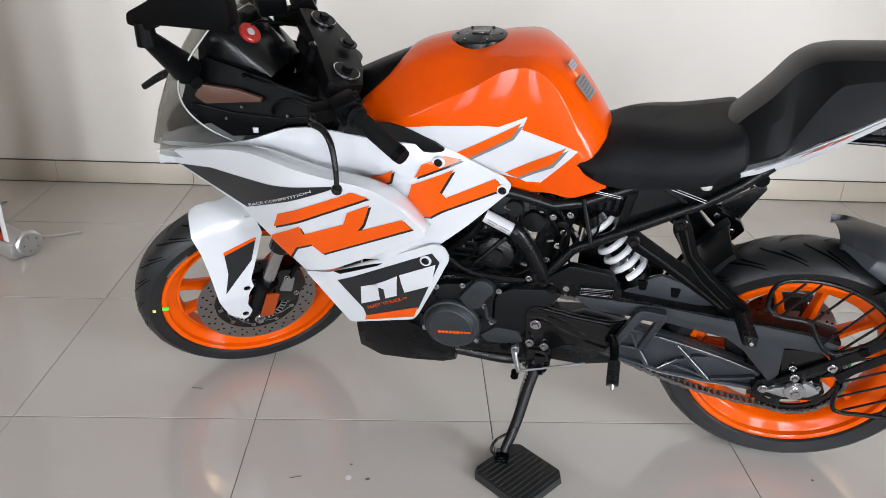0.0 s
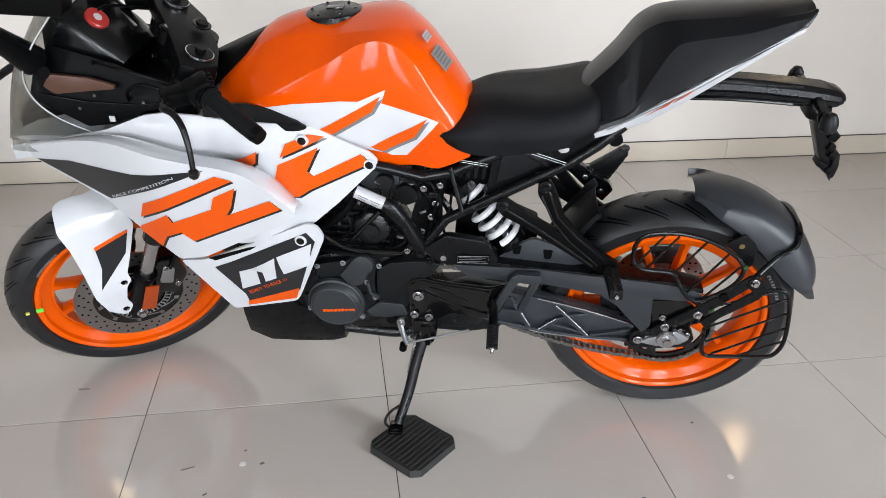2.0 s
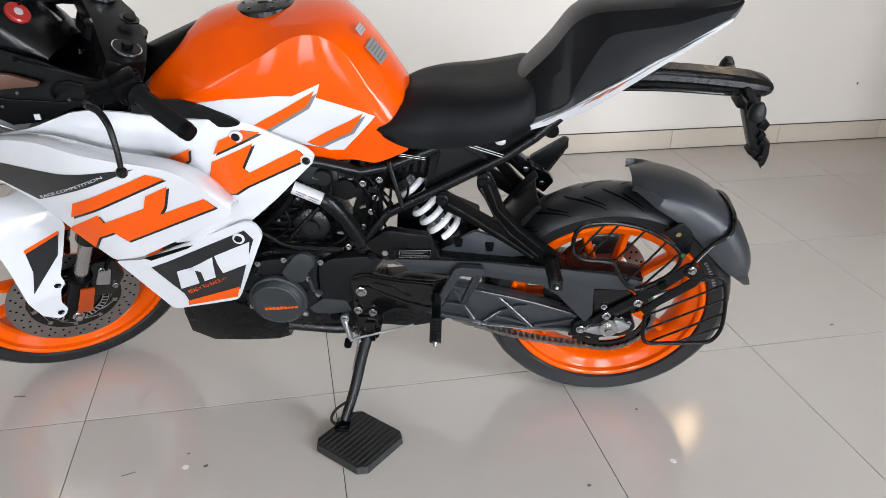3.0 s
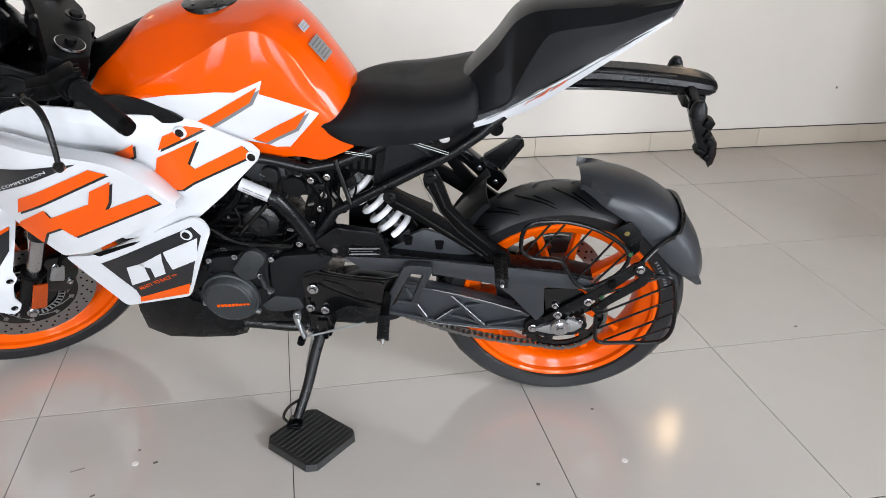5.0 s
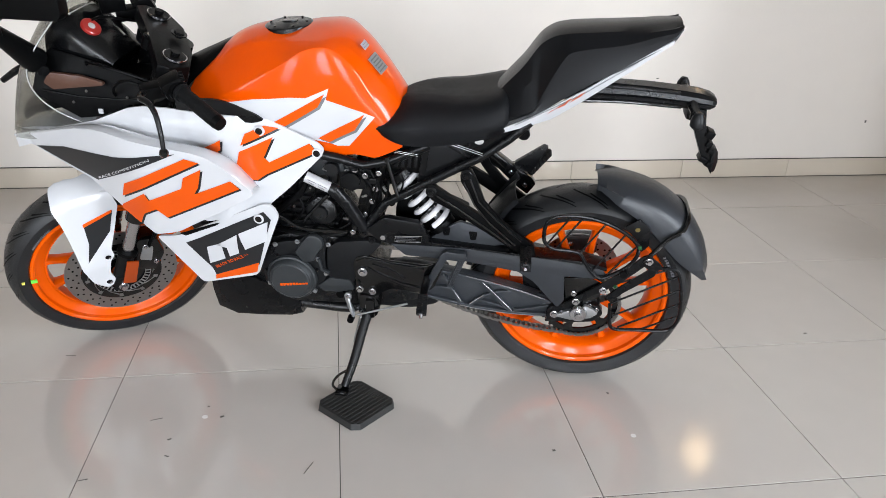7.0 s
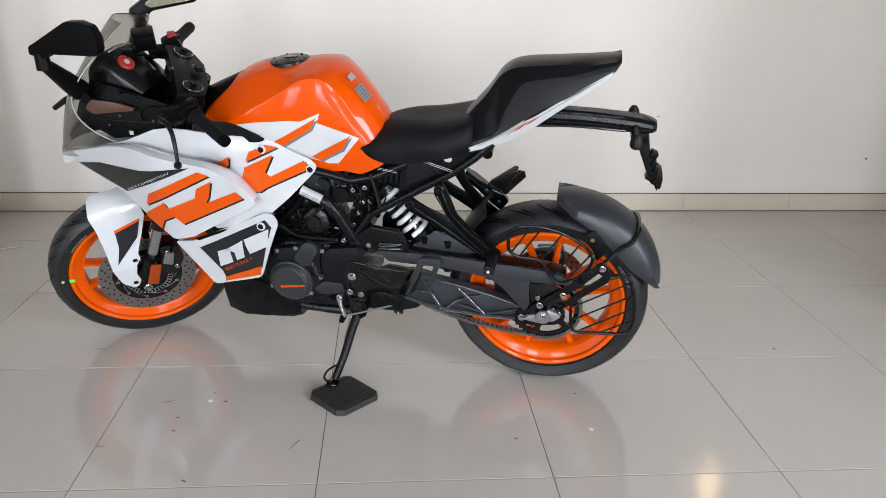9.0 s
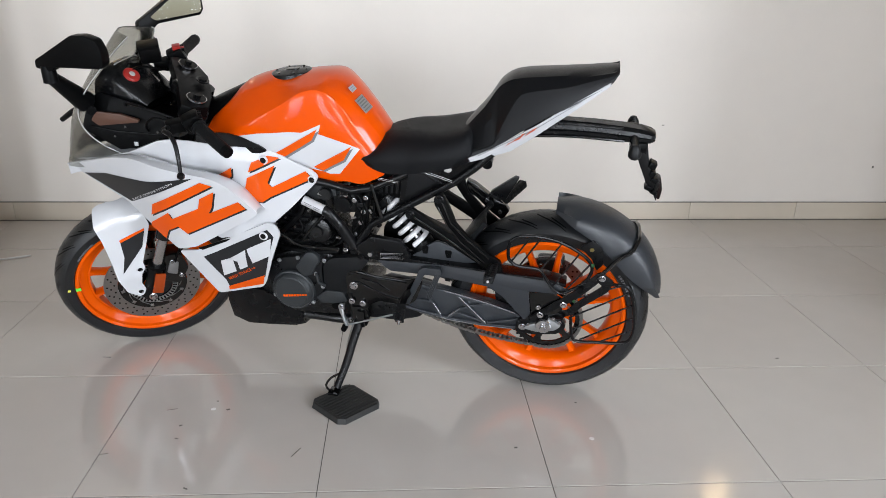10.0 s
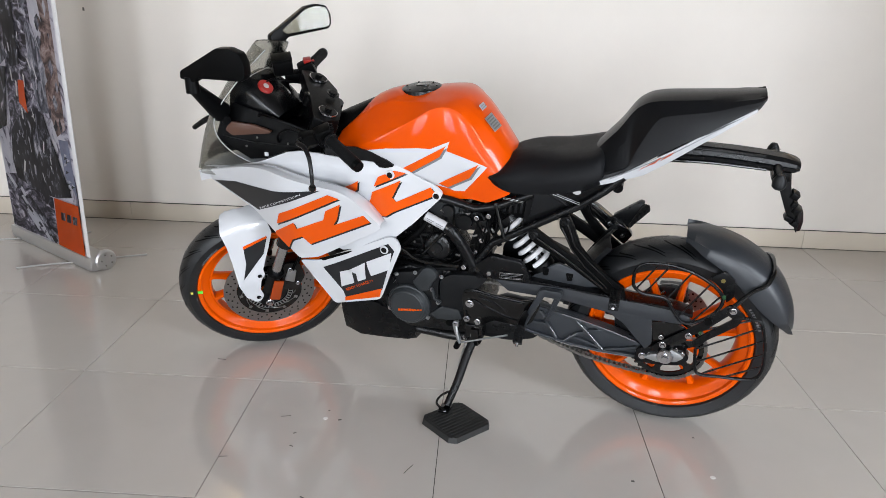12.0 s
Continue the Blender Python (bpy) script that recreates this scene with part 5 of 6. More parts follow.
for u, w in ((.15, .35), (.58, .35)):
    for k in range(2):
        p, q = Vector((-.698, 0, .6542)).lerp(Vector((-.640, 0, .6276)), u), Vector((-.698, 0, .6542)).lerp(Vector((-.640, 0, .6276)), u + w - .1 * k)
        z = .004 - .006 * k
        part("label_line", prism([(p.x, p.z + z), (q.x, q.z + z), (q.x, q.z + z - .0016), (p.x, p.z + z - .0016)], FRAME_Y - .0142, FRAME_Y - .0128, 0), DECAL_GREY, bike)
for x, z in ((-.566, .492), (-.545, .475), (-.585, .512)):
    part("frame_bolt", bolt(x, -.122, z, 0.0085, 0.006), SATIN, bike)
part("pivot_bolt", bolt(-.515, -.118, .487, 0.010, 0.008), STEEL, bike)

# airbox panel, side covers below the seat
for s in (False, True):
    for nm, outline, y, t, mat in (("side_cover", [(-.432, .622), (-.412, .758), (-.345, .778), (-.270, .798), (-.208, .782), (-.260, .722), (-.310, .688), (-.380, .645)], -.090, .012, SATIN),
                                   ("side_cover_panel", [(-.408, .668), (-.396, .744), (-.350, .756), (-.300, .742), (-.318, .716)], -.0955, .007, MATT),
                                   ("side_cover_edge", [(-.376, .752), (-.366, .752), (-.300, .716), (-.308, .712)], -.0965, .006, SATIN),
                                   ("airbox", [(-.500, .668), (-.520, .715), (-.47, .755), (-.40, .765), (-.405, .70), (-.43, .650)], -.075, .02, DARK),
                                   ("seat_rail_cover", [(-.362, .752), (-.345, .790), (-.255, .812), (-.20, .830), (-.150, .846), (-.178, .810), (-.232, .756), (-.268, .727)], -.098, .012, SATIN)):
        bm = prism(round_outline(outline, 0.005), y, y + t, 0.002)
        part(nm, flipped(bm) if s else bm, mat, bike)
    for k in range(4):
        bm = prism([(-.488 + k * .016, .668), (-.480 + k * .016, .668), (-.476 + k * .016, .712), (-.484 + k * .016, .712)], -.080, -.074, 0.001)
        part("airbox_rib", flipped(bm) if s else bm, MATT, bike)
# two pairs of thin bright lines on the covers
for a, b in (((-.361, -.1115, .762), (-.270, -.1115, .734)), ((-.363, -.1115, .7575), (-.271, -.1115, .7290)), ((-.483, -.104, .724), (-.427, -.104, .717)), ((-.482, -.104, .7195), (-.426, -.104, .7125))):
    part("bright_trim", tube([a, b], 0.0007, 8), DISCMAT, bike)
# small silver half-moon of the seat lock
lens = lathe([(0.0001, -0.004), (0.009, -0.003), (0.011, 0)], 20)
lens.transform(Matrix.Translation((-.279, -.126, .772)) @ Matrix.Diagonal((1, 1, .75, 1)))
part("reflector_lens", lens, STICKER, bike)
part("helmet_hook", tube([(-.178, -.060, .783), (-.178, -.092, .781)], 0.013, 16), SATIN, bike)
part("helmet_hook_rim", tube([(-.178, -.090, .781), (-.178, -.094, .781)], 0.0145, 16), DARK, bike)
part("inner_frame_fill", prism(round_outline([(-.50, .47), (-.495, .545), (-.44, .570), (-.38, .535), (-.30, .50), (-.40, .46)], 0.02), -.035, .06, .006), DARK, bike, "black inner guard behind the shock absorber")

# ---- shock absorber ----
SH_T, SH_B = Vector((-.472, -.045, .634)), Vector((-.374, -.060, .505))
axis = (SH_B - SH_T).normalized()
sd = axis.cross(Vector((0, 1, 0))).normalized()
up = axis.cross(sd)
shock = part("shock_absorber", tube([SH_T, SH_B], 0.014, 16), STEEL, bike, "rear shock absorber with white coil spring")
coil = []
turns, cr, length = 5.3, 0.034, (SH_B - SH_T).length
for k in range(int(turns * 14) + 1):
    a = 2 * math.pi * k / 14
    coil.append(SH_T + axis * (0.012 + (length - 0.024) * k / (turns * 14)) + cr * (math.cos(a) * sd + math.sin(a) * up))
part("spring", tube(coil, 0.0074, 10, 1), SPRING, shock, "white enamelled coil spring")
part("spring_seat", tube([SH_T - axis * 0.012, SH_T + axis * 0.006], 0.040, 24), SATIN, shock)
part("spring_seat", tube([SH_B - axis * 0.004, SH_B + axis * 0.012], 0.036, 24), DARK, shock)
part("shock_eye", tube([SH_B + axis * 0.01, SH_B + axis * 0.04], 0.016, 16), DARK, shock)
part("damper_body", tube([SH_T + axis * .03, SH_T + axis * 0.11], 0.021, 20), DARK, shock)

# ---- swing arm, chain and its guards ----
ARM = [(-.430, .395), (-.370, .387), (-.308, .376), (-.236, .361), (-.157, .341), (-.087, .319), (-.049, .293), (-.022, .268), (-.095, .261), (-.187, .260), (-.281, .268), (-.389, .288), (-.45, .31), (-.50, .34), (-.51, .38), (-.47, .40)]
swing = part("swing_arm", prism(ARM, -0.092, -0.070, 0.003), SWING, bike, "dark cast swing arm with ribs")
part("swing_arm_far", flipped(prism([(-.50, .34), (-.50, .39), (-.20, .37), (-.02, .34), (.04, .30), (-.05, .26), (-.30, .285)], -0.115, -0.085, 0.004)), SWING, swing)
# raised rim and ribs of the casting, with pockets between them
for pts, wide in (([(-.430, .389), (-.370, .381), (-.308, .370), (-.236, .355), (-.157, .335), (-.087, .313), (-.052, .290)], .010), ([(-.430, .306), (-.389, .293), (-.281, .273), (-.187, .265), (-.095, .265), (-.030, .268)], .009),
                  ([(-.262, .358), (-.229, .325), (-.204, .296), (-.177, .268)], .010), ([(-.290, .276), (-.251, .312), (-.215, .328), (-.168, .337)], .008), ([(-.362, .372), (-.340, .328), (-.315, .282)], .008),
                  ([(-.276, .300), (-.230, .290), (-.187, .276)], .006), ([(-.170, .272), (-.120, .284), (-.082, .296), (-.066, .304)], .007), ([(-.430, .340), (-.385, .330), (-.340, .328)], .007)):
    part("swing_arm_rib", ribbon(pts, wide, -.103, -.090, .0018), SWING, swing)
# edges painted bright for the bevels' glints as well as bare wear
for a, b in (((-.300, .3725), (-.236, .3595)), ((-.236, .3595), (-.157, .3395)), ((-.157, .3395), (-.087, .3175)), ((-.315, .2765), (-.281, .2695)), ((-.281, .2695), (-.187, .2615)), ((-.187, .2615), (-.095, .2615)), ((-.256, .356), (-.225, .325)), ((-.225, .325), (-.174, .271)), ((-.290, .281), (-.252, .316)), ((-.334, .325), (-.312, .288))):
    part("swing_arm_edge", tube([(a[0], -.1025, a[1]), (b[0], -.1025, b[1])], .0013, 6), EDGE, swing)
part("swing_arm_end", prism(round_outline([(-.085, .262), (-.08, .305), (-.03, .325), (.05, .322), (.065, .295), (.04, .268), (-.03, .258)], 0.01), -0.118, -0.085, 0.004), SATIN, swing)
part("axle_adjuster", prism(round_outline([(-.060, .285), (-.040, .300), (-.020, .306), (-.010, .320), (.006, .312), (.012, .326), (.030, .318), (.050, .305), (.030, .286), (.010, .284), (-.02, .276)], 0.006), -0.128, -0.116, 0.002), ALLOY, swing, "cast alloy axle adjuster")
part("axle_nut", join(lathe([(0.0001, -0.006), (0.021, -0.006), (0.024, 0)], 28, (-.002, -.128, .300)), bolt(-.002, -.134, .300, 0.012, 0.010)), STEEL, swing, "steel rear axle nut")
for x, z, r in ((-.063, .286, .012), (-.045, .297, .005), (.044, .312, .007), (.012, .283, .005), (.026, .325, .005), (-.019, .358, .008)):
    part("bolt", bolt(x, -.122, z, r * .75, 0.006), STEEL, swing)

# chain: links round both sprockets
FS, FR, RR = Vector((-.525, 0, .402)), 0.037, 0.106
dx, dz = REAR_C.x - FS.x, REAR_C.z - FS.z
dist = math.hypot(dx, dz)
base = math.atan2(dz, dx)
off = math.asin((RR - FR) / dist)
loop = []
t0, t1 = base + math.pi / 2 + off, base - math.pi / 2 - off
for k in range(13):
    a = t0 + (2 * math.pi - (t0 - t1)) * k / 12
    loop.append(Vector((FS.x + FR * math.cos(a), 0, FS.z + FR * math.sin(a))))
low_a = loop[-1]
low_b = Vector((REAR_C.x + RR * math.cos(t1), 0, REAR_C.z + RR * math.sin(t1)))
for k in range(1, 16):
    p = low_a.lerp(low_b, k / 16)
    loop.append(p - Vector((0, 0, 0.038 * math.sin(math.pi * k / 16) ** 0.9)))
for k in range(37):
    a = t1 + (t0 - t1) * k / 36
    loop.append(Vector((REAR_C.x + RR * math.cos(a), 0, REAR_C.z + RR * math.sin(a))))
loop.append(loop[0])
walked = [0.0]
for p, q in zip(loop, loop[1:]):
    walked.append(walked[-1] + (q - p).length)
PITCH = walked[-1] / round(walked[-1] / 0.0145)
links = []
for k in range(round(walked[-1] / PITCH)):
    def along(s):
        s %= walked[-1]
        i = max(j for j in range(len(walked) - 1) if walked[j] <= s)
        f = (s - walked[i]) / (walked[i + 1] - walked[i])
        return loop[i].lerp(loop[i + 1], f)
    p, q = along(k * PITCH), along((k + 1) * PITCH)
    ang = math.atan2(q.z - p.z, q.x - p.x)
    c = (p + q) / 2
    wide = 0.0085 if k % 2 else 0.0065
    for y in (-wide, wide):
        plate = prism([(-.0118, -.0020), (-.0095, -.0047), (-.0045, -.0049), (.0, -.0040), (.0045, -.0049), (.0095, -.0047), (.0118, -.0020), (.0118, .0020), (.0095, .0047), (.0045, .0049), (.0, .0040), (-.0045, .0049), (-.0095, .0047), (-.0118, .0020)], y - .0009, y + .0009, 0)
        plate.transform(Matrix.Translation((c.x, SPROCKET_Y + .003, c.z)) @ Matrix.Rotation(-ang, 4, "Y"))
        links.append(plate)
    links.append(lathe([(0.0001, -0.0108), (0.0030, -0.0108), (0.0046, -0.0060), (0.0046, 0.0060)], 8, (p.x, SPROCKET_Y + .003, p.z)))
tagged(part("drive_chain", join(*links), CHAIN, bike, "dark steel drive chain"), kind="stuff")

GUARD = [(-.496, .469), (-.309, .471), (-.173, .461), (-.124, .459), (-.001, .449), (.045, .437), (.058, .420), (.040, .410), (-.049, .410), (-.042, .332), (-.058, .310), (-.126, .386), (-.167, .413), (-.243, .424), (-.300, .432), (-.458, .437)]
# dark filler added behind the guard to hide the wheel in the slot
part("swing_arm_bridge", prism(round_outline([(-.155, .378), (-.080, .365), (-.060, .272), (-.125, .300), (-.150, .330)], .006), -.066, -.050, .003), SATIN, swing)
guard = part("chain_guard", prism(round_outline(GUARD, 0.005), -0.122, -0.116, 0.0015), GUARDMAT, bike, "matt black chain guard")
part("guard_lip", prism(round_outline([(-.530, .494), (-.497, .483), (-.397, .480), (-.310, .474), (-.185, .467), (-.123, .460), (-.008, .458), (.055, .443), (.055, .434), (-.124, .455), (-.309, .466), (-.496, .466), (-.530, .476)], 0.003), -0.120, -0.070, 0.001), SATIN, guard)
part("guard_plate", prism(round_outline([(-.050, .402), (.017, .409), (.045, .394), (.050, .356), (.0, .312), (-.033, .315)], 0.006), -0.118, -0.112, 0.0015), GLOSS, guard)
# inner cover takes the paler swing arm metal for the light it catches
part("inner_cover", prism(round_outline([(-.400, .475), (-.350, .516), (-.320, .534), (-.251, .512), (-.197, .475), (-.276, .462)], 0.008), -.095, -.085, 0.003), SWING, guard, "cover above the chain guard, lightened for the light that falls on it")
for x, z in ((-.356, .503), (-.287, .495)):
    # dark plates in front of the cover stand for its shaded recesses
    part("cover_recess", join(prism(round_outline([(x - .011, z + .012), (x + .011, z + .012), (x + .008, z - .012), (x - .006, z - .013)], 0.004), -.0965, -.094, 0), bolt(x, -.0965, z, .004, .002)), DARK, guard)
label = part("warning_label", prism([(-.484, .496), (-.413, .501), (-.415, .480), (-.486, .476)], -.1245, -.120, 0), DARK, guard, "small black label with a white edge and unreadable lines")
corners = [Vector((-.4825, -.1246, .4946)), Vector((-.4145, -.1246, .4994)), Vector((-.4164, -.1246, .4816)), Vector((-.4844, -.1246, .4776))]
part("label_edge", tube(corners, .0005, 6, 1, True), STICKER, guard)
for k in range(3):
    part("label_line", prism([(-.480, .4812 + k * .005), (-.421 - .01 * (k == 1), .4845 + k * .005), (-.421 - .01 * (k == 1), .4855 + k * .005), (-.480, .4822 + k * .005)], -.1250, -.1244, 0), DECAL_GREY, guard)
part("swing_front_cover", prism(round_outline([(-.56, .505), (-.51, .545), (-.42, .535), (-.395, .49), (-.40, .470), (-.47, .470), (-.53, .474)], 0.008), -.1205, -.100, .004), SATIN, bike, "black cover below the shock absorber")

# rider's peg plate with its loop
peg_plate = part("footpeg_plate", prism(round_outline([(-.598, .398), (-.590, .418), (-.566, .425), (-.495, .412), (-.410, .406), (-.372, .420), (-.361, .400), (-.383, .339), (-.412, .317), (-.495, .326), (-.532, .305), (-.542, .243), (-.585, .239), (-.593, .310)], 0.010), -0.122, -0.112, 0.003), GLOSS, bike, "gloss black footpeg plate")
for pts, wide in (([(-.590, .404), (-.566, .417), (-.495, .405), (-.410, .399)], .007), ([(-.563, .388), (-.520, .366), (-.470, .345), (-.405, .330)], .008), ([(-.548, .400), (-.500, .388), (-.460, .362)], .006), ([(-.586, .345), (-.586, .262)], .007), ([(-.540, .300), (-.548, .250)], .006)):
    part("plate_rib", ribbon(pts, wide, -.1265, -.120, .002), GLOSS, peg_plate)
part("heel_guard", prism(round_outline([(-.414, .343), (-.362, .464), (-.350, .471), (-.301, .470), (-.297, .460), (-.331, .368), (-.347, .364), (-.319, .447), (-.348, .448), (-.397, .341)], 0.004), -.146, -.130, .0025), GUARDMAT, peg_plate, "matt black heel guard")
for k in range(3):
    part("heel_guard_rib", ribbon([(-.3405 + k * .005, .369 + k * .0005), (-.314 + k * .005, .452)], .0022, -.1475, -.145, .0005), GUARDMAT, peg_plate)
for x, z, r in ((-.573, .375, .0125), (-.583, .319, .0095), (-.549, .314, .0095), (-.590, .251, .006)):
    part("bolt", bolt(x, -.1265, z, r * .85, .008), STEEL, peg_plate)
part("stand_bracket", join(prism(round_outline([(-.585, .300), (-.542, .300), (-.530, .262), (-.540, .232), (-.575, .225), (-.592, .244)], .006), -.128, -.100, .003), block(-.556, -.128, .262, .024, .022, .060, .005)), GLOSS, peg_plate)
part("plate_lower_link", prism(round_outline([(-.530, .318), (-.470, .322), (-.420, .306), (-.430, .284), (-.480, .268), (-.528, .262)], .008), -.104, -.080, .003), ENGINE_DARK, peg_plate)


def peg(parent, base_p, tip_p, wide):
    d = (Vector(tip_p) - Vector(base_p))
    n = d.normalized()
    part("peg_core", tube([base_p, tip_p], wide * .42, 12), SATIN, parent)
    for k in range(7):
        c = Vector(base_p) + d * (k + .5) / 7
        part("peg_rubber", block(c.x, c.y, c.z, wide, d.length / 7.8, wide * .80, .002, n.to_track_quat("Y", "Z").to_matrix().to_4x4()), GRIPRUBBER, parent)
    part("peg_tip", tube([tip_p, Vector(tip_p) + n * .010], [wide * .22, wide * .14], 10), STEEL, parent)


part("peg_mount", tube([(-.400, -.128, .372), (-.397, -.190, .392), (-.396, -.232, .391)], .010, 12), DARK, peg_plate)
peg(peg_plate, (-.396, -.228, .393), (-.395, -.272, .366), .025)
shift = part("gear_lever", tube([(-.612, -.118, .300), (-.613, -.136, .300), (-.606, -.146, .262), (-.600, -.146, .240)], .0040, 10), ALLOY, bike, "alloy gear lever with a rubber tip")
part("shift_arm", prism(round_outline([(-.624, .306), (-.616, .314), (-.605, .312), (-.604, .296), (-.609, .285), (-.596, .243), (-.608, .238), (-.621, .288)], .004), -.142, -.134, .0015), ALLOY, shift)
part("arm_bolt", bolt(-.613, -.142, .304, .006, .005), STEEL, shift)
part("shift_rod", tube([(-.606, -.138, .2345), (-.599, -.138, .237), (-.453, -.138, .292)], .0030, 10, 1), ALLOY, shift)
part("rod_joint", lathe([(0.0001, -.012), (.009, -.012), (.010, .006)], 14, (-.610, -.138, .226)), DARK, shift)

# side stand
stand = part("side_stand", tube([(-.560, -.115, .255), (-.575, -.155, .205), (-.590, -.205, .140), (-.610, -.252, .080)], [.0145, .0115], 14), SATIN, bike, "black side stand resting on a rubber pad")
part("stand_pivot", block(-.560, -.112, .262, .040, .030, .050, .006), SATIN, stand)
part("stand_pivot_bolt", bolt(-.560, -.128, .262, .010, .008), STEEL, stand)
part("stand_foot", block(-.613, -.262, .075, .034, .044, .008, .003, Matrix.Rotation(radians(-9.4), 4, "X")), GLOSS, stand)
part("stand_tab", tube([(-.600, -.222, .118), (-.630, -.245, .108), (-.640, -.262, .092), (-.628, -.268, .080)], .0035, 8), GLOSS, stand)
spring_pts = [Vector((-.578, -.128, .250)).lerp(Vector((-.592, -.176, .178)), k / 60) + Vector((.005 * math.cos(k * .9), .005 * math.sin(k * .9), 0)) for k in range(61)]
part("stand_spring", tube(spring_pts, .0016, 6, 1), ALLOY, stand)

# pillion peg hangers and pegs
HANG = [(-.405, .619), (-.404, .638), (-.390, .646), (-.374, .634), (-.306, .589), (-.256, .560), (-.276, .585), (-.320, .657), (-.322, .677), (-.311, .692), (-.296, .690), (-.282, .663), (-.260, .603),
        (-.219, .556), (-.166, .513), (-.133, .492), (-.126, .460), (-.136, .443), (-.166, .463), (-.192, .478), (-.264, .525), (-.341, .575), (-.390, .600)]
for s in (False, True):
    bm = prism(round_outline(HANG, .006, 3), -.114, -.100, .005)
    hanger = part("pillion_peg_hanger", flipped(bm) if s else bm, DARK, bike, "gloss black pillion peg hanger")
    for pts, wide in (([(-.298, .668), (-.274, .606), (-.230, .558), (-.162, .500)], .0050), ([(-.313, .658), (-.284, .596), (-.246, .548), (-.178, .488)], .0050), ([(-.380, .616), (-.322, .580), (-.255, .534), (-.190, .486)], .0060)):
        bm = ribbon(pts, wide, -.1175, -.112, .0015)
        part("hanger_rib", flipped(bm) if s else bm, GLOSS, hanger)
    for x, z in ((-.307, .677), (-.392, .624)):
        bm = join(lathe([(.0001, -.004), (.011, -.004), (.0135, -.002), (.0135, .001)], 20, (x, -.114, z)), bolt(x, -.118, z, .0075, .004, 6, False))
        part("bolt", flipped(bm) if s else bm, SATIN, hanger)
peg(hanger, (-.164, .135, .562), (-.107, .228, .590), .026)
left_hanger = [o for o in bike.children if o.name.startswith("pillion_peg_hanger")][0]
peg(left_hanger, (-.152, -.120, .482), (-.150, -.236, .505), .027)
far_rest = part("far_peg_bracket", prism(round_outline([(-.268, .642), (-.242, .630), (-.180, .582), (-.149, .566), (-.136, .546), (-.158, .514), (-.188, .536), (-.239, .586), (-.272, .606)], .005), .108, .132, .003), GLOSS, bike, "gloss black pillion peg bracket on the far side")
part("bracket_arm", prism(round_outline([(-.200, .577), (-.197, .603), (-.123, .657), (-.110, .653), (-.150, .577)], .004), .118, .134, .003), SATIN, far_rest)
for x, z in ((-.205, .578), (-.165, .542)):
    part("bolt", bolt(x, .107, z, .006, .004), STEEL, far_rest)

# inner mudguard ahead of the rear tyre
part("inner_mudguard", arc_sheet(REAR_C, [guard_section(165, .322, .070, .300), guard_section(150, .328, .076, .300), guard_section(135, .336, .078, .312), guard_section(123, .350, .076, .335)]), MATT, bike, "black inner mudguard ahead of the rear tyre")

# sari guard: two wire loops with bars, and the stay of the mudguard
G_Y = -0.128
LOOP = [(-.110, .527), (-.109, .556), (-.098, .578), (-.072, .590), (-.018, .592), (.042, .577), (.096, .546), (.120, .517), (.119, .487), (.098, .454), (.051, .421), (.026, .425), (.003, .453), (-.015, .483), (-.034, .492), (-.082, .495), (-.105, .511)]
sari = part("wire_guard", tube([(x, G_Y, z) for x, z in LOOP], .0048, 10, 4, True), SATIN, bike, "gloss black wire guard beside the rear wheel")
part("lower_loop", tube([(.160, G_Y, .457), (.195, G_Y, .462), (.222, G_Y, .457), (.236, G_Y, .430), (.247, G_Y, .380), (.253, G_Y, .315), (.240, G_Y, .277), (.21, G_Y, .266), (.15, G_Y, .262), (.100, G_Y, .259), (.082, G_Y, .276), (.075, G_Y, .34)], .0048, 10, 4), SATIN, sari)
for a, b in (((-.078, .494), (-.023, .584)), ((-.018, .488), (.035, .574)), ((.018, .436), (.086, .550)), ((.074, .400), (.205, .458)), ((.076, .340), (.232, .440)), ((.086, .300), (.243, .400)), ((.105, .264), (.250, .358)), ((.160, .262), (.253, .318)), ((-.098, .510), (-.052, .584)), ((.05, .42), (.114, .515))):
    part("guard_bar", tube([(a[0], G_Y + .002, a[1]), (b[0], G_Y + .002, b[1])], .0026, 8), SATIN, sari)
part("guard_bracket", prism(round_outline([(-.039, .312), (.054, .378), (.090, .405), (.158, .478), (.160, .500), (.138, .492), (.075, .425), (.040, .395), (-.045, .325)], .004), G_Y - .001, G_Y + .005, .001), SATIN, sari)
part("guard_bracket", prism(round_outline([(.075, .345), (.100, .377), (.170, .437), (.185, .470), (.150, .498), (.135, .470), (.155, .455), (.085, .390), (.060, .362)], .004), G_Y - .004, G_Y + .002, .001), SATIN, sari)
for x, z in ((.052, .382), (.152, .480), (-.012, .340)):
    part("bolt", bolt(x, G_Y - .004, z, .008, .008), STEEL, sari)
part("bushing", lathe([(0.0001, -.012), (.010, -.012), (.011, .006)], 14, (.095, G_Y, .440)), DARK, sari)
TAPE = material("green_tape", (.006, .055, .014), .5, grain=.2)
part("tie_strip", prism([(.118, .524), (.127, .525), (.128, .514), (.120, .515)], G_Y - .007, G_Y - .002, .001), TAPE, sari)
part("tie_strip", prism([(.076, .402), (.083, .403), (.083, .394), (.077, .395)], G_Y - .007, G_Y - .002, .001), TAPE, sari)
stay = [Vector((.140, -.130, .478)), Vector((.190, -.100, .525))]
for k in range(13):
    y = -.090 + .180 * k / 12
    r = .359 - .030 * (abs(y) / .090) ** 3.5
    stay.append(Vector((REAR_C.x + r * math.cos(radians(47)), y, REAR_C.z + r * math.sin(radians(47)))))
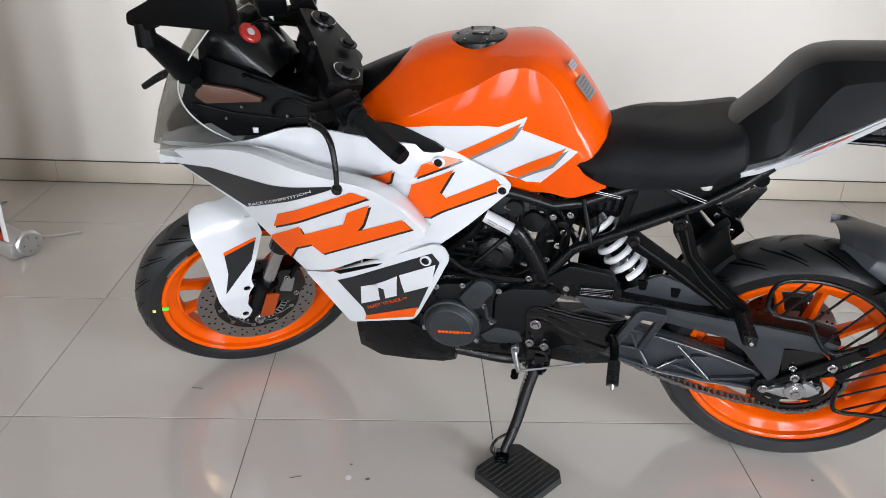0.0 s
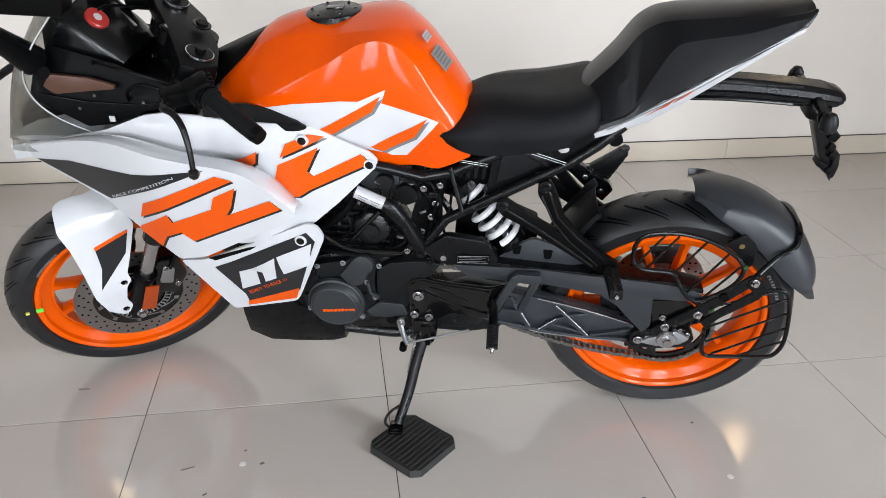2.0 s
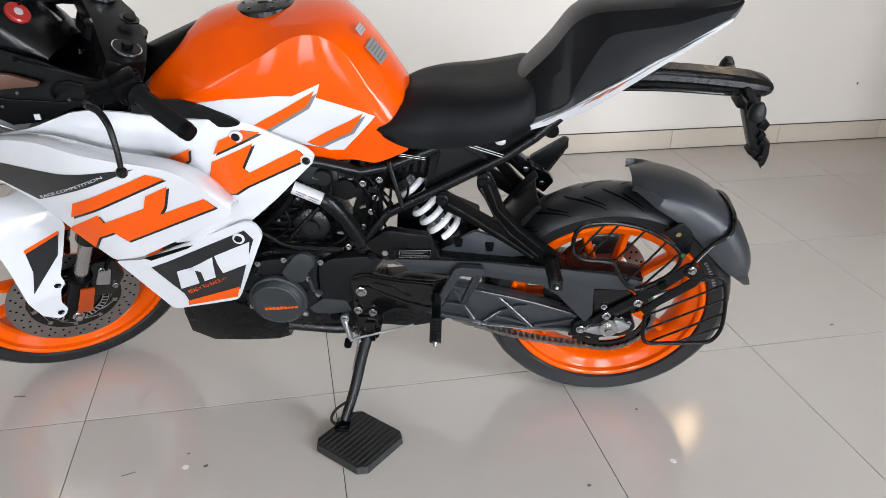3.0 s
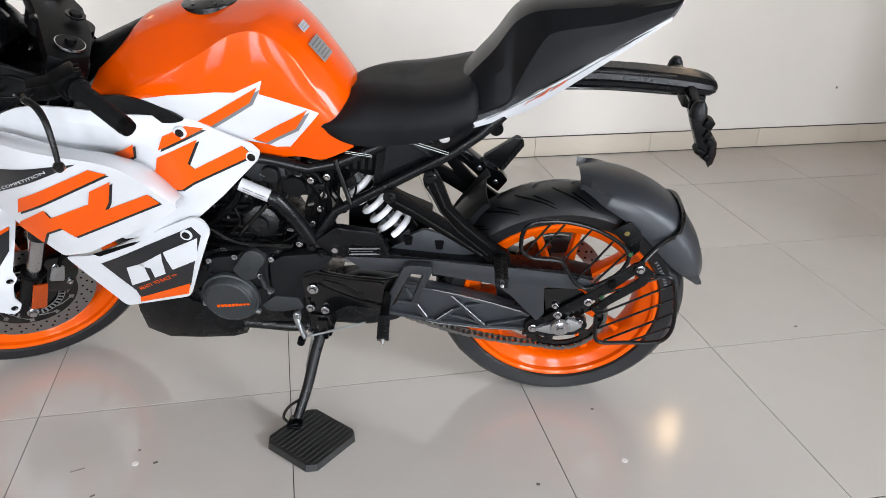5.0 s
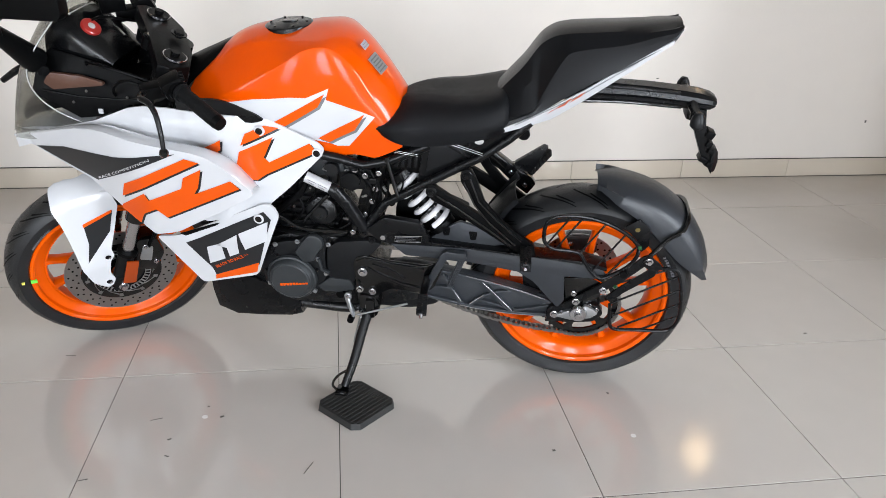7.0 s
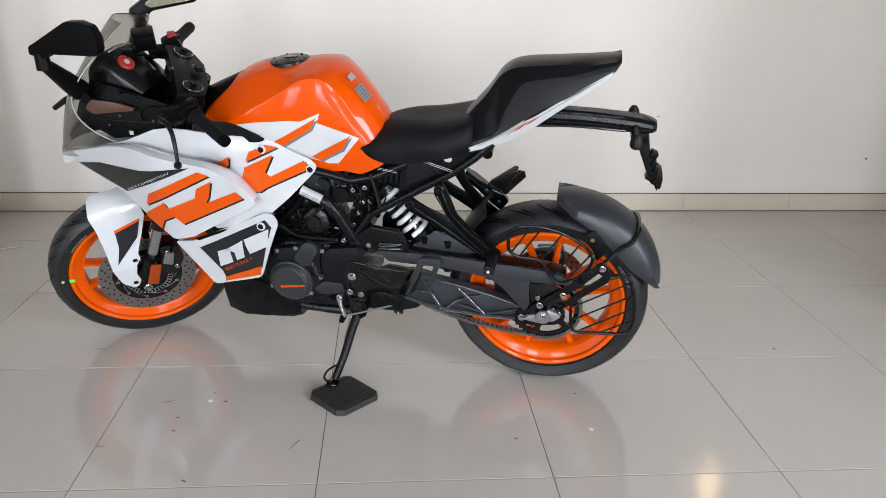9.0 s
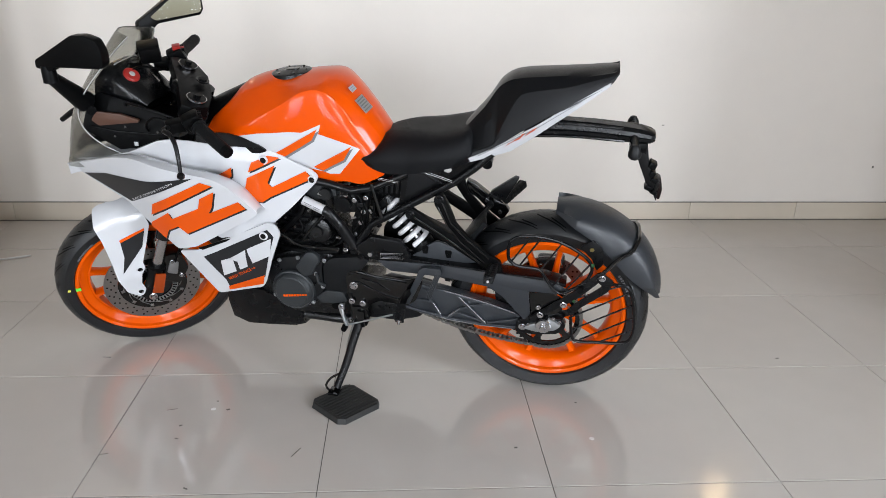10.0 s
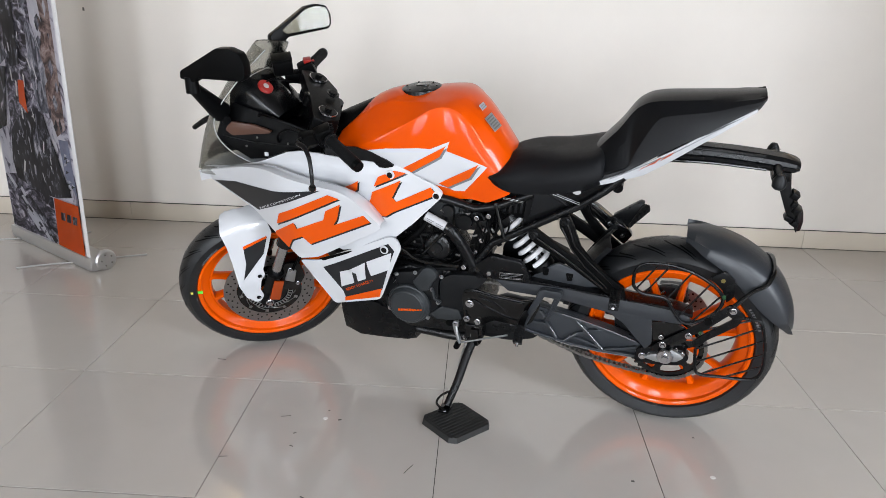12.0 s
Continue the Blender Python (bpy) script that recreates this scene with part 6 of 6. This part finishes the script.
part("mudguard_stay", tube(stay, .0058, 10, 3), GLOSS, hugger, "black tubular stay round the mudguard")
part("mudguard_bolt", bolt(.118, -.088, .545, .008, .005), material("brass_bolt", (.35, .28, .10), .35, .9), hugger)
part("mudguard_tab", prism(round_outline([(.085, .55), (.12, .575), (.148, .55), (.152, .50), (.135, .48), (.12, .515)], .006), -.092, -.086, .001), SATIN, hugger)

# tail: plate carrier arm, indicators, plate bracket
ARM_ROWS = ((-.09, .026, .890, .834), (-.02, .028, .890, .838), (.04, .029, .888, .843), (.10, .030, .886, .841), (.178, .033, .880, .838), (.215, .036, .876, .837), (.243, .034, .869, .838), (.254, .026, .863, .842))
arm_rings = [[Vector((x, hw * u, (a + b) / 2 + (a - b) / 2 * v)) for u, v in ((-.8, -.62), (-.6, -1), (.6, -1), (.8, -.62), (.82, -.2), (1, .1), (.92, .6), (.6, 1), (-.6, 1), (-.92, .6), (-1, .1), (-.82, -.2))] for x, hw, a, b in ARM_ROWS]
arm = part("plate_carrier_arm", loft(arm_rings), SATIN, bike, "black arm that carries lamps and plate bracket", sharp=25)
part("arm_lower_rail", tube([(-.06, -.026, .846), (.05, -.026, .848), (.176, -.028, .844)], .0045, 10), GLOSS, arm)
part("arm_top_ridge", ribbon([(-.05, .884), (.06, .882), (.17, .876)], .006, -.031, -.022, .001), SATIN, arm)
for s in (-1, 1):
    c = Vector((.200, s * .112, .846))
    stalk = part("rear_indicator", tube([(.200, s * .030, .852), (.200, s * .07, .850), c], [.012, .010], 12), SATIN, bike, "black rear indicator on a short stalk")
    lens = lathe([(0.0001, -.026), (.008, -.024), (.014, -.012), (.0165, .002), (.016, .014), (.010, .022), (.0001, .024)], 24)
    lens.transform(Matrix.Translation(c) @ Matrix.Rotation(radians(-90), 4, "X") @ Matrix.Diagonal((1.0, .8, 1.0, 1)))
    part("indicator_body", lens, MATT, stalk)
    part("indicator_collar", tube([c + Vector((0, -s * .030, 0)), c + Vector((0, -s * .022, 0))], .0135, 16), DARK, stalk)
plate = part("plate_bracket", prism(round_outline([(.196, .842), (.236, .842), (.243, .800), (.250, .770), (.274, .706), (.268, .690), (.256, .696), (.232, .752), (.212, .800)], .005), -.020, .020, .003), SATIN, arm)
for x, z, w, h in ((.256, .776, .020, .018), (.258, .752, .014, .016), (.266, .734, .016, .014), (.252, .712, .020, .014), (.268, .700, .014, .014)):
    part("bracket_lug", block(x, -.010, z, w, .034, h, .003, Matrix.Rotation(radians(25), 4, "Y")), DARK, arm)
part("tail_reflector", prism(round_outline([(.275, .738), (.284, .734), (.289, .706), (.286, .680), (.279, .676), (.273, .690)], .005), -.016, .022, .003), material("dark_red_lens", (.006, .002, .002), .3, spec=.2), arm, "dark red reflector")
part("reflector_rim", prism(round_outline([(.270, .738), (.278, .738), (.276, .676), (.268, .690)], .003), -.026, .026, .002), SATIN, arm)
part("plate_lamp", block(.214, 0, .826, .046, .060, .030, .010), DARK, arm)

# fairing screws with rubber rings
for x, z, dp in ((-.791, .779, side_high), (-.664, .720, side_high), (-.815, .550, side_belly)):
    for s in (False, True):
        ring = lathe([(.0075, -.0035), (.012, -.0035), (.0135, 0)], 24, (x, dp(x, z) - .0005, z))
        part("screw_ring", flipped(ring) if s else ring, DECAL_WHITE, bike)
        head = lathe([(.0001, -.006), (.006, -.006), (.0085, -.004), (.009, 0)], 20, (x, dp(x, z) - .0005, z))
        part("fairing_screw", flipped(head) if s else head, GLOSS, bike)

# words on the side
def side_words(words, x, z, height, slope, depth, mat, parent, shear=0.0, squat=1.0):
    """Letters laid on a bent side panel, from (x, z) along a line of that slope."""
    m = Matrix.Translation((x, 0, z)) @ Matrix.Rotation(-slope, 4, "Y") @ Matrix.Rotation(radians(90), 4, "X")
    sh = Matrix.Identity(4)
    sh[0][1] = shear
    ob = lettering(words, height, mat, m @ sh @ Matrix.Diagonal((1, squat, 1, 1)), parent)
    for v in ob.data.vertices:
        v.co.y = depth(v.co.x, v.co.z) - 0.0022 + v.co.y * 0.5
    return ob


side_words("RACE COMPETITION", -1.2045, .6385, .0206, math.atan2(.090, .182), side_low, DECAL_WHITE, low_fairing, .25, .42)
side_words("READY TO RACE >>", -.960, .373, .0128, math.atan2(.065, .114), side_belly, DECAL_ORANGE, belly_panel, .15, 1.1)
TAIL_INK = material("faded_orange_vinyl", (0.42, 0.075, 0.03), 0.32, 0.0, 0.4, 0.1, 80)
for outline in ([(-.130, .836), (-.118, .846), (-.098, .857), (-.090, .867), (-.104, .858), (-.113, .850), (-.121, .847)],
                [(-.106, .852), (-.092, .858), (-.078, .877), (-.086, .874), (-.094, .862)], [(-.082, .864), (-.056, .882), (-.049, .892), (-.060, .886), (-.074, .874)]):
    both_sides("tail_graphic", lambda: sheet(outline, tail_side, .0006, .02, .0014), TAIL_INK, tail)

# ---- the rubber pad under the stand ----
pad_turn = Matrix.Translation((.395, 1.448, 0)) @ Matrix.Rotation(radians(42), 4, "Z")
bm = bmesh.new()
o = [(-.08, -.062), (-.062, -.08), (.062, -.08), (.08, -.062), (.08, .062), (.062, .08), (-.062, .08), (-.08, .062)]
a, b = [bm.verts.new((x, y, 0.0005)) for x, y in o], [bm.verts.new((x * .96, y * .96, .017)) for x, y in o]
for i in range(8):
    bm.faces.new((a[i], a[(i + 1) % 8], b[(i + 1) % 8], b[i]))
bm.faces.new(a[::-1])
bm.faces.new(b)
soften(bm, .003)
bm.transform(pad_turn)
pad = tagged(part("stand_pad", bm, PADMAT), "ribbed black rubber pad under the side stand", "rubber pad")
for k in range(11):
    bm = block(0, -.066 + k * .0132, .0178, .138, .005, .002, .0007)
    bm.transform(pad_turn)
    part("pad_rib", bm, PADMAT, pad)

# ---- roll-up banner by the wall ----
BAN0, BAN1 = Vector((-1.225, 2.555, 0)), Vector((-1.90, 3.02, 0))
along_b = (BAN1 - BAN0).normalized()
face = Vector((-along_b.y, along_b.x, 0))
if face.y > 0:
    face = -face
ban_m = Matrix((( along_b.x, face.x, 0, BAN0.x), (along_b.y, face.y, 0, BAN0.y), (0, 0, 1, 0), (0, 0, 0, 1)))
BW, BH = 0.735, 1.95
CLOTH = 0.055


def ban(bm):
    bm.transform(ban_m)
    return bm


banner = tagged(part("banner_stand", ban(block(BW / 2 + .02, .018, .034, BW + .05, .105, .066, .020)), ALU), "roll-up banner with a motorcycle picture on an aluminium base", "banner")
end_cap = lathe([(0.0001, -.006), (.040, -.006), (.046, 0), (.046, .012)], 28, (0, 0, 0))
end_cap.transform(Matrix.Translation((-.008, 0, .048)) @ Matrix.Rotation(radians(-90), 4, "Z") @ Matrix.Diagonal((1.05, 1, 1, 1)))
part("base_end_cap", ban(end_cap), ALU, banner)
for a in range(5):
    s = lathe([(0.0001, -.003), (.0035, -.003), (.004, 0)], 10)
    s.transform(Matrix.Translation((-.016, .026 * math.cos(a * 1.257), .048 + .026 * math.sin(a * 1.257))) @ Matrix.Rotation(radians(-90), 4, "Z"))
    part("cap_screw", ban(s), STEEL, banner)
for x in (.16, BW - .06):
    for sgn in (1, -1):
        part("foot_bar", ban(tube([(x, .02 + sgn * .05, .012), (x + .07 * sgn, .02 + sgn * .13, .008), (x + .13 * sgn, .02 + sgn * .24, .006)], .0045, 8)), ALU, banner)
DARKI, LILAC, PALEI = (.012, .011, .018), (.20, .18, .24), (.60, .58, .64)
cloth = material("white_banner_cloth", (.66, .65, .65), .5, grain=.06, grain_size=9)
PHOTO = printed("banner_snow_print", ((.36, DARKI), (.42, LILAC), (.48, PALEI), (.70, (.70, .68, .72))), 9.0, 1.6, (1, 1, .7))
SCREE = printed("banner_dark_print", ((.44, DARKI), (.50, (.10, .09, .12)), (.56, LILAC), (.64, PALEI)), 9.0, 2.2, (1, 1, 1.6))
part("banner_cloth", ban(block(.02 + BW / 2, CLOTH, .06 + BH / 2, BW, .002, BH, 0)), cloth, banner, "printed cloth")


def print_on(outline, mat, name="banner_print", lift=.0015):
    """A flat printed shape; (across from the near end, height)."""
    bm = bmesh.new()
    bm.faces.new([bm.verts.new((x, CLOTH + lift, z)) for x, z in outline])
    bmesh.ops.solidify(bm, geom=bm.faces[:], thickness=.0004)
    part(name, ban(bm), mat, banner)


INK = printed("banner_black_ink", ((.40, (.008, .008, .011)), (.56, (.02, .02, .026)), (.60, (.10, .10, .13)), (.68, (.45, .44, .50))), 16.0, 1.5, (1, 1, .45))
SAND = printed("banner_rock_print", ((.36, (.03, .02, .025)), (.46, (.16, .10, .09)), (.55, (.36, .26, .24)), (.66, (.58, .50, .50))), 13.0, 1.2)
SNOW = material("banner_pale_print", (.66, .66, .70), .55, grain=.3, grain_size=12, second=(.25, .24, .28))
print_on([(.049, .064), (.054, .297), (.269, .295), (.285, .068)], DECAL_ORANGE, lift=.0075)
for k in range(3):
    x = .205 - .052 * k
    print_on([(x + .020, .200), (x + .012, .238), (x - .026, .240), (x - .018, .202)], INK, "maker_mark", .0082)
random.seed(5)
GREYPRINT = printed("banner_grey_print", ((.38, (.02, .02, .03)), (.48, (.11, .11, .14)), (.56, (.26, .26, .31)), (.66, PALEI)), 18.0, 1.6, (1, 1, .5))
print_on([(.052, .066), (.750, .066), (.750, 1.98), (.052, 1.98)], PHOTO, lift=.0012)
print_on([(.29, .07), (.75, .07), (.75, .33), (.55, .36), (.40, .30), (.29, .29)], SCREE, lift=.0016)
print_on([(.26, .56), (.34, .30), (.60, .33), (.62, .50), (.56, .86), (.50, 1.2), (.52, 1.9), (.28, 1.9), (.26, 1.2)], SCREE, lift=.0016)
BLUE = material("banner_stream_print", (.30, .32, .42), .5, grain=.5, grain_size=30, second=(.10, .10, .16))
# the picture: pale snow, rocks, a stream, and a dark motorcycle built from broad shapes
print_on([(.154, 1.9), (.080, 1.9), (.082, .627), (.165, .586), (.205, .702), (.224, .917), (.16, 1.05), (.20, 1.35)], SAND)
for k in range(46):
    z = random.uniform(.62, 1.85)
    x = random.uniform(.085, .19)
    w, h = random.uniform(.015, .05), random.uniform(.008, .04)
    print_on([(x, z), (x + w * .6, z - h), (x + w, z + h * .4), (x + w * .4, z + h)], (INK, SNOW, SAND, GREYPRINT)[k % 4], lift=.0018 + .00004 * k)
print_on([(.158, .576), (.076, .578), (.059, .333), (.141, .413)], BLUE, lift=.0022)
for k in range(12):
    x, z = random.uniform(.065, .12), random.uniform(.35, .56)
    print_on([(x, z), (x + .03, z - .012), (x + .022, z + .006)], INK if k % 2 else SNOW, lift=.0026 + .00004 * k)
for k in range(34):
    f = random.random()
    x, z = .74 - .44 * f, .31 - .21 * f + random.uniform(-.07, .05)
    w, h = random.uniform(.05, .16), random.uniform(.006, .018)
    x0 = max(.30, x - w)
    print_on([(x, z), (x0 + .02, z - .10 * (x - x0) / .16), (x0, z - .10 * (x - x0) / .16 + h), (x - .02, z + h)], (INK, SNOW, GREYPRINT)[k % 3], lift=.0030 + .00004 * k)
print_on([(.599, .56), (.50, .64), (.387, .671), (.258, .666), (.207, .549), (.102, .325), (.236, .299), (.393, .292), (.616, .332), (.635, .42)], INK, lift=.0050)
print_on([(.497, 1.85), (.351, 1.85), (.40, 1.148), (.411, .873), (.508, .856), (.529, 1.056), (.50, 1.3)], INK, lift=.0050)
print_on([(.676, .853), (.556, .852), (.642, .576), (.735, .545), (.735, .80)], INK, lift=.0050)
print_on([(.735, 1.00), (.57, .98), (.52, .90), (.60, .86), (.735, .87)], GREYPRINT, lift=.0049)
print_on([(.306, 1.056), (.245, 1.049), (.19, .89), (.211, .681), (.296, .682), (.327, .86)], GREYPRINT, lift=.0052)
print_on([(.34, 1.50), (.20, 1.45), (.22, 1.20), (.30, 1.10), (.36, 1.2)], GREYPRINT, lift=.0051)
print_on([(.445, .805), (.389, .805), (.398, .742), (.396, .66), (.467, .704)], DECAL_ORANGE, lift=.0075)
print_on([(.36, 1.75), (.30, 1.72), (.31, 1.55), (.36, 1.58)], DECAL_ORANGE, lift=.0075)
for k in range(90):
    z = random.uniform(.32, 1.6)
    x = random.uniform(.22, .56) if z < .66 else random.uniform(.20, .52)
    w, h = random.uniform(.004, .016), random.uniform(.015, .08)
    lean = random.uniform(-.02, .03)
    print_on([(x, z), (x + w, z + .004), (x + w * .8 + lean, z + h), (x - .003 + lean, z + h * .85)], (SNOW, GREYPRINT, INK, GREYPRINT, cloth)[k % 5], lift=.0056 + .000018 * k)
for c, r in (((.30, .46), .14), ((.50, .45), .10)):
    for k in range(10):
        a = k * .5
        p = (c[0] + .5 * r * math.cos(a), c[1] + r * math.sin(a))
        print_on([p, (p[0] + .012, p[1] + .004), (p[0] + .014, p[1] + .020), (p[0] + .002, p[1] + .022)], GREYPRINT, lift=.0074)
part("top_rail", ban(block(.02 + BW / 2, CLOTH, .06 + BH, BW + .01, .02, .03, .006)), ALU, banner)
part("rear_pole", ban(tube([(BW / 2, .0, .06), (BW / 2, .02, .06 + BH)], .008, 10)), ALU, banner)

# ---- wall lamps above the view ----
LAMPGLASS = glowing("warm_lamp_glass", (1.0, 0.72, 0.42), 11.0)
wall_lamp = None
for x in (2.56, -0.95):
    if wall_lamp is None:
        wall_lamp = tagged(part("wall_lamp", block(0, -.012, 0, .07, .024, .11, .006), ALU), "small warm glowing wall lamp on the cream wall", "lamp", "wall lamps")
        shade = tube([(0, -.055, -.075), (0, -.055, .075)], .052, 24, 1)
        part("lamp_glass", shade, LAMPGLASS, wall_lamp, "glowing frosted glass shade")
        wall_lamp.location = (x, Y1, 1.83)
    else:
        copy_thing(wall_lamp, pose(x, Y1, 1.83))

# ---- specks and scratches on the floor, stains on the wall ----
def speck(x, y, length, wide, turn):
    bm = block(0, 0, .0004, length, wide, .0008, 0)
    bm.transform(Matrix.Translation((x, y, 0)) @ Matrix.Rotation(radians(turn), 4, "Z"))
    return bm


SPECK = material("dark_scuff", (.14, .13, .115), .8, grain=.3)
PALE = material("pale_paint_drop", (.75, .74, .72), .5, grain=.1)
dark_specks = [speck(x, y, l, w, a) for x, y, l, w, a in ((1.867, 1.71, .012, .006, 10), (1.098, 1.446, .006, .005, 0), (.275, 1.218, .045, .002, 62), (-.071, 1.358, .010, .004, 30), (-.065, 1.294, .012, .003, -25),
                                                        (-.238, 1.228, .022, .002, 12), (-.43, 1.777, .028, .003, -5), (.018, 1.075, .014, .004, -30), (.046, 1.439, .010, .006, 20), (-.119, 1.444, .030, .002, 15), (.005, 1.487, .006, .004, 0), (.879, 1.221, .008, .006, 0))]
tagged(part("floor_scuffs", join(*dark_specks), SPECK), "small dark scuffs and scratches on the tiles", "scuffs", kind="stuff")
drops = [lathe([(.0001, 0), (.007, 0), (.0075, -.001)], 12, (0, 0, 0)) for _ in range(2)]
for bm, (x, y) in zip(drops, ((1.101, 1.257), (.002, 1.443))):
    bm.transform(Matrix.Translation((x, y, .0009)) @ Matrix.Rotation(radians(90), 4, "X"))
tagged(part("paint_drops", join(*drops), PALE), "pale drops of paint on the tiles", "paint drops", kind="stuff")
stains = [block(3.149, Y1 - .0004, .297, .010, .0008, .012, 0), block(-1.581, Y1 - .0004, 1.093, .010, .0008, .016, 0), block(1.95, Y1 - .0004, .52, .014, .0008, .004, 0)]
tagged(part("wall_marks", join(*stains), SPECK), "small dark marks on the cream wall", "marks", kind="stuff")

# ---- the floor's tiles ----
tile_meshes = {}
gx = [X0 + 0.001] + [TX + TILE_SIZE * k for k in range(-30, 20) if X0 + 0.02 < TX + TILE_SIZE * k < X1 - 0.02] + [X1 - 0.001]
gy = [Y0 + 0.001] + [TY + TILE_SIZE * k for k in range(-30, 20) if Y0 + 0.02 < TY + TILE_SIZE * k < Y1 - 0.02] + [Y1 - 0.001]
for xa, xb in zip(gx, gx[1:]):
    for ya, yb in zip(gy, gy[1:]):
        key = (round(xb - xa, 3), round(yb - ya, 3))
        if key not in tile_meshes:
            bm = block(0, 0, -0.005, key[0] - GAP_X, key[1] - GAP_Y, 0.01, 0.0008)
            ob = part("floor_tile", bm, TILE, floor, sharp=4)
            tile_meshes[key] = ob.data
        else:
            ob = new("floor_tile", tile_meshes[key])
            ob.parent = floor
        ob.location = ((xa + xb) / 2, (ya + yb) / 2, 0)
